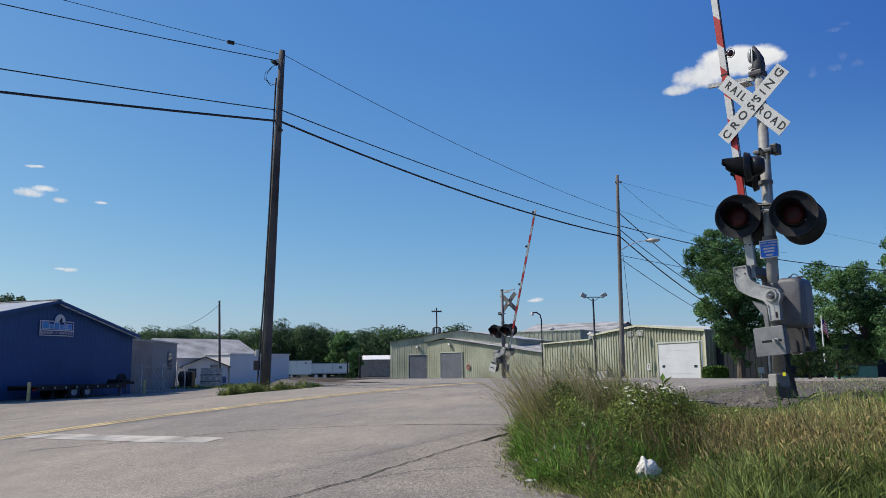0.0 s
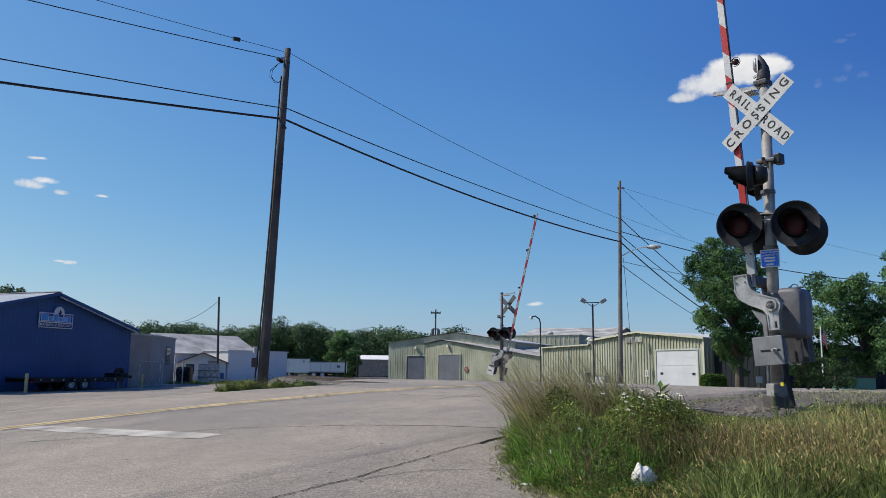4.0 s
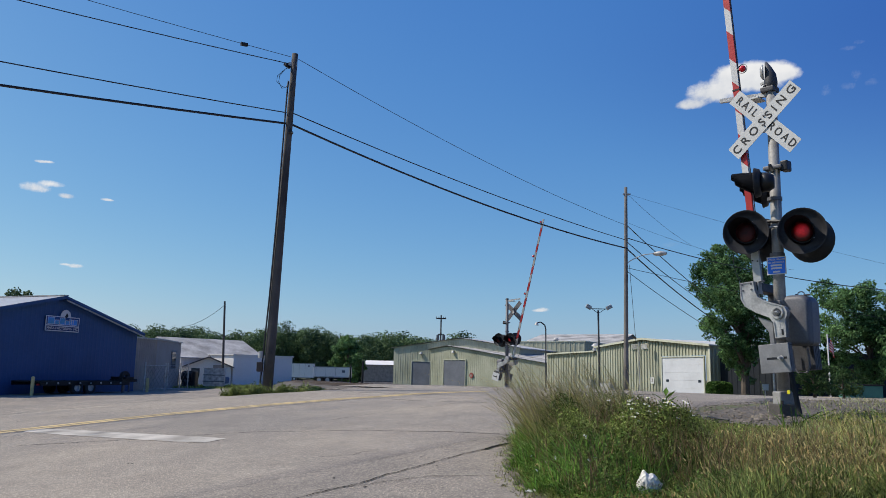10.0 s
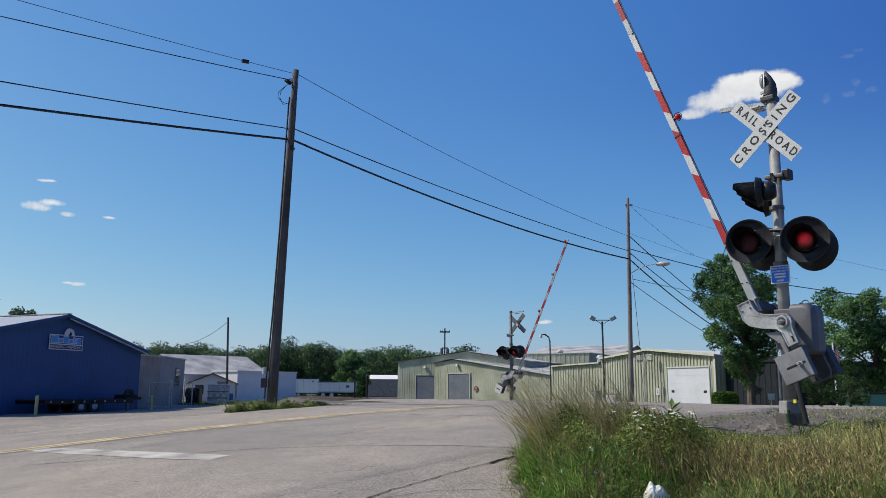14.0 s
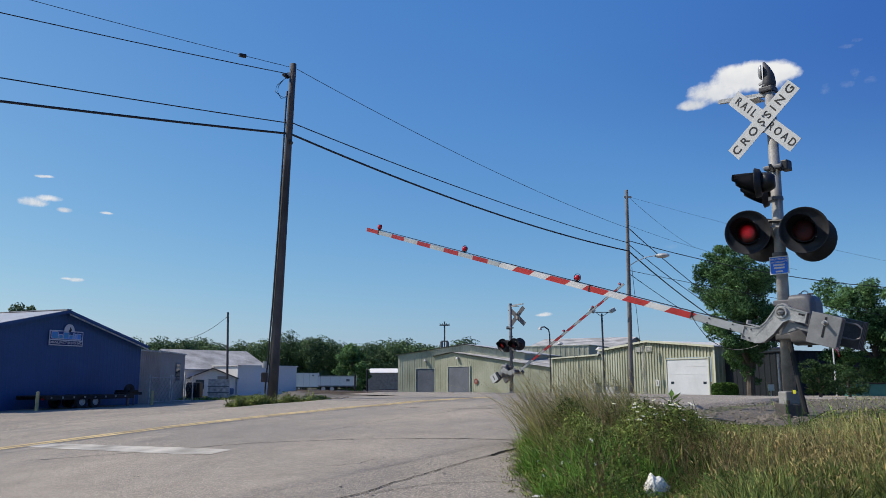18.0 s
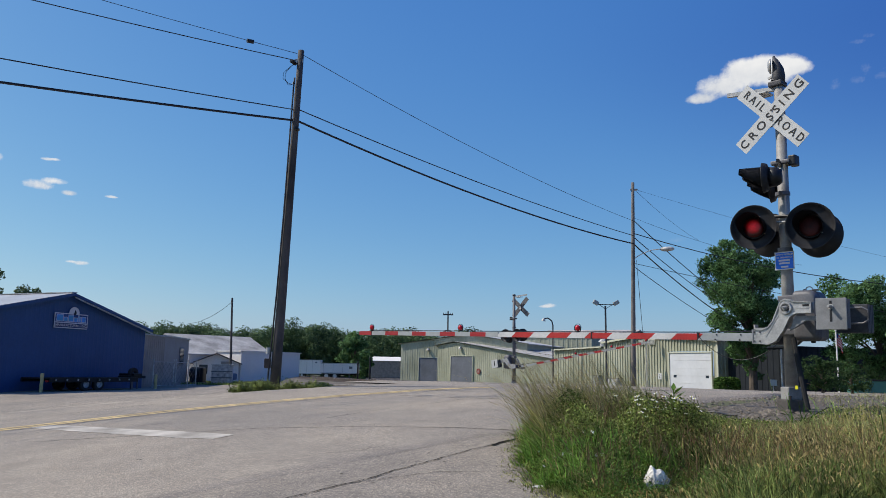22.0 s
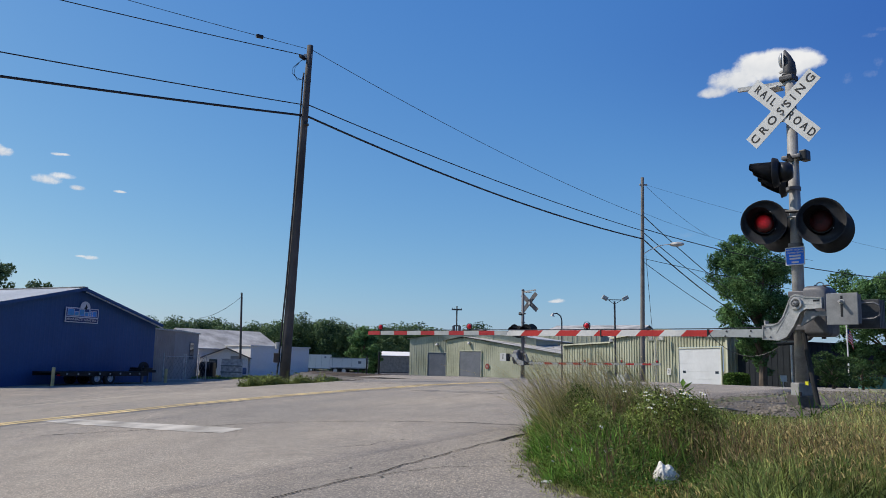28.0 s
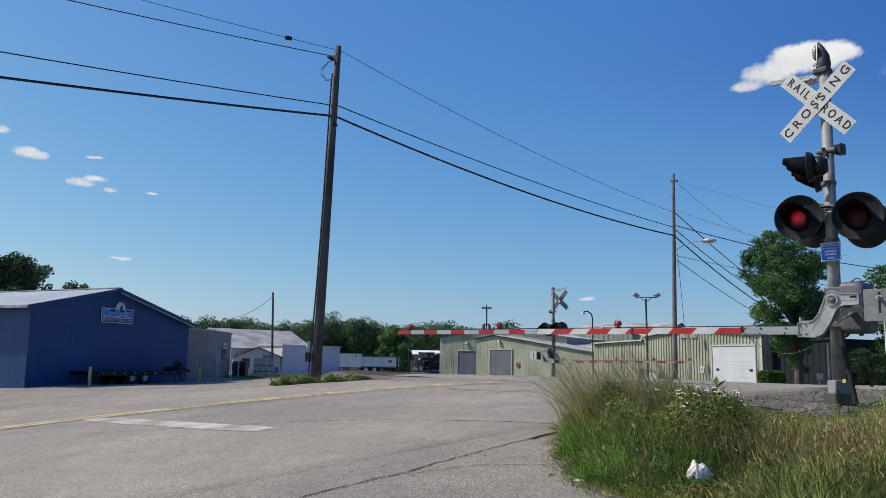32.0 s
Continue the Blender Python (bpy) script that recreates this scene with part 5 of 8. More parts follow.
    for s in ((1.47, 3.4) if short else (1.47, 3.4, 9.32)):
        part("strap", box(s - 0.012, s + 0.012, yb - 0.024, yb + 0.024, tilt(s) - 0.056, tilt(s) + 0.058), "black", g)
    part("cable", tube([(0.5, yb, zc + 0.09), (1.4, yb, zc + 0.075)] + [(s, yb, tilt(s) + 0.06) for s in ((3.7, 6.5, 7.36) if short else (3.7, 6.5, 9.3))], 0.008, 5), "cable", g, "thin cable along the boom")
    part("cable", tube([(1.47, yb + 0.03, zc + 0.06)] + sag((1.43, yb + 0.03, zc - 0.02), (0.3, yb, zc - 0.1), 0.26, 14), 0.005, 5), "cable", g, "slack black cable")
    for s in [reach(q) for q in ((3.81, 5.8, 7.6) if short else (3.81, 6.74, 9.63))]:
        bm = bmesh.new()
        bmesh.ops.create_uvsphere(bm, u_segments=16, v_segments=10, radius=0.05)
        bl = part("boom_light", bm, "bulb_dark", g, "round red boom light", Matrix.Translation((s, yb, tilt(s) + 0.125)), smooth=True)
        bl.data.materials.append(M["bulb_lit"])
        for p in bl.data.polygons:
            p.material_index = 1 if p.center.y < 0 else 0
        part("light_stem", cyl(0.024, 0.024, (0, 0, -0.075), (0, 0, -0.045), 8), "black", bl)
        part("light_rim", lathe([(0.066, -0.008), (0.071, -0.008), (0.071, 0.008), (0.066, 0.008)], 18), "black", bl)
    return g


def bell(ob):
    """The warning bell on the mast top."""
    part("cap_cone", cyl(0.09, 0.06, (0, 0, 4.7), (0, 0, 4.78), 16), "weight_dark", ob)
    part("bell_body", tube([(-0.02, 0, 4.62), (-0.02, 0.0, 4.74), (-0.02, 0.0, 4.86), (0.01, 0.0, 4.98), (0.04, 0, 5.08)], [0.08, 0.095, 0.08, 0.05, 0.015], 14), "weight_dark", ob, "grey bell housing on the mast top", smooth=True)
    part("bell_gong", lathe([(0.0, -0.035), (0.06, -0.03), (0.1, -0.008), (0.115, 0.018), (0.108, 0.018), (0.06, -0.018), (0.0, -0.022)], 28, m=Matrix.Translation((0.085, 0.03, 4.93)) @ Matrix.Rotation(radians(114), 4, 'Z')), "cast", ob, "pale metal gong", smooth=True)
    part("bell_striker", bar((0.02, 0.0, 4.8), (0.13, 0.0, 4.76), 0.03, 0.03), "galv", ob)
    part("bell_clamp", box(-0.1, 0.1, -0.1, 0.1, 4.6, 4.68, 0.02), "weight_dark", ob)


def crossing_signal(m, short=False):
    ob = thing("crossing_signal", m, "level crossing signal on a grey steel mast with a lowering gate", "crossing signal", "level crossing signals")
    part("mast", cyl(0.085, 0.07, (0, 0, 0.2), (-0.02, 0, 4.66), 20), "case" if short else "mast_grey", ob, "grey steel mast", smooth=True)
    square = Matrix.Rotation(radians(-127), 4, 'Z')
    part("mast_base", box(-0.11, 0.11, -0.11, 0.11, 0.16, 0.34, 0.02), "mast_grey", ob, m=square)
    part("foundation", box(-0.15, 0.15, -0.15, 0.15, -0.4, 0.17, 0.02), "concrete", ob, "weathered concrete foundation", m=square)
    part("anchor_nut", cyl(0.02, 0.02, (-0.1, -0.125, 0.17), (-0.1, -0.125, 0.22), 6), "rust", ob, m=square)
    part("anchor_nut", cyl(0.02, 0.02, (0.1, -0.125, 0.17), (0.1, -0.125, 0.22), 6), "rust", ob, m=square)
    if short:
        part("post_cap", cyl(0.09, 0.07, (-0.02, 0, 4.64), (-0.02, 0, 4.7), 16), "case", ob)
    else:
        bell(ob)
    # bracket arm with a flat luminaire under the bell
    part("bracket_arm", bar((0.0, 0.0, 4.58), (0.74, 0.05, 4.645), 0.05, 0.06), "cast", ob, "pale bracket arm")
    part("bracket_plate", box(0.12, 0.44, -0.12, 0.12, 4.53, 4.555, 0.005), "sign_white", ob)
    crossbuck(ob, 0.3 if short else 0.12, 4.05 if short else 4.165, 0.12 if short else 0.0)
    # main pair of lamps on each side, on a crossarm
    part("crossarm", tube([(-0.56, 0.1, 2.64), (0.45, 0.1, 2.73)], 0.022, 8), "black", ob, "black lamp crossarm")
    part("crossarm", tube([(-0.3, 0.1, 2.58), (0.2, 0.1, 2.63)], 0.014, 8), "galv", ob)
    up = 0.1 if short else 0.0
    for x, z in ((0.335, 2.553 + up), (-0.45, 2.478 + up)):
        part("hanger", tube([(x, 0.1, z + 0.16), (x, 0.12, z)], 0.02, 6), "black", ob)
        flasher(ob, Matrix.Translation((x, 0.2, z)) @ Matrix.Rotation(radians(14), 4, 'Z'), "front_lamp")
        flasher(ob, Matrix.Translation((x * 0.9, -0.12, 2.52 + up if short else z - 0.06)) @ Matrix.Rotation(radians(180), 4, 'Z'), "rear_lamp")
    # second pair, turned to the side street
    side = Matrix.Translation((0, 0, 3.2)) @ Matrix.Rotation(radians(-72), 4, 'Z')
    for x in (() if short else (0.36, -0.36)):
        flasher(ob, side @ Matrix.Translation((x, 0.14, 0.0)) @ Matrix.Scale(0.95, 4), "side_lamp", 0.4)
    if not short:
        part("side_crossarm", bar(side @ Vector((-0.4, 0, 0.22)), side @ Vector((0.4, 0, 0.22)), 0.04, 0.04), "black", ob)
    part("clamp", box(-0.16, 0.11, -0.12, 0.11, 3.44, 3.5, 0.02), "case", ob)
    part("junction_box", box(-0.23, -0.13, -0.08, 0.08, 3.4, 3.55, 0.02), "black", ob)
    for z in (3.0, 2.2):
        part("band_clamp", cyl(0.1, 0.1, (0, 0, z), (0, 0, z + 0.05), 18), "case", ob)
    # blue emergency notice
    es = part("notice_plate", box(-0.135, 0.135, -0.125, 0.125, 0, 0.004, 0), "sign_white", ob, "blue and white emergency notice", Matrix.Translation((-0.03, 0.105, 2.06)) @ FRONT)
    part("notice_field", box(-0.121, 0.121, -0.111, 0.111, 0.004, 0.006), "sign_blue", es)
    text_part("REPORT PROBLEM", 0.03, "sign_white", es, Matrix.Translation((0, 0.085, 0.009)))
    text_part("OR EMERGENCY", 0.03, "sign_white", es, Matrix.Translation((0, 0.045, 0.009)))
    for z, w in ((0.005, 0.16), (-0.035, 0.15), (-0.085, 0.1)):
        part("text_bar", box(-w / 2, w / 2, z - 0.012, z + 0.012, 0.007, 0.0085), "sign_white", es)
    # gate machine case beside the mast
    ro = []
    for cx, cz, r, a0 in ((-0.31, 1.52, 0.12, 90), (-0.37, 1.02, 0.06, 180), (-0.16, 1.02, 0.06, 270), (-0.15, 1.59, 0.05, 0)):
        ro += [(cx + r * math.cos(radians(a0 + 15 * k)), cz + r * math.sin(radians(a0 + 15 * k))) for k in range(7)]
    bm = bmesh.new()
    rings = [[bm.verts.new((-0.265 + (x + 0.265) * k, y, 1.3 + (z - 1.3) * k)) for x, z in ro] for y, k in ((-0.3, 0.0), (-0.3, 0.8), (-0.285, 0.9), (-0.26, 0.96), (-0.22, 1.0), (-0.04, 1.0), (-0.03, 1.02), (0.0, 1.02), (0.01, 1.0), (0.05, 1.0), (0.09, 0.96), (0.112, 0.9), (0.12, 0.8), (0.12, 0.0))]
    for a, b in zip(rings, rings[1:]):
        for k in range(len(ro)):
            bm.faces.new((a[k], a[(k + 1) % len(ro)], b[(k + 1) % len(ro)], b[k]))
    case = part("gate_machine", bm, "case", ob, "rounded grey gate machine case", smooth=True)
    part("lifting_ring", tube([(-0.28 + 0.05 * math.cos(radians(a)), -0.05, 1.645 + 0.05 * math.sin(radians(a))) for a in range(-10, 200, 15)], 0.008, 6), "galv", case)
    part("hasp", box(-0.42, -0.34, -0.02, 0.02, 1.63, 1.652, 0.004), "weight_dark", case)
    part("vent_cap", cyl(0.03, 0.02, (-0.2, -0.1, 1.63), (-0.2, -0.1, 1.67), 10), "weight_dark", case)
    part("drain_plug", cyl(0.03, 0.03, (-0.3, -0.05, 0.93), (-0.3, -0.05, 0.97), 10), "weight_dark", case)
    part("machine_bracket", box(-0.14, 0.1, -0.14, 0.1, 1.04, 1.12, 0.015), "case", ob)
    part("machine_bracket", box(-0.14, 0.1, -0.14, 0.1, 1.5, 1.58, 0.015), "case", ob)
    part("axle", cyl(0.05, 0.05, (PIVOT.x, -0.42, PIVOT.z), (PIVOT.x, 0.42, PIVOT.z), 14), "case", ob)
    part("conduit", tube([(-0.1, 0.1, 1.0), (-0.16, 0.14, 0.7), (-0.24, 0.2, 0.35), (-0.3, 0.22, 0.05)], 0.035, 8), "rubber", ob, "bent black conduit")
    part("tag", box(-0.15, -0.11, 0.14, 0.145, 0.31, 0.36), "hazard", ob, "yellow tag")
    gate(ob, short)
    return ob


near_signal = crossing_signal(pose(4.6, 11.0, gz(4.6, 11.0), 0, 0, 133))
far_signal = crossing_signal(pose(2.98, 40.0, gz(2.98, 40.0) + 0.22, 0, 0, 320), True)


# ---- trees and plants ----
def leaf_quads(rng, centres, normals, size, spread=0.9, narrow=0.55, facing=None):
    """Small bent leaf clumps at the given places: arrays of vertices and faces; with facing, leaves lie along the shell of their crown, the more so the smaller it is."""
    n = len(centres)
    a = rng.normal(size=(n, 3))
    if facing is not None:
        a = a * facing + normals
    a /= np.linalg.norm(a, axis=1)[:, None]
    t = np.cross(a, (normals if facing is None else 0) + rng.normal(size=(n, 3)) * spread)
    t /= np.linalg.norm(t, axis=1)[:, None] + 1e-9
    b = np.cross(t, a)
    sz = size * rng.uniform(0.6, 1.3, (n, 1))
    v = np.stack([centres - t * sz, centres - b * sz * narrow, centres + t * sz, centres + b * sz * narrow], 1).reshape(-1, 3)
    idx = np.arange(n * 4).reshape(-1, 4)
    return v, idx


def crown_points(rng, blobs, per, inner=0.55):
    """Places on the shells of many overlapping blobs (x, y, z, radius)."""
    c, nn = [], []
    for x, y, z, r in blobs:
        k = int(per * r * r)
        d = rng.normal(size=(k, 3))
        d /= np.linalg.norm(d, axis=1)[:, None]
        rr = r * rng.uniform(inner, 1.05, (k, 1)) * (1 + 0.18 * np.sin(d[:, :1] * 5 + d[:, 2:] * 7))
        c.append(np.array((x, y, z)) + d * rr * np.array((1, 1, 0.85)))
        nn.append(d)
    return np.concatenate(c), np.concatenate(nn)


def crown_boughs(rng, height, radius, base, count):
    """Boughs of a crown (x, y, z, radius), spread through an egg-shaped space."""
    out = []
    for i in range(count):
        f = (i + rng.uniform(0.2, 0.8)) / count
        z = base + (height - base) * f
        wide = radius * (math.sin(math.pi * min(1, 0.18 + 0.8 * f)) ** 0.75)
        a, r = i * 2.4 + rng.uniform(-0.5, 0.5), radius * rng.uniform(0.3, 0.46)
        q = max(0.1, wide - r * 0.8) * rng.uniform(0.55, 1.0)
        out.append((math.cos(a) * q, math.sin(a) * q, min(z, height - r * 0.8), r))
    return out


def tufts(rng, boughs, each):
    """Each bough breaks up into tufts of leaves that stand out of it, with gaps between them."""
    out = []
    for x, y, z, r in boughs:
        for k in range(each):
            d = rng.normal(size=3)
            d /= np.linalg.norm(d)
            d[2] = d[2] * 0.8 + 0.12
            q, tr = r * rng.uniform(0.45, 1.05), r * rng.uniform(0.24, 0.44)
            out.append((x + d[0] * q, y + d[1] * q, max(0.25, z + d[2] * q), tr))
    return out


def tree(name, label, x, y, height, radius, seed, material="leaf_tree", base=0.18, leaf=0.2, per=55, count=14, category="tree", boughs=None, each=13):
    rng = np.random.default_rng(seed)
    ob = thing(name, Matrix.Translation((x, y, gz(x, y))), label, category)
    bl = [(bx, rng.uniform(-1.0, 1.0) * radius * 0.6, bz, br) for bx, bz, br in boughs] if boughs else crown_boughs(rng, height, radius, height * base, count)
    if boughs:
        bl += [(bx * 0.8, by + (-1.4 if by > 0 else 1.4), bz - 0.3, br) for bx, by, bz, br in bl]
    tr = 0.022 * height + 0.05
    part("trunk", tube([(0, 0, -0.1), (0.05, 0, height * 0.2), (0.0, 0.1, height * 0.5), (0.1, 0, height * 0.82)], [tr, tr * 0.8, tr * 0.5, tr * 0.15], 9), "bark", ob)
    for bx, by, bz, br in bl:
        z0 = max(height * 0.12, bz * 0.55)
        part("limb", tube([(0, 0, z0), (bx * 0.5, by * 0.5, (z0 + bz) * 0.52), (bx, by, bz)], [tr * 0.4, tr * 0.28, tr * 0.1], 6), "bark", ob)
    c, nn = crown_points(rng, tufts(rng, bl, each), per)
    v, f = leaf_quads(rng, c, nn, leaf, facing=0.75)
    raw("crown", v, f.tolist(), material, ob)
    return ob


tree("deciduous_tree", "tall leafy green tree beside the dark building", 18.35, 49.5, 9.8, 3.0, 5, leaf=0.07, per=1150, each=15, boughs=[(-1.75, 7.9, 1.15), (-1.3, 9.0, 0.75), (-2.0, 6.1, 1.1), (-1.8, 4.4, 1.05), (-1.3, 3.2, 0.85), (-0.3, 2.6, 0.8), (0.2, 3.2, 0.9), (-0.3, 7.4, 1.5), (0.1, 4.8, 1.4), (1.7, 7.3, 1.1), (1.5, 5.2, 1.0), (0.8, 3.5, 0.8), (0.35, 2.1, 0.5), (0.45, 1.2, 0.42), (-0.2, 1.8, 0.5), (-0.6, 6.0, 1.2)])
tree("deciduous_tree", "broad leafy green tree behind the grass verge", 24.35, 46.0, 6.8, 2.4, 7, leaf=0.075, per=900, each=22, boughs=[(-2.0, 5.6, 1.05), (0.1, 5.9, 1.0), (-2.3, 3.7, 1.1), (-0.3, 4.0, 1.3), (1.2, 4.8, 1.0), (-1.8, 1.9, 1.0), (0.3, 1.8, 1.2), (1.6, 2.8, 1.2)])
tree("deciduous_tree", "tall leafy green tree behind the grass verge", 24.3, 40.5, 8.2, 2.6, 8, base=0.05, leaf=0.09, per=800, count=15)
tree("shrub", "dark dense shrub beside the track", 15.95, 35.0, 1.6, 1.2, 9, "leaf_dark", 0.12, 0.05, 1500, 9, "shrub")
tree("shrub", "dark dense shrub beside the track", 18.0, 36.6, 1.15, 1.1, 10, "leaf_dark", 0.12, 0.05, 1500, 8, "shrub")
tree("deciduous_tree", "bright green tree behind the trailers", -13.2, 106, 6.3, 3.1, 11, "leaf_light", 0.05, 0.17, 320, 12)
tree("deciduous_tree", "large leafy tree behind the blue workshop", -45.2, 71.0, 10.5, 5.2, 12, "leaf_wood", 0.12, 0.15, 330, 18)
tree("deciduous_tree", "leafy tree behind the blue workshop roof", -46.6, 86.0, 9.3, 4.6, 13, "leaf_wood", 0.15, 0.17, 300, 15)


def hedge():
    rng = np.random.default_rng(3)
    ob = thing("hedge", Matrix.Translation((17.67, 52.2, gz(17.67, 52.2) + 0.06)), "clipped green hedge beside the tan building", "hedge")
    c = rng.uniform(-1, 1, (5200, 3))
    n = c / np.maximum(np.abs(c).max(1, keepdims=True), 1e-6)
    q = np.array([0, 0, 0.4]) + (n / np.linalg.norm(n ** 1, ord=4, axis=1)[:, None]) * np.array((0.76, 0.6, 0.48)) * rng.uniform(0.85, 1.02, (5200, 1))
    v, f = leaf_quads(rng, q, n, 0.07)
    raw("crown", v, f.tolist(), "leaf_hedge", ob)
    part("stem", cyl(0.06, 0.05, (0, 0, -0.05), (0, 0, 0.4), 8), "bark", ob)


hedge()


def far_woods():
    """The wooded ridge along the horizon."""
    rng = np.random.default_rng(21)
    bl = []
    for i in range(120):
        x = -112 + 140 * (i + rng.uniform(-0.5, 0.5)) / 119
        y = 240 + 50 * ((i * 0.618) % 1.0)
        h = 14.8 + 4.0 * noise.noise((x * 0.05, 0, 5)) + 2.5 * noise.noise((x * 0.17, 3, 5)) + rng.uniform(-1.6, 0.8) - (x > -18) * 1.2 - (x > 5) * 3.0
        wide = rng.uniform(3.0, 6.0)
        boughs = [(x + bx, y + by, bz - 1.0, br) for bx, by, bz, br in crown_boughs(rng, h, wide, h * 0.25, 7)]
        bl += boughs + [(x, y, h - wide * 0.72, wide * 0.78), (x + rng.uniform(-1, 1) * wide * 0.8, y - 1.5, h - wide * 1.25, wide * 0.62)]
        bl += [(x + rng.uniform(-2, 2), y + 6 + rng.uniform(-2, 2), h * rng.uniform(0.05, 0.75), rng.uniform(2.6, 4.0)) for k in range(6)]
    c, nn = crown_points(rng, bl, 30, 0.86)
    v, f = leaf_quads(rng, c, nn, 0.34, facing=0.45)
    tagged(raw("woods", v, f.tolist(), "leaf_wood"), "dense green wood along the horizon", "woods", kind="stuff")


far_woods()


# ---- the rough grass verge round the signal ----
EDGE_W = [-30, -16, -12.5, -10.35, -9.78, -9.28, -8.86, -8.42, -7.85, -7.5]
EDGE_S = [2.6, 3.6, 4.4, 4.9, 5.19, 5.58, 5.99, 6.47, 7.1, 7.55]


def bare(q):
    """The bare gravel bank seen between the thicket and the mast, by bearing."""
    return np.exp(-((q - 0.375) / 0.105) ** 4)


def verge_points(rng, n, y0, y1, spread=0.78, reach=0.12):
    """Random places on the verge, in plan, with how deep each lies inside its edge."""
    y = rng.uniform(y0, y1, n * 3)
    x = rng.uniform(0.03, 1.0, n * 3) * y * spread
    s, w = 0.731 * x + 0.682 * y, -0.682 * x + 0.731 * y - 14.3
    inside = np.where(w < -7.5, s - np.interp(w, EDGE_W, EDGE_S), -1.0)
    keep = (inside > -reach) & (s < 12.4 - 2.7 * bare(x / y))
    return np.stack([x, y], 1)[keep][:n], inside[keep][:n]


def ground_z(p):
    x, y = p[:, 0], p[:, 1]
    s, w = 0.731 * x + 0.682 * y, -0.682 * x + 0.731 * y - 14.3
    ez = lambda a, b, q: np.clip((q - a) / (b - a), 0, 1) ** 2 * (3 - 2 * np.clip((q - a) / (b - a), 0, 1))
    hollow = np.interp(s, HS, HZ) * ez(-6.0 - 8.0 * ez(14.0, 19.0, s), -1.0 - 8.0 * ez(14.0, 19.0, s), w) * (1 - ez(6.0, 12.0, w))
    return np.interp(s, PS, PZ) - hollow - 1.15 * ez(4.8, 20, w) * (1 - 0.6 * ez(18, 46, s))


def blades(name, label, rng, p, height, width, material, lean=0.35, bias=(-0.08, 0.0), droop=0.5, lift=0.0):
    """Curved grass blades, each a tapered strip with its own lean."""
    n = len(p)
    z = ground_z(p) - 0.03 + lift
    ang = rng.uniform(0, 2 * np.pi, n)
    l = lean * np.abs(rng.normal(size=n)) * height
    dx, dy = np.cos(ang) * l + bias[0] * height, np.sin(ang) * l + bias[1] * height
    face = rng.uniform(0, 2 * np.pi, n)
    wx, wy = np.cos(face) * width / 2, np.sin(face) * width / 2
    rows = []
    for f, wf in ((0.0, 0.8), (0.4, 1.0), (0.75, 0.75), (1.0, 0.06)):
        bx, by = p[:, 0] + dx * f ** 1.7, p[:, 1] + dy * f ** 1.7
        bz = z + height * (f - droop * 0.25 * f ** 3 * (l / np.maximum(height, 0.01)))
        rows.append(np.stack([bx - wx * wf, by - wy * wf, bz], 1))
        rows.append(np.stack([bx + wx * wf, by + wy * wf, bz], 1))
    v = np.stack(rows, 1).reshape(-1, 3)
    i = np.arange(n)[:, None] * 8
    f = np.concatenate([i + np.array([[a, a + 1, a + 3, a + 2]]) for a in (0, 2, 4)])
    tagged(raw(name, v, f.tolist(), material), label, "grass", kind="stuff")
    low, tip = rows[4] * 0.5 + rows[5] * 0.5, rows[6] * 0.5 + rows[7] * 0.5
    return tip, low - tip


def lumps(p, k, off):
    return np.array([noise.noise((a * k, b * k, off)) for a, b in p])


def bushy(p):
    """How much a place belongs to the thicket of tall weeds at the verge's corner."""
    a = np.exp(-(((p[:, 0] - 1.75) / 1.05) ** 4 + ((p[:, 1] - 8.65) / 1.4) ** 4))
    b = np.exp(-(((p[:, 0] - 2.6) / 0.42) ** 4 + ((p[:, 1] - 8.2) / 0.7) ** 4))
    return np.clip(a + 0.8 * b, 0, 1)


def sight(p, k):
    """Room under a slope that sinks k from eye level: the verge grows lower towards the track."""
    k = np.maximum(k, 0.0505 * bare(p[:, 0] / p[:, 1]) * (p[:, 1] > 7.5))
    return np.clip(1.5 - k * np.hypot(p[:, 0], p[:, 1]) - ground_z(p), 0.05, 1.2)


def clearing(p):
    """1 in the open, towards 0.3 round the litter lying in the short grass."""
    return 1 - 0.75 * np.exp(-(((p[:, 0] - 1.62) / 0.3) ** 2 + ((p[:, 1] - 6.4) / 0.38) ** 2))


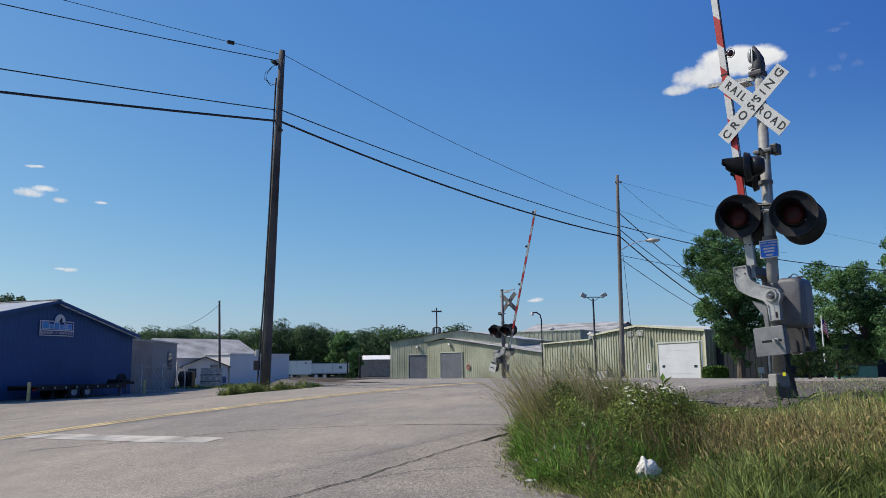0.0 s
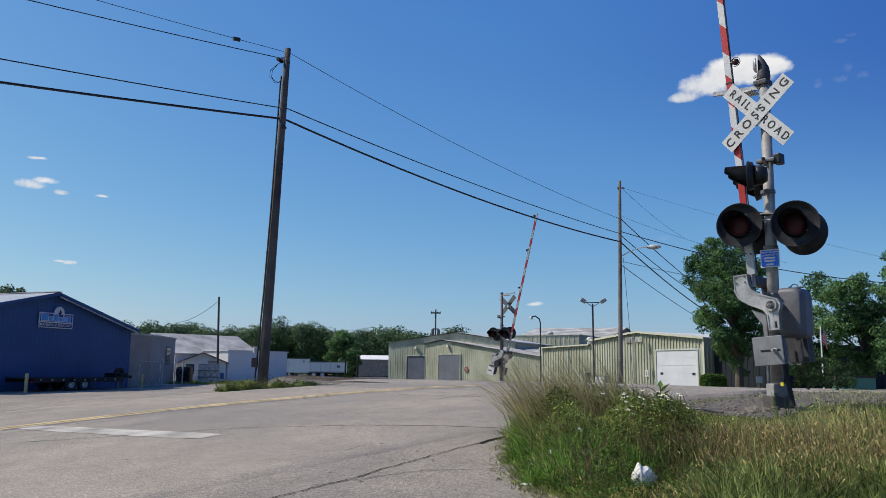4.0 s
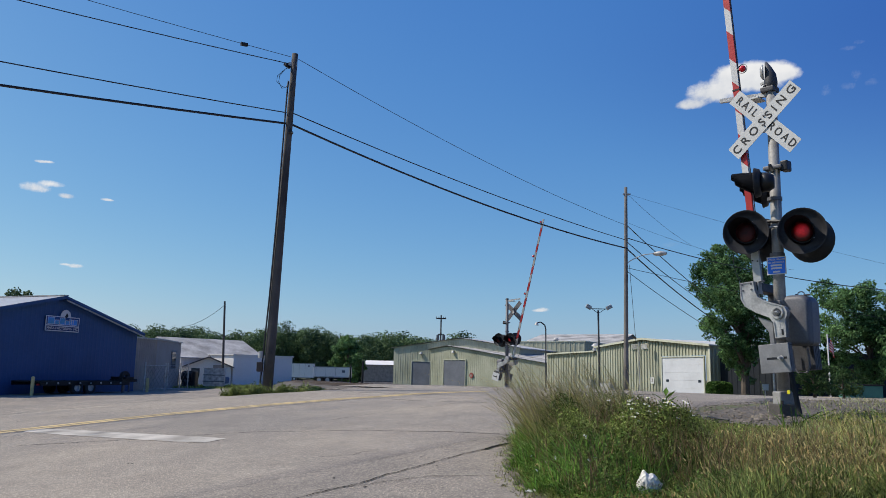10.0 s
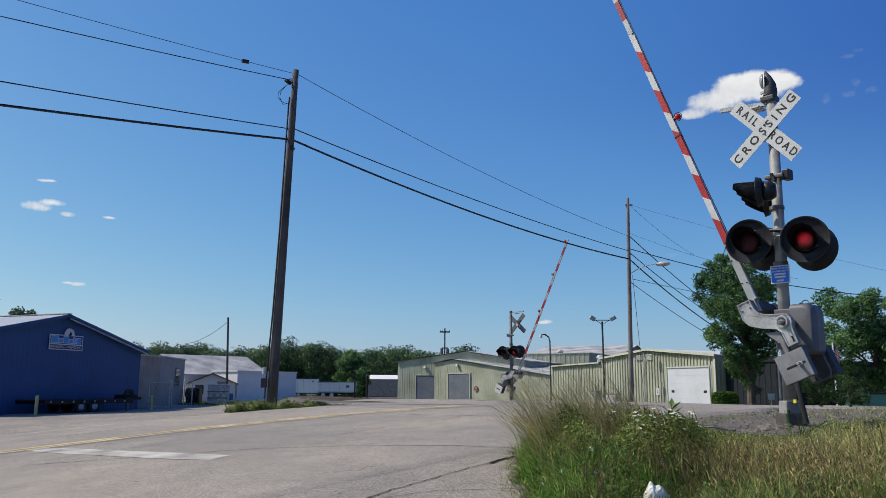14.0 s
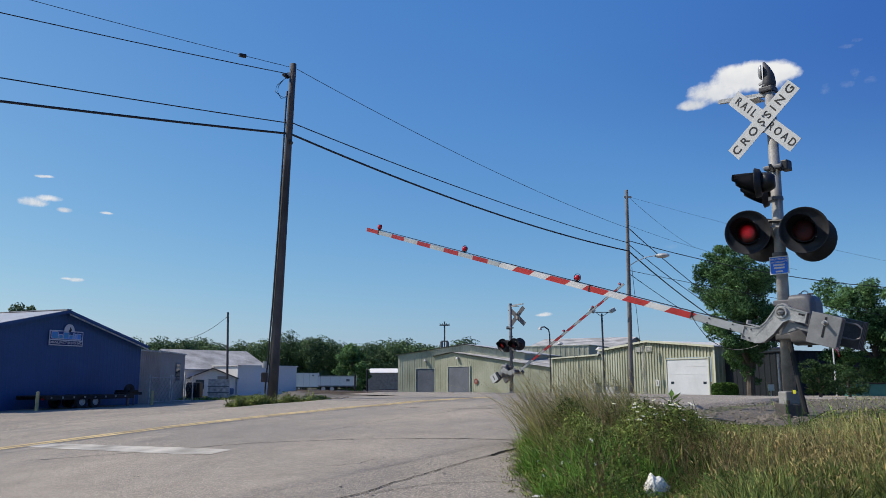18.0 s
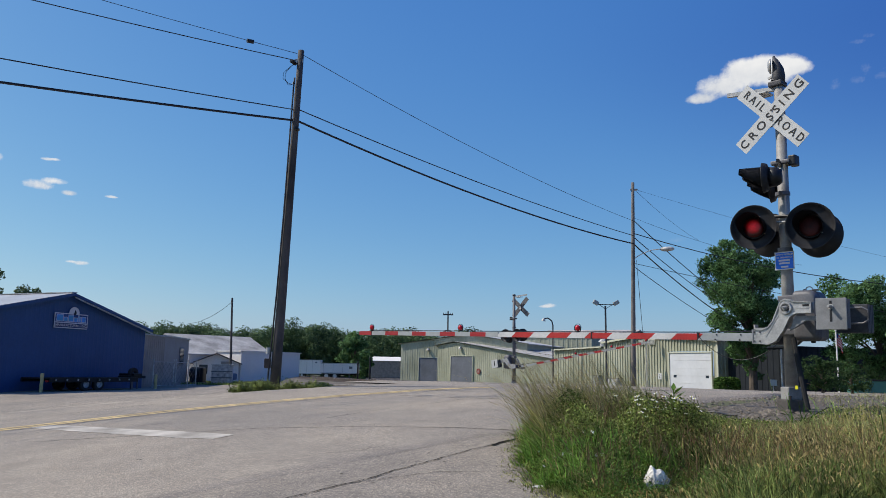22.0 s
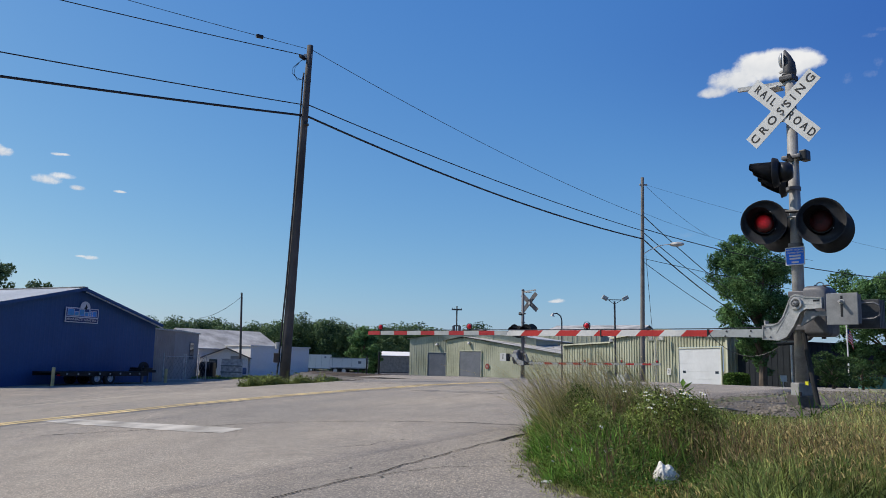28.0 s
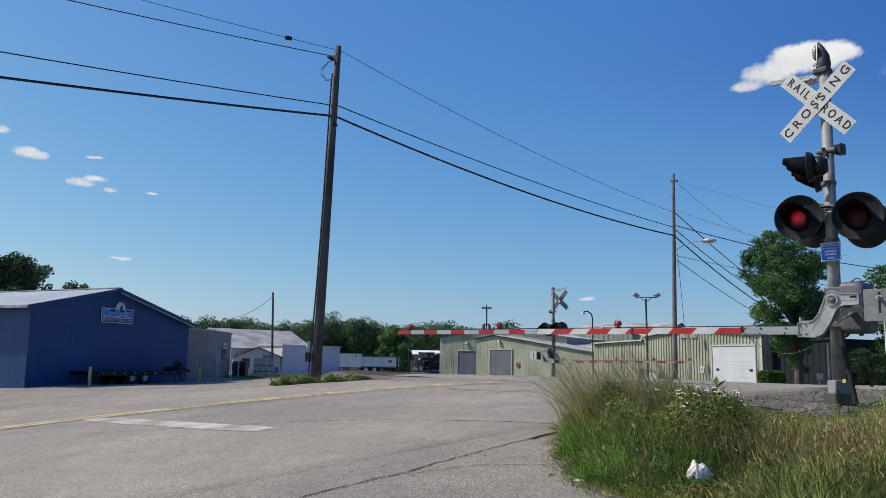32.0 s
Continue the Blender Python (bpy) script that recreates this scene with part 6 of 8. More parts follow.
def verge():
    rng = np.random.default_rng(42)
    # green undergrowth
    p, ins = verge_points(rng, 80000, 5.2, 12.0)
    bu = bushy(p)
    lu = lumps(p, 1.3, 4)
    h = (0.16 + 0.16 * lu + 0.2 * bu + 0.12 * bu * lumps(p, 2.6, 31) + 0.1 * np.clip(ins, 0, 1.2)) * rng.uniform(0.5, 1.2, len(p))
    h *= np.clip(0.2 + ins * 1.5, 0.15, 1) * clearing(p)
    h = np.minimum(h, sight(p, 0.048 - 0.012 * bu) * rng.uniform(0.6, 1.1, len(p)))
    blades("grass", "dark green grass on the road verge", rng, p, np.maximum(h, 0.03), rng.uniform(0.004, 0.009, len(p)), "grass_green", 0.7)
    # lush fresh grass at the corner by the asphalt
    p, ins = verge_points(rng, 60000, 6.2, 10.6)
    k = rng.uniform(0, 1, len(p)) < np.clip(1.6 - ins * 1.0 + 0.9 * lumps(p, 1.7, 13), 0, 1) * (p[:, 0] < 1.75) * (p[:, 1] > 6.7) + 0.03 * (lumps(p, 0.8, 17) > 0.12)
    p, ins = p[k], ins[k]
    h = (0.33 + 0.3 * lumps(p, 1.9, 11)) * rng.uniform(0.5, 1.25, len(p)) * np.clip(0.3 + ins * 1.3, 0.2, 1) * clearing(p)
    blades("lush_grass", "fresh bright green grass at the corner of the verge", rng, p, np.maximum(h, 0.04), rng.uniform(0.006, 0.014, len(p)), "grass_lush", 0.75, (-0.12, -0.05), 0.7)
    # short trodden grass creeping over the asphalt edge
    p, ins = verge_points(rng, 90000, 5.2, 9.6, reach=0.34)
    k = (ins < 0.4) & (rng.uniform(0, 1, len(p)) < np.clip(0.75 + ins * 2.2 + 0.9 * lumps(p, 3.5, 71), 0, 1))
    p, ins = p[k], ins[k]
    blades("edge_grass", "short yellow-green grass over the asphalt edge", rng, p, rng.uniform(0.02, 0.08, len(p)) * np.clip(1.0 + ins * 1.5, 0.4, 1.5), rng.uniform(0.004, 0.009, len(p)), "edge_grass", 0.7, (-0.2, -0.15), 0.6, 0.03)
    # dry grass, more of it towards the track
    p, ins = verge_points(rng, 70000, 5.6, 12.5)
    bu = bushy(p)
    k = rng.uniform(0, 1, len(p)) < (0.42 + 0.6 * lumps(p, 0.9, 9) + 0.36 * (p[:, 0] > 2.5) - 0.65 * bu + 0.1 * np.clip(ins - 1, -1, 1.5))
    p, ins, bu = p[k], ins[k], bu[k]
    h = (0.3 + 0.14 * lumps(p, 1.1, 2) + 0.1 * np.clip(ins - 1, -1, 2) + 0.2 * bu) * rng.uniform(0.4, 1.25, len(p)) * np.clip(0.2 + ins * 1.2, 0.2, 1) * clearing(p) * np.clip(0.7 + 0.2 * (p[:, 1] - 6.5), 0.7, 1)
    h = np.minimum(h, sight(p, 0.042 - 0.012 * bu) * rng.uniform(0.6, 1.15, len(p)))
    blades("dry_grass", "half-dry olive grass on the road verge", rng, p, np.maximum(h, 0.04), rng.uniform(0.004, 0.009, len(p)), "grass_dry", 0.85, (-0.02, 0.0), 0.6)
    # curled dead leaves and bent husks caught among the blades
    p, ins = verge_points(rng, 75000, 5.6, 12.3)
    bu = bushy(p)
    k = rng.uniform(0, 1, len(p)) < (0.2 + 0.5 * lumps(p, 1.1, 51) + 0.28 * (p[:, 0] > 2.4) - 0.45 * bu) * (ins > 0.15)
    p, ins, bu = p[k], ins[k], bu[k]
    room = np.minimum((0.34 + 0.12 * np.clip(ins - 1, -1, 2)) * clearing(p), sight(p, 0.044))
    blades("dry_leaves", "curled tan and brown dead leaves in the verge grass", rng, p, rng.uniform(0.025, 0.065, len(p)), rng.uniform(0.005, 0.011, len(p)), "dry_curl", 1.1, (-0.2, 0.0), 1.6, rng.uniform(0.25, 0.95, len(p)) * np.maximum(room - 0.05, 0.02))
    # straw stalks standing over the rest
    p, ins = verge_points(rng, 22000, 6.4, 12.0)
    bu = bushy(p)
    k = rng.uniform(0, 1, len(p)) < (0.09 * (1 - 0.8 * bu) * np.where((p[:, 0] < 2.3) & (p[:, 1] < 8.2), 0.35, 1) + 0.1 * (p[:, 0] > 2.7)) * (ins > 0.12)
    p, ins, bu = p[k], ins[k], bu[k]
    h = (0.42 + 0.25 * bu * (p[:, 0] < 2.3) + 0.12 * lumps(p, 1.0, 6)) * rng.uniform(0.6, 1.2, len(p)) * np.clip(0.6 + ins * 0.5, 0.5, 1) * clearing(p)
    h = np.minimum(h, sight(p, 0.034 - 0.045 * bu * (p[:, 0] < 2.2) - 0.006 * (p[:, 0] > 4.3)) * rng.uniform(0.5, 1.2, len(p)))
    tips, back = blades("straw_stalks", "pale dry grass stalks over the verge", rng, p, h, rng.uniform(0.0035, 0.0075, len(p)), "grass_straw", 0.34, (-0.1, 0.0))
    # long stalks arching out over the asphalt
    p, ins = verge_points(rng, 16000, 7.6, 10.4)
    k = (ins < 1.2) & (p[:, 0] < 1.5) & (p[:, 1] > 8.4) & (rng.uniform(0, 1, len(p)) < 0.04)
    p = p[k]
    h = rng.uniform(0.35, 0.7, len(p))
    tips2, back2 = blades("arching_stalks", "long pale stalks arching over the asphalt edge", rng, p, h, rng.uniform(0.004, 0.008, len(p)), "grass_straw", 0.3, (-0.42, -0.05), 1.0)
    # feathery tall stalks at the back of the thicket
    p = np.column_stack([rng.uniform(0.95, 2.7, 2500), rng.uniform(8.3, 9.9, 2500)])
    p = p[lumps(p, 2.2, 41) + rng.uniform(-0.3, 0.3, len(p)) > -0.12]
    h = rng.uniform(0.45, 1.0, len(p)) * rng.choice((0.85, 1.0, 1.15), len(p)) * np.clip((2.95 - p[:, 0]) / 0.9, 0.55, 1)
    tips3, back3 = blades("tall_stalks", "tall feathery straw stalks at the back of the thicket", rng, p, h, rng.uniform(0.005, 0.008, len(p)), "stalk_tan", 0.35, (-0.38, 0.0), 1.1)
    p = np.column_stack([rng.uniform(0.95, 1.9, 520), rng.uniform(8.4, 9.9, 520)])
    p = p[lumps(p, 2.5, 45) + rng.uniform(-0.3, 0.3, len(p)) > -0.1]
    tips5, back5 = blades("fan_stalks", "feathery tan stalks fanning out over the road edge", rng, p, rng.uniform(0.45, 0.85, len(p)), rng.uniform(0.005, 0.009, len(p)), "stalk_tan", 0.3, (-0.75, -0.05), 1.8)
    heads = []
    for tip, low, share, count, loose in ((np.concatenate([tips, tips2]), np.concatenate([back, back2]), 0.22, 5, 0.006), (np.concatenate([tips3, tips5]), np.concatenate([back3, back5]), 0.7, 16, 0.008)):
        sel = rng.uniform(0, 1, len(tip)) < share
        for j in range(count):
            heads.append(tip[sel] + low[sel] * (j / count) + rng.normal(size=(sel.sum(), 3)) * loose)
    q = np.concatenate(heads)
    v, f = leaf_quads(rng, q, np.tile(np.array([[0.3, 0.2, 1.0]]), (len(q), 1)), 0.0062)
    tagged(raw("seed_heads", v, f.tolist(), "seed_brown"), "pale brown feathery seed heads on the stalks", "seed heads", kind="stuff")
    # thin brown stems that cross the thicket and the meadow in all directions
    p, ins = verge_points(rng, 30000, 6.3, 12.2)
    bu = bushy(p)
    k = (ins > 0.25) & (rng.uniform(0, 1, len(p)) < 0.25 + 0.15 * bu + 0.3 * lumps(p, 1.4, 61)) & ((ins > 0.9) | (p[:, 1] < 7.8))
    p, ins, bu = p[k], ins[k], bu[k]
    h = np.minimum((0.4 + 0.22 * bu) * rng.uniform(0.5, 1.2, len(p)) * clearing(p), sight(p, 0.04 - 0.02 * bu) * rng.uniform(0.7, 1.15, len(p)))
    tips4, back4 = blades("brown_stems", "thin brown weed stems in the verge", rng, p, np.maximum(h, 0.05), rng.uniform(0.004, 0.008, len(p)), "stem_brown", 0.45, (-0.05, 0.0), 0.2)
    sel = tips4[rng.uniform(0, 1, len(tips4)) < 0.35]
    q = np.concatenate([sel + rng.normal(size=sel.shape) * 0.007 - np.array((0, 0, 0.012 * j)) for j in range(3)])
    v, f = leaf_quads(rng, q, np.tile(np.array([[0.3, 0.2, 1.0]]), (len(q), 1)), 0.006)
    tagged(raw("brown_seeds", v, f.tolist(), "stem_brown"), "small brown seed clusters on the weed stems", "seed heads", kind="stuff")
    # small-leaved weeds in the thicket
    p, ins = verge_points(rng, 240000, 7.0, 10.6)
    bu = bushy(p)
    k = rng.uniform(0, 1, len(p)) < (bu + 0.12) * (0.75 + 0.8 * lumps(p, 1.6, 23)) * (ins > 0.35)
    p, bu = p[k], bu[k]
    top = np.minimum((0.16 + 0.36 * bu * np.clip((3.0 - p[:, 0]) / 0.85, 0, 1)) * (1 + 0.75 * lumps(p, 2.9, 47)), sight(p, 0.02))
    z = ground_z(p) + rng.uniform(0.05, 1, len(p)) ** 0.7 * top
    c = np.column_stack([p, z])
    v, f = leaf_quads(rng, c, np.tile(np.array([[-0.3, -0.3, 1.0]]), (len(c), 1)), 0.016, 1.3, 0.36)
    tagged(raw("weeds", v, f.tolist(), "leaf_weed"), "dense dark green weeds at the corner of the verge", "weeds", kind="stuff")
    # paler herbs in tufts over them
    k = lumps(p, 3.2, 37) + rng.uniform(-0.2, 0.2, len(p)) > 0.14
    c = np.column_stack([p[k], ground_z(p[k]) + rng.uniform(0.5, 1.08, k.sum()) * top[k]])
    v, f = leaf_quads(rng, c, np.tile(np.array([[-0.4, -0.3, 1.0]]), (len(c), 1)), 0.011, 1.3, 0.32)
    tagged(raw("herbs", v, f.tolist(), "herb"), "pale yellow-green herbs over the weeds", "weeds", kind="stuff")
    p, ins = verge_points(rng, 110000, 6.0, 9.8)
    k = (ins < 1.1) & (ins > 0.08) & (rng.uniform(0, 1, len(p)) < 0.45 + 0.55 * (p[:, 0] < 1.5)) & (p[:, 0] < 2.4)
    p, ins = p[k], ins[k]
    c = np.column_stack([p, ground_z(p) + rng.uniform(0.02, 0.26 + 0.16 * (p[:, 0] < 1.6), len(p)) * np.clip(0.15 + ins, 0, 1) * clearing(p)])
    v, f = leaf_quads(rng, c, np.tile(np.array([[-0.2, -0.3, 1.0]]), (len(c), 1)), 0.0115, 0.8)
    tagged(raw("clover", v, f.tolist(), "clover_leaf"), "bright green low weeds along the asphalt edge", "weeds", kind="stuff")
    # pale clover blossoms in one patch
    c = c[(np.abs(c[:, 0] - 0.95) < 0.35) & (np.abs(c[:, 1] - 7.4) < 0.5)]
    sel = c[rng.uniform(0, 1, len(c)) < 0.008] + np.array((0, 0, 0.05))
    v, f = leaf_quads(rng, np.repeat(sel, 5, 0) + rng.normal(size=(len(sel) * 5, 3)) * 0.006, np.tile(np.array([[0, 0, 1.0]]), (len(sel) * 5, 1)), 0.01)
    tagged(raw("clover_blossom", v, f.tolist(), "petal"), "tiny pale clover blossoms in the verge", "blossoms", kind="stuff")


verge()


def roadside_weeds():
    """The ragged weeds along the far edge of the road, round the pole, and patches by the track."""
    rng = np.random.default_rng(77)
    pts = []
    for i in range(3600):
        s = rng.uniform(9.5, 13.1)
        w = 4.05 + abs(rng.normal()) * 0.3
        if noise.noise((s * 1.9, 0.5, 8)) + 0.35 * (10.6 < s < 12.5) < -0.02:
            continue
        pts.append((*at(s, w), s))
    pts = np.array(pts)
    p = pts[:, :2]
    h = np.clip(0.09 + 0.35 * lumps(p, 2.6, 3) + 0.05 * (pts[:, 2] < 11.6), 0.03, 0.25) * rng.uniform(0.5, 1.3, len(p))
    blades("verge_weeds", "ragged yellow-green weeds along the road's far edge", rng, p, h, rng.uniform(0.008, 0.018, len(p)), "herb", 0.6)
    q = np.repeat(p, 3, 0) + rng.normal(size=(len(p) * 3, 2)) * 0.05
    c = np.column_stack([q, ground_z(q) + rng.uniform(0.02, 1.0, len(q)) * np.repeat(h, 3) * 1.1])
    v, f = leaf_quads(rng, c, np.tile(np.array([[0, 0, 1.0]]), (len(c), 1)), 0.026)
    tagged(raw("verge_leaves", v, f.tolist(), "herb"), "leafy weeds along the road's far edge", "weeds", kind="stuff")
    q = []
    for i in range(3500):
        s, w = rng.uniform(12.2, 24), -8.3 - abs(rng.normal()) * 2.0
        q.append(at(s, w))
    q = np.array(q)
    blades("track_grass", "sparse dry grass beside the track", rng, q, rng.uniform(0.05, 0.16, len(q)), rng.uniform(0.004, 0.008, len(q)), "grass_dry", 0.9)
    q = np.column_stack([rng.uniform(-28, -14, 6000), rng.uniform(62, 69, 6000)])
    blades("lawn", "mown green lawn before the white buildings", rng, q, rng.uniform(0.08, 0.25, len(q)), rng.uniform(0.04, 0.08, len(q)), "grass_green", 0.5)
    # crumbs of asphalt and grit along the broken edge by the verge
    v, f = [], []
    for i in range(1300):
        k = rng.uniform(0, len(EDGE_W) - 3) + 2
        w = float(np.interp(k, range(len(EDGE_W)), EDGE_W)) + rng.normal() * 0.1
        s = float(np.interp(w, EDGE_W, EDGE_S)) - abs(rng.normal()) * 0.11 * (1.6 if w > -9.5 else 0.8) + 0.06
        x, y = at(s, w)
        r = rng.uniform(0.003, 0.01) * (2.0 if rng.uniform() < 0.06 else 1.0)
        b = len(v)
        for q in range(5):
            a = 2 * math.pi * q / 5
            v.append((x + math.cos(a) * r * rng.uniform(0.7, 1.2), y + math.sin(a) * r * rng.uniform(0.7, 1.2), gz(x, y) + 0.024))
        v.append((x + rng.uniform(-0.3, 0.3) * r, y, gz(x, y) + 0.028 + r * rng.uniform(0.4, 0.9)))
        f += [(b + q, b + (q + 1) % 5, b + 5) for q in range(5)]
    tagged(raw("edge_crumbs", v, f, "crumb"), "dark crumbs of asphalt and grit along the road edge", "grit", kind="stuff")
    ob = tagged(link("ground_cable", tube([(*at(s, w), gz(*at(s, w)) + 0.03) for s, w in ((10.25, -7.9), (10.17, -8.28), (10.08, -8.53), (10.08, -8.69), (9.94, -8.93), (9.89, -9.1))], 0.014, 6), "cable"), "black cable lying on the gravel bank", "cable")
    x0, y0 = -4.7, 40.0
    q = np.column_stack([x0 + rng.normal(size=90) * 0.22, y0 + rng.normal(size=90) * 0.4])
    blades("tall_weeds", "tall yellow-green weeds beyond the rails", rng, q, rng.uniform(0.25, 0.65, 90), rng.uniform(0.02, 0.04, 90), "weed_yellow", 0.3)
    # dark spots of tar and grit scattered over the lane
    v, f = [], []
    for i in range(170):
        s, w = rng.uniform(3.0, 12.0), rng.uniform(-8.5, 3.0)
        x, y = at(s, w)
        r, b = rng.uniform(0.006, 0.02), len(v)
        for q in range(6):
            a = math.pi * q / 3
            v.append((x + math.cos(a) * r * rng.uniform(0.6, 1.3), y + math.sin(a) * r * rng.uniform(0.6, 1.3), gz(x, y) + 0.0335))
        f.append(tuple(range(b, b + 6)))
    tagged(raw("tar_spots", v, f, "tar"), "black spots of tar scattered on the asphalt", "grit", kind="stuff")
    # loose stones on the gravel bank by the crossing
    v, f = [], []
    for i in range(4400):
        if i < 3800:
            s, w = rng.uniform(9.2, 17), rng.uniform(-12.5, -7.55)
        elif i < 4150:
            s, w = 10.6 + rng.normal() * 0.35, rng.choice((-9.3, -10.1)) + rng.normal() * 0.14
        else:
            s, w = 12.95 + rng.normal() * 0.3, rng.uniform(3.7, 5.2)
        x, y = at(s, w)
        r = rng.uniform(0.009, 0.026) * (1.7 if rng.uniform() < 0.06 else 1.0) * (1.0 if i < 3800 else 1.7)
        b, lift, turn = len(v), r * rng.uniform(0.35, 0.7), rng.uniform(0, 6)
        lx, ly = rng.normal(size=2) * 0.2 * r
        z0 = gz(x, y) + 0.004
        for ring, (k, h) in enumerate(((1.0, 0.0), (0.95, 0.5), (0.5, 1.0))):
            for q in range(6):
                a = turn + 2 * math.pi * q / 6
                rr = r * k * rng.uniform(0.8, 1.15)
                v.append((x + math.cos(a) * rr + lx * h, y + math.sin(a) * rr + ly * h, z0 + lift * h))
        for o in (0, 6):
            f += [(b + o + q, b + o + (q + 1) % 6, b + o + 6 + (q + 1) % 6, b + o + 6 + q) for q in range(6)]
        f.append(tuple(b + 12 + q for q in range(6)))
    tagged(raw("stones", v, f, "stone"), "loose grey stones on the gravel bank", "stones", kind="stuff")


roadside_weeds()


def daisy_bed():
    """White ox-eye daisies and a broad-leaved plant at the back of the thicket."""
    rng = random.Random(5)
    first = None
    for i in range(46):
        x, y = 2.06 + rng.uniform(-0.32, 0.3), 8.2 + rng.gauss(0, 0.16)
        z = gz(x, y)
        h = rng.uniform(0.74, 1.0) - 0.25 * max(0.0, x - 2.2)
        m = Matrix.Translation((x, y, z)) @ pose(0, 0, 0, rng.uniform(6, 26), rng.uniform(-12, 12), 0)
        if first is None:
            ob = thing("daisy", m, "white ox-eye daisy standing in the weeds", "flower", "daisies in the weeds")
            part("stem", tube([(0, 0, -0.05), (0.01, 0, 0.3), (0, 0, 0.6)], 0.004, 4), "grass_green", ob)
            bm = bmesh.new()
            for k in range(9):
                a = 2 * math.pi * k / 9
                t = Vector((math.cos(a), math.sin(a), 0))
                u = Vector((-t.y, t.x, 0))
                bm.faces.new([bm.verts.new(q + Vector((0, 0, 0.6))) for q in (t * 0.006, t * 0.015 + u * 0.007, t * 0.025 + Vector((0, 0, 0.003)), t * 0.015 - u * 0.007)])
            part("petals", bm, "petal", ob, "white petals")
            part("centre", cyl(0.007, 0.005, (0, 0, 0.6), (0, 0, 0.606), 8), "hazard", ob, "yellow centre")
            first = ob
        else:
            copy_thing(first, m @ Matrix.Scale(h, 4))
    ob = thing("milkweed_plant", Matrix.Translation((2.42, 8.9, gz(2.42, 8.9))), "broad-leaved green weed standing above the grass", "weed")
    part("stem", tube([(0, 0, -0.05), (0.02, 0, 0.3), (0.0, 0, 0.56)], [0.012, 0.01, 0.005], 6), "grass_lush", ob)
    for k in range(12):
        a, z = k * 2.4, 0.2 + k * 0.03
        t = Vector((math.cos(a), math.sin(a), 0.75))
        u = Vector((-math.sin(a), math.cos(a), 0))
        bm = bmesh.new()
        r = [Vector((0, 0, z)), Vector((0, 0, z)) + t * 0.07 + u * 0.03, Vector((0, 0, z)) + t * 0.16 - Vector((0, 0, 0.02)), Vector((0, 0, z)) + t * 0.07 - u * 0.03]
        bm.faces.new([bm.verts.new(q) for q in r])
        part("leaf", bm, "grass_lush", ob)


daisy_bed()


# ---- smaller things ----
def plastic_bag():
    x, y = 1.64, 6.58
    bm = bmesh.new()
    bmesh.ops.create_icosphere(bm, subdivisions=4, radius=1)
    for v in bm.verts:
        q = v.co.normalized()
        r = 1 + 0.14 * noise.noise(q * 2.1) + 0.14 * abs(noise.noise(Vector((q.x * 8, q.y * 8, q.z * 2)))) + 0.06 * noise.noise(q * 15)
        up = max(0.0, q.z)
        peak = 0.075 * up * math.exp(-((q.x + 0.5) / 0.3) ** 2) + 0.035 * up * math.exp(-((q.x - 0.25) / 0.3) ** 2)
        v.co = Vector((q.x * 0.098 * r, q.y * 0.075 * r, max(-0.02, q.z * 0.07 * r + 0.05 + peak)))
    ob = thing("plastic_bag", Matrix.Translation((x, y, gz(x, y) + 0.02)), "crumpled white plastic bag lying in the grass", "plastic bag")
    part("bag_skin", bm, "plastic_bag", ob)
    for k in range(14):
        a = (k % 7) / 7 * 0.15 - 0.06
        z = 0.03 + (k // 7) * 0.04
        part("print_mark", box(-0.002, 0.002, -0.004, 0.004, -0.013, 0.013), "grey_door", ob, "", Matrix.Translation((a, -0.083 - 0.008 * math.sin(k * 1.7), z)) @ Matrix.Rotation(0.4, 4, 'Y'))
    bm = bmesh.new()
    bmesh.ops.create_icosphere(bm, subdivisions=2, radius=1)
    for v in bm.verts:
        v.co = Vector((v.co.x * 0.06, v.co.y * 0.03, v.co.z * 0.012 + 0.006)) * (1 + 0.3 * noise.noise(v.co * 3))
    px, py = 0.715, 6.78
    tagged(link("paper_scrap", bm, "plastic_bag", m=Matrix.Translation((px, py, gz(px, py) + 0.03)) @ Matrix.Rotation(0.4, 4, 'Z')), "small white paper scrap at the asphalt edge", "litter")


plastic_bag()


def wheel(parent, m, r, w, name="wheel", rim="white_wall"):
    t = part(name, lathe([(r * 0.55, -w / 2), (r * 0.92, -w / 2), (r, -w * 0.35), (r, w * 0.35), (r * 0.92, w / 2), (r * 0.55, w / 2)], 22), "rubber", parent, m=m)
    part("rim", lathe([(0.0, -w * 0.2), (r * 0.2, -w * 0.25), (r * 0.45, -w * 0.1), (r * 0.58, -w * 0.48), (r * 0.58, w * 0.3), (0.0, w * 0.3)], 18), rim, t, "steel rim")
    return t


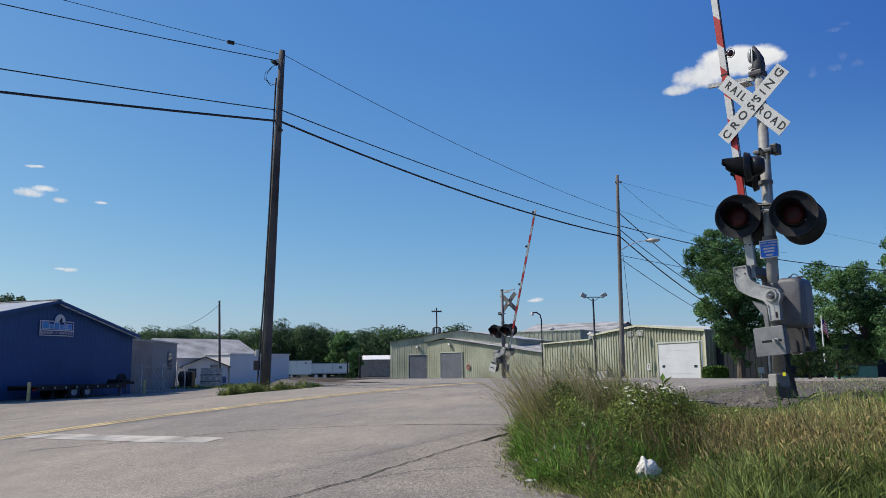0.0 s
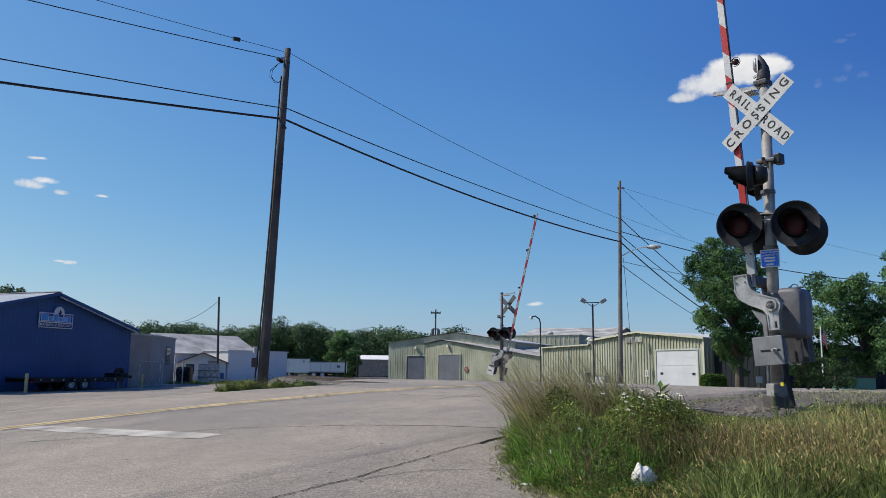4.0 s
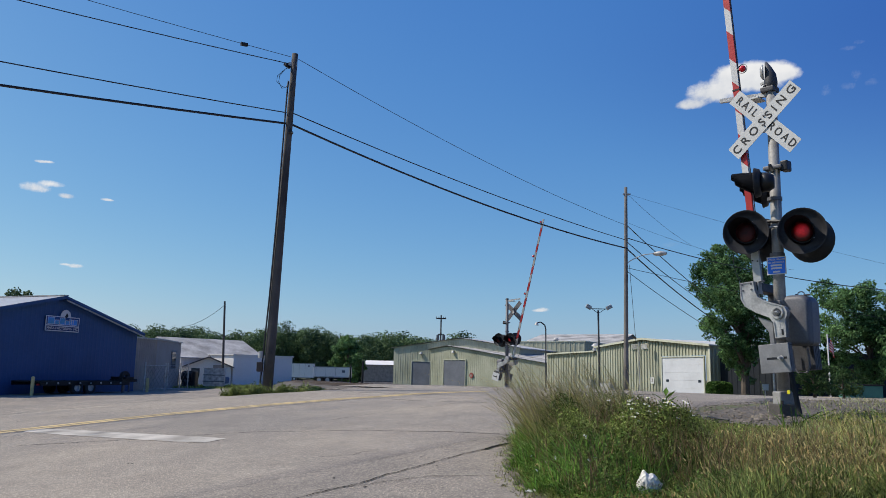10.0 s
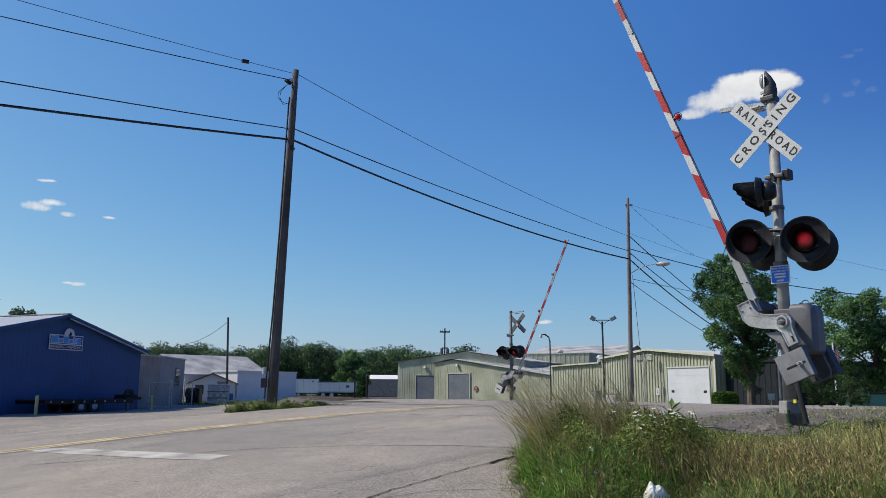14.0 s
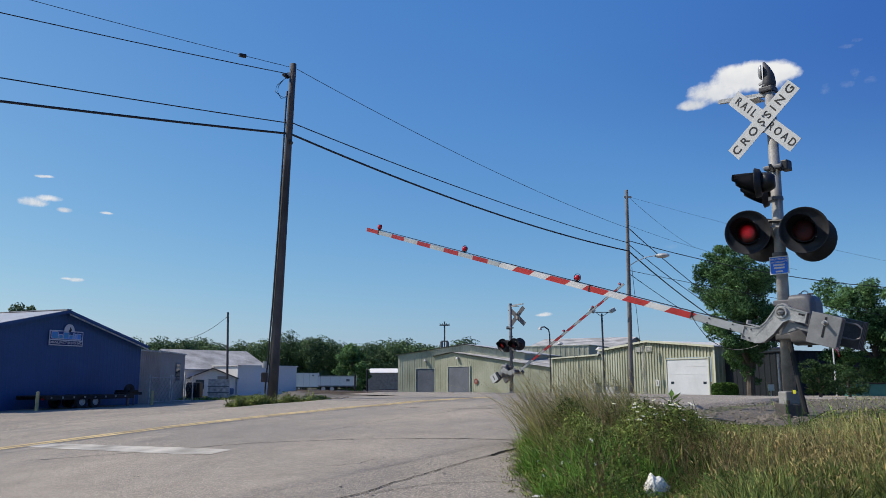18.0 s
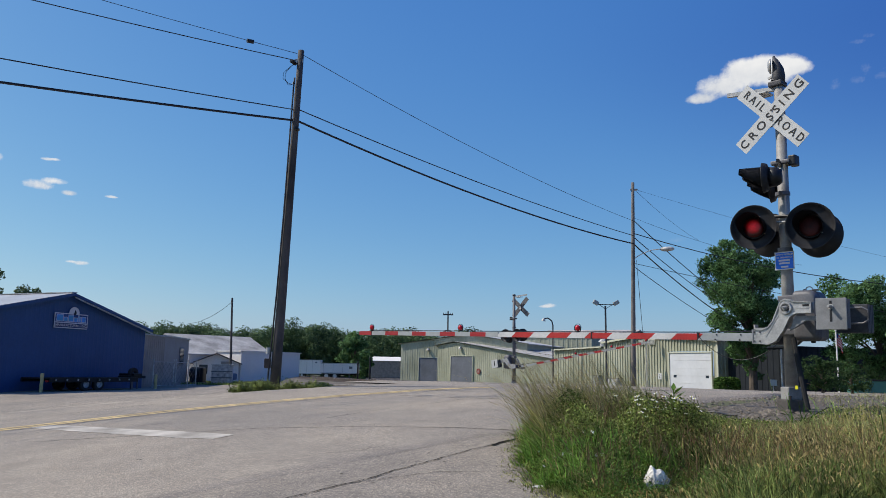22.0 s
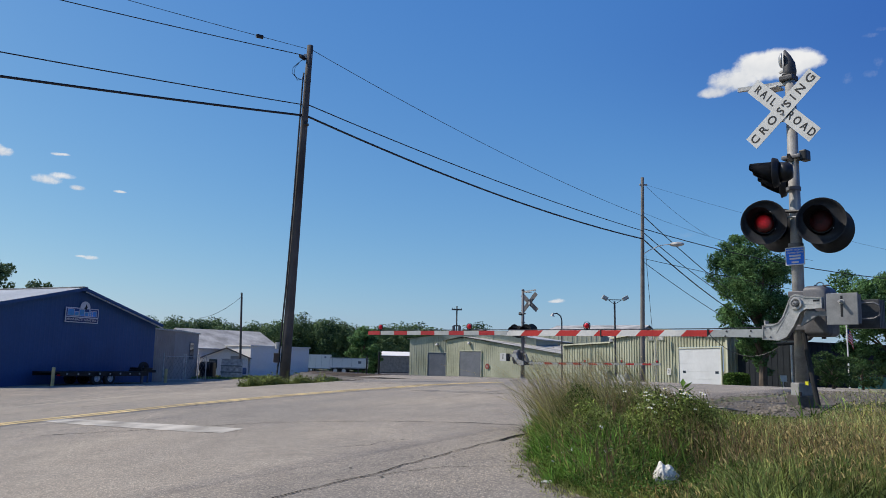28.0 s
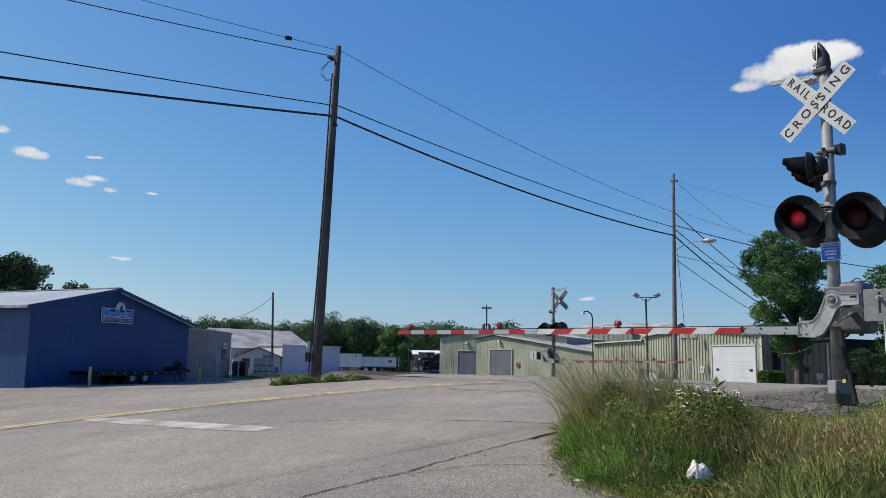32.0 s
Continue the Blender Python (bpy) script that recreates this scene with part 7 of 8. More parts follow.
def flatbed():
    """Black gooseneck flatbed trailer parked along the blue wall."""
    A, B = Vector((-22.54, 42.5)), Vector((-19.58, 49.9))
    d = (B - A).normalized()
    ln = (B - A).length
    nrm = Vector((-d.y, d.x))
    m = Matrix(((d.x, nrm.x, 0, A.x), (d.y, nrm.y, 0, A.y), (0, 0, 1, -0.02), (0, 0, 0, 1)))
    ob = thing("flatbed_trailer", m, "long black flatbed trailer parked along the blue wall", "trailer")
    part("deck", box(0.2, ln * 0.82, -1.1, 1.1, 0.66, 0.74, 0.01), "loco_black", ob)
    for y in (-1.05, 1.05):
        part("side_rail", box(0.2, ln * 0.82, y - 0.05, y + 0.05, 0.5, 0.68), "loco_black", ob)
    for i in range(8):
        part("stake_pocket", box(0.5 + i * 0.75, 0.56 + i * 0.75, -1.16, -1.08, 0.58, 0.68), "galv", ob)
    part("neck", box(ln * 0.82, ln * 0.98, -0.5, 0.5, 0.68, 0.84, 0.03), "loco_black", ob)
    part("tool_box", box(ln * 0.84, ln * 0.93, -0.6, 0.6, 0.84, 0.98, 0.04), "loco_black", ob)
    part("spare_wheel", lathe([(0.15, -0.1), (0.34, -0.1), (0.36, 0), (0.34, 0.1), (0.15, 0.1)], 18, m=Matrix.Translation((ln * 0.87, -0.3, 0.98))), "rubber", ob)
    part("jack", cyl(0.05, 0.05, (ln * 0.96, 0, 0.02), (ln * 0.96, 0, 0.9), 8), "case", ob)
    part("landing_leg", box(ln * 0.78, ln * 0.8, -0.9, -0.8, 0.02, 0.6), "case", ob)
    for x in (ln * 0.33, ln * 0.33 + 0.95):
        for y in (-0.98, 0.98):
            # far-side rims are coloured black in place of the shade under the deck
            wheel(ob, Matrix.Translation((x, y, 0.38)), 0.38, 0.24, rim="galv" if y < 0 else "loco_black")
    part("tail_light", box(0.16, 0.2, -1.0, -0.8, 0.5, 0.6), "bulb_red", ob, "red tail light")


flatbed()


def bollard(x, y, h, label):
    ob = thing("bollard", Matrix.Translation((x, y, gz(x, y))), label, "bollard", "bollards by the yard")
    part("post", cyl(0.09, 0.09, (0, 0, -0.05), (0, 0, h), 14), "yellow", ob)
    part("cap", lathe([(0.09, 0.0), (0.07, 0.04), (0.0, 0.06)], 14, m=Matrix.Translation((0, 0, h)) @ Matrix.Rotation(radians(90), 4, 'X')), "yellow", ob)


bollard(-21.75, 42.0, 0.95, "pale yellow bollard on the gravel before the blue wall")
bollard(-18.7, 50.0, 0.85, "pale yellow bollard beside the chain-link gate")


def chain_gate():
    a, b = Vector((-20.0, 52.2)), Vector((-18.9, 57.5))
    fr, ln = wall_frame(a, b)
    ob = thing("chain_link_gate", fr @ pose(0, -0.3, 0.0), "galvanised chain-link gate with diagonal bracing", "gate")
    for x in (0, ln * 0.45, ln * 0.5, ln * 0.8, ln):
        part("post", cyl(0.045, 0.045, (x, 0, -0.1), (x, 0, 1.9), 8), "galv", ob)
    for z in (0.15, 1.7):
        part("rail", tube([(0, 0, z), (ln, 0, z)], 0.025, 6), "galv", ob)
    bm = bmesh.new()
    n = 12
    for i in range(-4, n + 1):
        x0 = ln * i / n
        for sgn in (1, -1):
            p0, p1 = (x0, 0.15), (x0 + 1.55, 1.7)
            if sgn < 0:
                p0, p1 = (x0, 1.7), (x0 + 1.55, 0.15)
            xa, xb = max(0, p0[0]), min(ln, p1[0])
            if xb <= xa:
                continue
            za = p0[1] + (p1[1] - p0[1]) * (xa - p0[0]) / 1.55
            zb = p0[1] + (p1[1] - p0[1]) * (xb - p0[0]) / 1.55
            bar((xa, 0.02, za), (xb, 0.02, zb), 0.011, 0.011, bm)
    part("mesh", bm, "case", ob)


chain_gate()


def yard_things():
    ob = thing("waste_container", Matrix.Translation((-20.4, 65.2, 0.03)) @ Matrix.Rotation(0.2, 4, 'Z'), "grey steel waste container behind the block building", "container")
    part("body", box(0.6, 2.2, -0.8, 0.8, 0, 1.55, 0.04), "galv", ob)
    part("lid", box(0.55, 2.25, -0.85, 0.85, 1.55, 1.62, 0.02), "galv", ob)
    for z in (0.5, 1.0):
        part("rib", box(0.56, 2.24, -0.86, -0.8, z, z + 0.08), "case", ob)
    ob = thing("engine_unit", Matrix.Translation((-21.4, 64.6, 0.03)), "dark machinery covered with black hoses", "machinery")
    part("block", box(0.1, 1.2, -0.5, 0.5, 0, 1.35, 0.15), "loco_black", ob)
    part("drum", cyl(0.35, 0.35, (0.2, -0.55, 0.9), (1.0, -0.55, 0.9), 14), "loco_black", ob)
    part("base", box(0, 1.3, -0.6, 0.6, 0, 0.15), "case", ob)
    ob = thing("parked_car", Matrix.Translation((-18.6, 66.9, 0.06)), "dark blue car end showing beside the white building", "car")
    part("body", box(-1.6, 0.1, -0.4, 1.2, 0.3, 0.85, 0.12), "blue_steel", ob)
    part("cabin", box(-1.4, -0.3, -0.3, 1.1, 0.85, 1.3, 0.15), "glass", ob)
    for x in (-1.25, -0.25):
        wheel(ob, Matrix.Translation((x, -0.38, 0.3)), 0.3, 0.2)


yard_things()


def semi_trailer(x, y, rz, ln, h, label):
    ob = thing("semi_trailer", Matrix.Translation((x, y, gz(x, y))) @ Matrix.Rotation(radians(rz), 4, 'Z'), label, "semi-trailer", "white semi-trailers")
    part("body", box(0, ln, -1.2, 1.2, 0.75, h, 0.03), "white_wall", ob)
    part("side_rail", box(0, ln, -1.23, -1.2, 0.75, 0.88), "galv", ob)
    part("top_rail", box(0, ln, -1.23, -1.2, h - 0.1, h), "galv", ob)
    for i in range(int(ln / 1.2)):
        part("side_rib", box(0.3 + i * 1.2, 0.34 + i * 1.2, -1.22, -1.2, 0.9, h - 0.12), "galv", ob)
    part("placard", box(ln - 1.1, ln - 0.7, -1.215, -1.205, h - 0.7, h - 0.4), "grey_door", ob)
    part("under_frame", box(0.2, ln - 0.2, -0.5, 0.5, 0.6, 0.75), "loco_black", ob)
    part("landing_leg", box(ln * 0.75, ln * 0.78, -0.9, -0.8, 0.0, 0.75), "case", ob)
    part("mud_flap", box(0.1, 0.14, -1.1, -0.5, 0.25, 0.75), "rubber", ob)
    for xx in (0.7, 1.75):
        for yy in (-1.05, 1.05):
            wheel(ob, Matrix.Translation((xx, yy, 0.45)), 0.45, 0.28)
    return ob


semi_trailer(-16.6, 100.0, 3, 4.6, 2.05, "white semi-trailer parked across the track")
semi_trailer(-33.6, 168.0, 0, 5.6, 3.7, "white semi-trailer parked far behind the yard")


def posts():
    for x, y, h in ((-11.6, 96.0, 2.1), (-9.3, 88.0, 2.6)):
        ob = thing("fence_post", Matrix.Translation((x, y, gz(x, y))), "dark timber post beside the track", "post", "posts beside the track")
        part("shaft", cyl(0.12, 0.1, (0, 0, -0.1), (0, 0, h), 8), "loco_black", ob)
        part("cap", cyl(0.13, 0.05, (0, 0, h), (0, 0, h + 0.08), 8), "loco_black", ob)
    ob = thing("sign_post", Matrix.Translation((19.38, 49.0, gz(19.38, 49.0))), "small white sign on a short post", "sign")
    part("post", cyl(0.04, 0.04, (0, 0, 0), (0, 0, 0.7), 8), "galv", ob)
    part("board", box(-0.19, 0.19, -0.06, -0.04, 0.33, 0.71), "sign_white", ob)
    ob = thing("pipe_post", Matrix.Translation((19.32, 47.5, gz(19.32, 47.5))), "slim grey steel post beside the dark building", "post")
    part("shaft", cyl(0.06, 0.06, (0, 0, 0), (0, 0, 2.45), 8), "galv", ob)
    ob = thing("flagpole", Matrix.Translation((18.56, 39.0, gz(18.56, 39.0) - 0.75)), "white flagpole with a striped flag", "flagpole")
    part("pole", cyl(0.045, 0.03, (0, 0, 0), (0, 0, 3.75), 8), "white_wall", ob)
    part("finial", cyl(0.06, 0.02, (0, 0, 3.75), (0, 0, 3.82), 8), "galv", ob)
    bm_r, bm_w = bmesh.new(), bmesh.new()
    for i in range(9):
        z1 = 3.65 - i * 0.065
        bm = bm_r if i % 2 == 0 else bm_w
        prev = None
        for k in range(8):
            x = 0.04 + k * 0.036
            y = 0.05 * math.sin(k * 1.3)
            sink = 0.034 * k * (1 + 0.1 * k)
            cur = [bm.verts.new((x, y, z1 - sink)), bm.verts.new((x, y, z1 - 0.065 - sink))]
            if prev:
                bm.faces.new((prev[0], cur[0], cur[1], prev[1]))
            prev = cur
    fl = part("flag", bm_r, "flag_red", ob, "red and white striped flag")
    part("pale_stripes", bm_w, "sign_white", fl)
    part("canton", box(0.04, 0.11, -0.012, -0.006, 3.4, 3.62), "flag_blue", fl)
    ob = thing("roof_vent", Matrix.Translation((14.2, 104.5, 5.68)), "round galvanised roof ventilator", "roof vent", "roof vents")
    part("drum", cyl(0.3, 0.3, (0, 0, 0), (0, 0, 0.6), 16), "galv", ob)
    part("cowl", cyl(0.45, 0.2, (0, 0, 0.6), (0, 0, 0.85), 16), "galv", ob)
    copy_thing(ob, Matrix.Translation((13.2, 71.0, 3.64)))


posts()


def trunk_box():
    ob = thing("green_dumpster", Matrix.Translation((21.3, 41.5, gz(21.3, 41.5) - 0.2)), "dull green steel bin under the trees", "bin")
    part("body", box(-0.9, 0.9, -0.5, 0.5, 0.05, 0.85, 0.04), mat("bin_green", (0.05, 0.17, 0.145), 0.6), ob)
    part("lid", box(-0.95, 0.95, -0.55, 0.55, 0.85, 0.92, 0.02), "rubber", ob)


trunk_box()


# ---- the train that comes round the bend ----
def locomotive():
    """Black hood-type locomotive; +x is the way it runs, origin at rail level in its middle."""
    ob = thing("locomotive", I4, "black diesel locomotive with its headlight lit", "locomotive")
    part("frame", box(-8.6, 8.6, -1.5, 1.5, 1.0, 1.5, 0.05), "loco_black", ob)
    part("long_hood", box(-8.2, 3.4, -0.95, 0.95, 1.5, 4.2, 0.15), "loco_black", ob)
    part("cab", box(3.4, 6.4, -1.5, 1.5, 1.5, 4.55, 0.15), "loco_black", ob)
    part("short_hood", box(6.4, 8.2, -0.95, 0.95, 1.5, 3.3, 0.15), "loco_black", ob)
    part("cab_roof", box(3.2, 6.7, -1.55, 1.55, 4.5, 4.66, 0.05), "loco_black", ob)
    for y0, y1 in ((-1.3, -0.2), (0.2, 1.3)):
        part("windscreen", box(6.4, 6.44, y0, y1, 3.4, 4.2, 0.0), "glass", ob, "cab windscreen")
    for y in (-1.52, 1.52):
        for x0, x1 in ((3.8, 4.7), (4.9, 5.9)):
            part("cab_window", box(x0, x1, min(y, y * 0.985), max(y, y * 0.985), 3.3, 4.1), "glass", ob)
    part("headlight", cyl(0.13, 0.13, (8.2, 0, 2.95), (8.28, 0, 2.95), 14), glow("headlight_glow", (1.0, 0.96, 0.85), 0.8), ob, "lit white headlight")
    part("pilot", prism([(8.6, 0.15), (9.1, 0.15), (8.7, 1.1), (8.6, 1.1)], -1.35, 1.35), "loco_black", ob)
    part("coupler", box(8.7, 9.4, -0.15, 0.15, 0.75, 1.05, 0.03), "rust", ob)
    part("fuel_tank", box(-2.2, 2.2, -1.3, 1.3, 0.35, 1.0, 0.1), "loco_black", ob)
    part("exhaust_stack", box(-1.0, 0.2, -0.3, 0.3, 4.2, 4.5, 0.03), "loco_black", ob)
    part("number_band", box(6.42, 6.46, -0.5, 0.5, 4.28, 4.45), "sign_white", ob)
    for y in (-1.42, 1.42):
        part("handrail", tube([(-8.4, y, 2.5), (3.3, y, 2.5)], 0.03, 5), "galv", ob)
        part("handrail", tube([(6.5, y, 2.6), (8.5, y, 2.6), (8.55, y, 1.4)], 0.03, 5), "galv", ob)
        for x in (-8.3, -5.5, -2.7, 0.1, 2.9, 7.4):
            part("stanchion", tube([(x, y, 1.5), (x, y, 2.5)], 0.025, 5), "galv", ob)
    for c in (-5.6, 5.6):
        part("truck_frame", box(c - 2.0, c + 2.0, -1.15, 1.15, 0.4, 0.85, 0.05), "loco_black", ob)
        for x in (c - 1.35, c + 1.35):
            for y in (-0.8, 0.8):
                part("loco_wheel", lathe([(0.0, -0.07), (0.5, -0.07), (0.53, 0.0), (0.5, 0.07), (0.0, 0.07)], 20, m=Matrix.Translation((x, y, 0.51))), "rust", ob)
    return ob


train = locomotive()


# ---- clouds far away over the horizon ----
def cloud_material(name, dense, fine, ragged, soft):
    """Bright vapour: its thickness comes from the lobes of the cloud, frayed by noise at two scales."""
    m = bpy.data.materials.new(name)
    m.use_nodes = True
    nt = m.node_tree
    n, k = nt.nodes, nt.links
    for one in list(n):
        n.remove(one)
    out = n.new("ShaderNodeOutputMaterial")
    co = n.new("ShaderNodeTexCoord")
    thick = n.new("ShaderNodeAttribute")
    thick.attribute_name = "thickness"
    height = n.new("ShaderNodeAttribute")
    height.attribute_name = "rise"

    def calc(op, a, b):
        x = n.new("ShaderNodeMath")
        x.operation = op
        for sock, v in ((x.inputs[0], a), (x.inputs[1], b)):
            if isinstance(v, float):
                sock.default_value = v
            else:
                k.new(v, sock)
        return x.outputs[0]

    def fray(scale, detail):
        x = n.new("ShaderNodeTexNoise")
        x.inputs["Scale"].default_value, x.inputs["Detail"].default_value, x.inputs["Roughness"].default_value = scale, detail, 0.55
        k.new(co.outputs["Object"], x.inputs["Vector"])
        return x.outputs["Fac"]

    billow = fray(fine, 4)
    shred = fray(fine * 4.5, 3)
    rough = calc('ADD', calc('MULTIPLY', calc('SUBTRACT', billow, 0.5), ragged), calc('MULTIPLY', calc('SUBTRACT', shred, 0.5), ragged * 0.35))
    dens = calc('ADD', thick.outputs["Fac"], rough)
    al = n.new("ShaderNodeMapRange")
    al.interpolation_type = 'SMOOTHSTEP'
    al.inputs[1].default_value, al.inputs[2].default_value = 0.06, soft
    al.inputs[4].default_value = dense
    k.new(dens, al.inputs[0])
    # sunlit white top and shaded grey underside are mixed straight into the glow colour
    shade = n.new("ShaderNodeMix")
    shade.data_type = 'RGBA'
    shade.inputs[6].default_value = (0.6, 0.65, 0.73, 1)
    shade.inputs[7].default_value = (0.97, 0.97, 0.97, 1)
    k.new(calc('ADD', calc('MULTIPLY', height.outputs["Fac"], 1.0), calc('SUBTRACT', calc('MULTIPLY', billow, 1.1), 0.35)), shade.inputs[0])
    em = n.new("ShaderNodeEmission")
    em.inputs[1].default_value = 0.88
    k.new(shade.outputs[2], em.inputs[0])
    tr = n.new("ShaderNodeBsdfTransparent")
    mx = n.new("ShaderNodeMixShader")
    k.new(al.outputs[0], mx.inputs[0])
    k.new(tr.outputs[0], mx.inputs[1])
    k.new(em.outputs[0], mx.inputs[2])
    k.new(mx.outputs[0], out.inputs[0])
    return m


M["cloud"] = cloud_material("cloud", 1.0, 0.011, 1.3, 0.95)
M["small_cloud"] = cloud_material("small_cloud", 0.9, 0.024, 1.2, 1.2)
M["wisp"] = cloud_material("wisp", 0.09, 0.022, 3.0, 1.7)
clouds = []


def cloud(x, z, lobes, label, drift, material="small_cloud"):
    """A far cloud that faces the road, made of lobes: middle and half axes in metres, flat underneath."""
    y = 3500
    x0, x1 = min(a - 1.25 * c for a, b, c, d in lobes), max(a + 1.25 * c for a, b, c, d in lobes)
    z0, z1 = min(b - 1.25 * d for a, b, c, d in lobes), max(b + 1.25 * d for a, b, c, d in lobes)
    nx, nz = 64, 32
    verts, faces, dens, rise = [], [], [], []
    for j in range(nz + 1):
        for i in range(nx + 1):
            px, pz = x0 + (x1 - x0) * i / nx, z0 + (z1 - z0) * j / nz
            d = 0.0
            for a, b, c, e in lobes:
                q = (px - a) / c, (pz - b) / (e if pz > b else e * 0.8)
                d = max(d, 1.0 - q[0] ** 2 - q[1] ** 2) + 0.35 * min(d, max(0.0, 1.0 - q[0] ** 2 - q[1] ** 2))
            edge = min(i, nx - i, j * 2, (nz - j) * 2) < 2
            verts.append((px, 0.0, pz))
            dens.append(-2.0 if edge else (min(d, 1.4) if d > 0 else -0.35))
            rise.append(j / nz)
    for j in range(nz):
        for i in range(nx):
            a = j * (nx + 1) + i
            faces.append((a, a + 1, a + nx + 2, a + nx + 1))
    ob = raw("cloud", verts, faces, material)
    for key, vals in (("thickness", dens), ("rise", rise)):
        at_ = ob.data.attributes.new(key, 'FLOAT', 'POINT')
        at_.data.foreach_set("value", vals)
    tagged(ob, label, "cloud", "clouds")
    ob.visible_shadow = False
    ob.matrix_basis = Matrix.Translation((x, y, z)) @ Matrix.Rotation(-math.atan2(x, y), 4, 'Z')
    clouds.append((ob, drift))


cloud(1335, 1357, [(20, 20, 150, 92), (150, 40, 112, 66), (-120, -30, 130, 75), (-212, -78, 85, 34), (70, 58, 100, 54), (-40, 45, 95, 62), (205, 22, 72, 48), (110, 0, 120, 70)], "large white cloud with a ragged edge in the blue sky", 35, "cloud")
cloud(-1855, 800, [(-45, 0, 76, 30), (12, 24, 66, 20), (84, -24, 42, 17)], "small white cloud low in the blue sky", -55)
cloud(-1572, 754, [(0, 0, 30, 9), (14, -2, 22, 7)], "tiny white cloud low in the blue sky", -40)
cloud(-1880, 926, [(0, 0, 36, 10), (28, 2, 30, 9)], "thin flat cloud in the blue sky", -20)
cloud(-1693, 448, [(10, 0, 40, 13), (-30, 4, 30, 8)], "thin white cloud low over the roofs", -25)
cloud(-2182, 945, [(-35, 4, 52, 36), (30, -6, 62, 30), (0, 10, 50, 30)], "small white cloud low in the blue sky", -12)
cloud(-2330, 1062, [(0, 0, 40, 26)], "thin flat cloud in the blue sky", -12)
cloud(417, 292, [(0, 0, 34, 13), (-22, -4, 30, 9)], "small white cloud above the sheds", 0)
cloud(987, 596, [(0, 0, 46, 16)], "faint thin cloud behind the wires", 0, "wisp")
cloud(1870, 1385, [(0, 20, 26, 34), (-42, -26, 42, 22), (60, -22, 34, 22)], "faint wisp of cloud in the blue sky", 12, "wisp")
cloud(1727, 1330, [(0, 0, 26, 34)], "faint wisp of cloud in the blue sky", 12, "wisp")
cloud(1865, 1552, [(-20, -8, 40, 16), (22, 12, 30, 14)], "faint wisp of cloud in the blue sky", 12, "wisp")


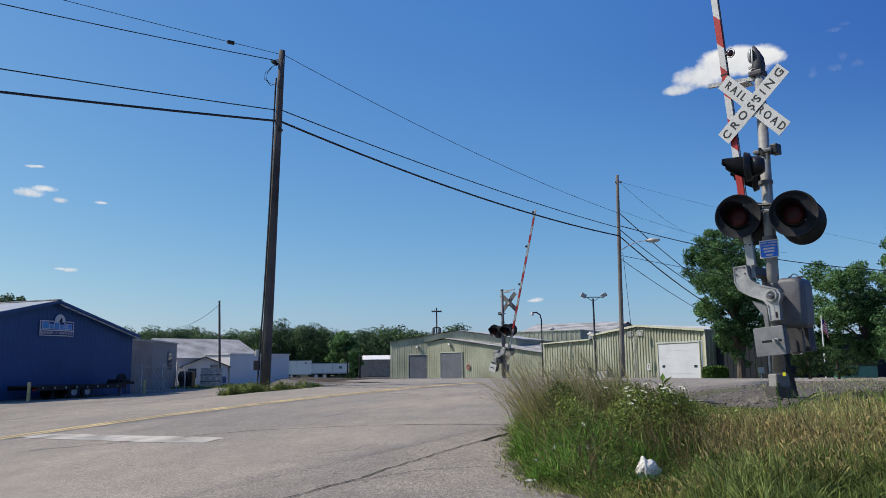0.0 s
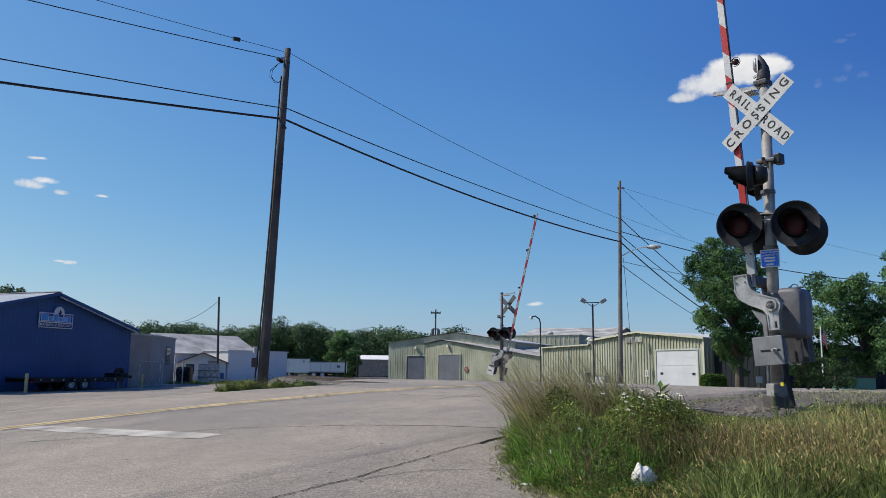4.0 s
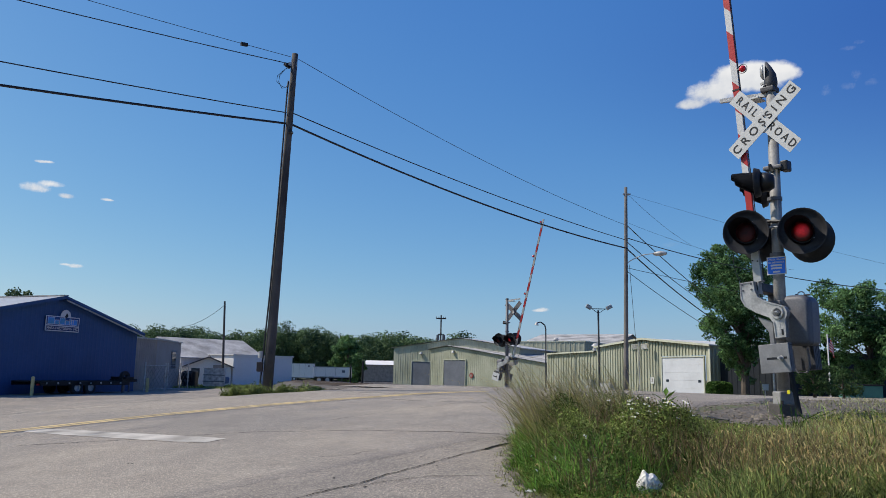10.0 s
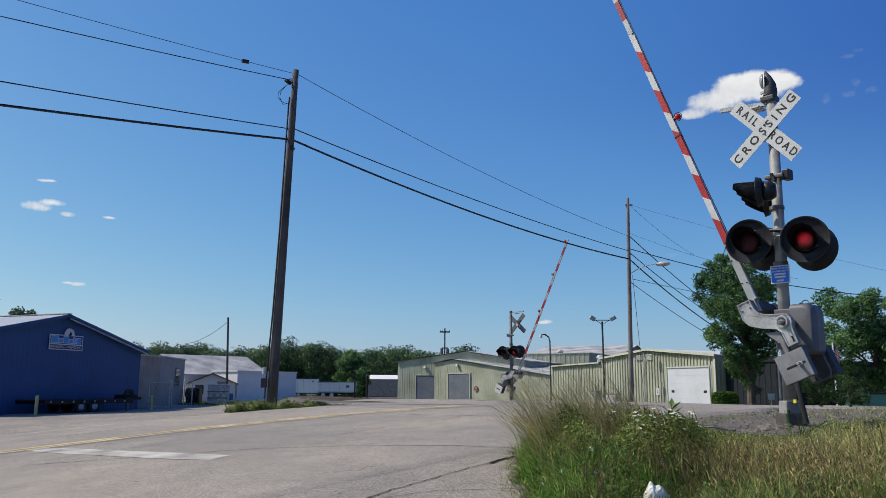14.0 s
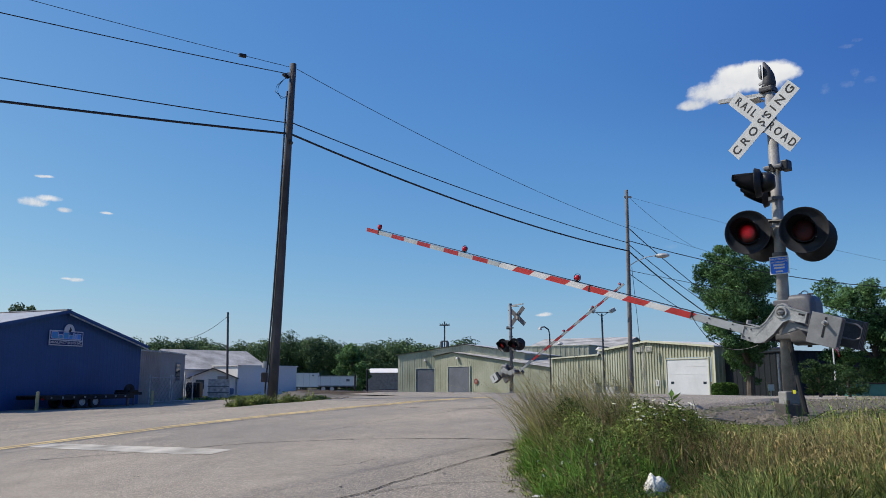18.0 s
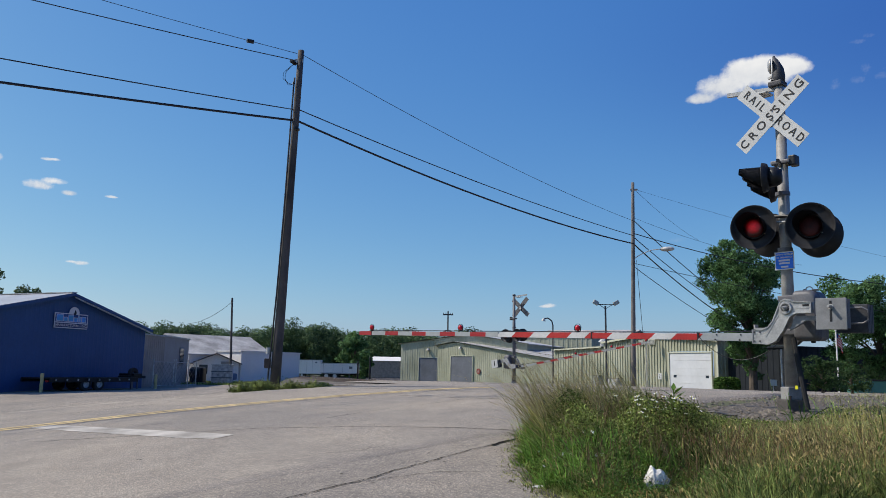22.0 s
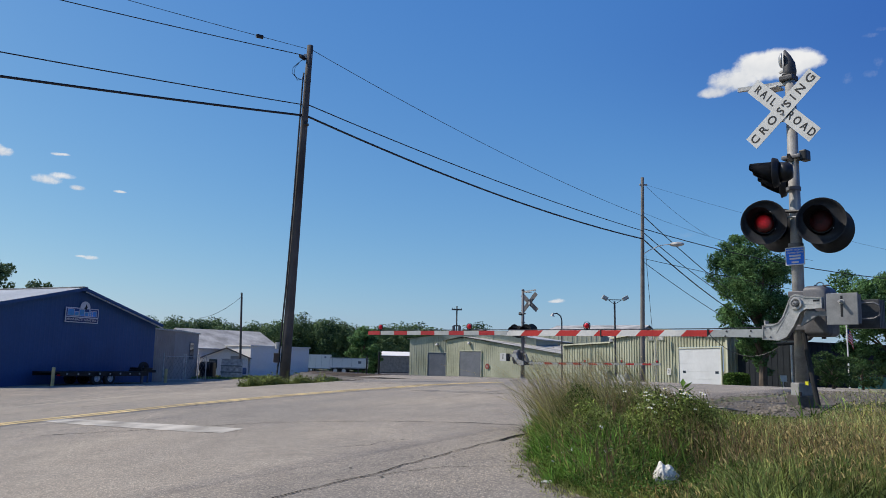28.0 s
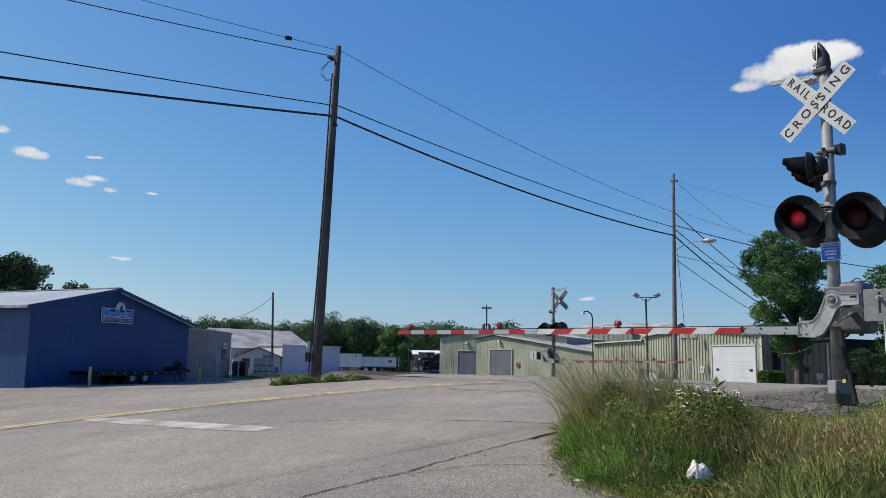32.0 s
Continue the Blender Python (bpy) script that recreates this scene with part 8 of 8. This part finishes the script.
# ---- what moves: gates, flashing lamps, the train ----
def motions():
    near_rows = [(0, 85.5), (12.7, 85.5), (12.9, 85.0), (13.1, 83.2), (13.5, 77.6), (14.0, 68.0), (14.5, 59.8), (15.5, 45.5), (16.5, 32.2), (17.0, 26.1), (17.5, 21.3), (18.0, 16.6), (18.5, 12.0), (19.0, 9.8), (19.5, 8.9), (20.0, 7.4), (20.5, 5.3), (21.0, 3.3), (21.5, 2.2), (22.0, 1.2), (22.5, 0.8), (23.0, 0.68), (24.0, 0.65), (26.0, 0.6), (32.0, 0.45)]
    far_rows = [(0, 75), (12.9, 74.6), (13.5, 69.2), (14.0, 64.2), (14.5, 59.7), (15.5, 51.5), (16.5, 43.2), (17.0, 39.7), (17.5, 36.2), (18.0, 33.0), (18.5, 29.6), (19.0, 26.4), (19.5, 23.2), (20.0, 20.4), (20.5, 17.4), (21.0, 14.6), (21.5, 11.7), (22.0, 9.0), (22.5, 6.2), (23.0, 3.2), (23.5, 1.0), (24.0, 0), (32.0, 0)]
    for ob, rows in ((near_signal, near_rows), (far_signal, far_rows)):
        arm = [c for c in ob.children if c.name.startswith("gate_arm")][0]
        out = Matrix.Translation(PIVOT) @ Matrix.Rotation(radians(1.1 if ob is near_signal else 0.0), 4, 'Z')
        walk(arm, [(t, out @ Matrix.Rotation(radians(-a), 4, 'Y')) for t, a in rows])
        # the boom lights turn their bright side to the road when the warning starts
        for light in [c for c in arm.children if c.name.startswith("boom_light")]:
            base = light.matrix_basis.copy()
            turn = 1 if ob is near_signal else 0
            walk(light, [(t, base @ Matrix.Rotation(radians(a + (0 if turn else 180)), 4, 'Z')) for t, a in ((0.0, 0), (9.25, 0), (9.3, 60), (9.35, 120), (9.4, 180), (32.0, 180))])
    # lamps flash in turn: bright face forward (180 degrees) or back (0)
    def flash(side):
        spans = [(13.15 + 1.44 * k, 13.15 + 1.44 * k + 0.72) for k in range(-2, 14)]
        other = [(9.3, 10.27)] + [(b, a) for (_, b), (a, _) in zip(spans, spans[1:])]
        rows, turn = [(0.0, 0.0)], 0.0
        for a, b in (spans if side == "left" else other):
            for t0 in (a, b):
                if t0 > 31.9:
                    continue
                for i in range(4):
                    rows.append((t0 - 0.12 + i / 30.0, turn + 60.0 * i))
                turn += 180.0
        rows.append((32.0, turn))
        return [(t, pose(0, 0.05, 0) @ Matrix.Rotation(radians(a), 4, 'Z')) for t, a in rows]

    for ob, kind in ((near_signal, "front_lamp"), (far_signal, "rear_lamp")):
        for lamp in [c for c in ob.children if c.name.startswith(kind)]:
            x = (ob.matrix_basis @ lamp.matrix_basis).translation.x
            lens = [c for c in lamp.children if c.name.startswith("lens") and not c.name.startswith("lens_rim")][0]
            walk(lens, flash("left" if x < ob.matrix_basis.translation.x else "right"))
    # the locomotive rolls in from behind the sheds at a steady pace
    end = track_len[int(9 / (len(TRACK) - 1) * 900)] + 15.5
    rows = []
    for i in range(65):
        t = i * 0.5
        p, h = on_track(end + (32.0 - t) * 6.2)
        z = track_z(p) + 0.04
        rows.append((t, Matrix.Translation((p.x, p.y, z)) @ Matrix.Rotation(math.atan2(-h.y, -h.x), 4, 'Z')))
    walk(train, rows)
    for ob, drift in clouds:
        side = ob.matrix_basis.to_3x3() @ Vector((1, 0, 0))
        m = ob.matrix_basis.copy()
        walk(ob, [(0.0, Matrix.Translation(side * -0.6 * drift) @ m), (32.0, Matrix.Translation(side * 0.4 * drift) @ m)])


motions()
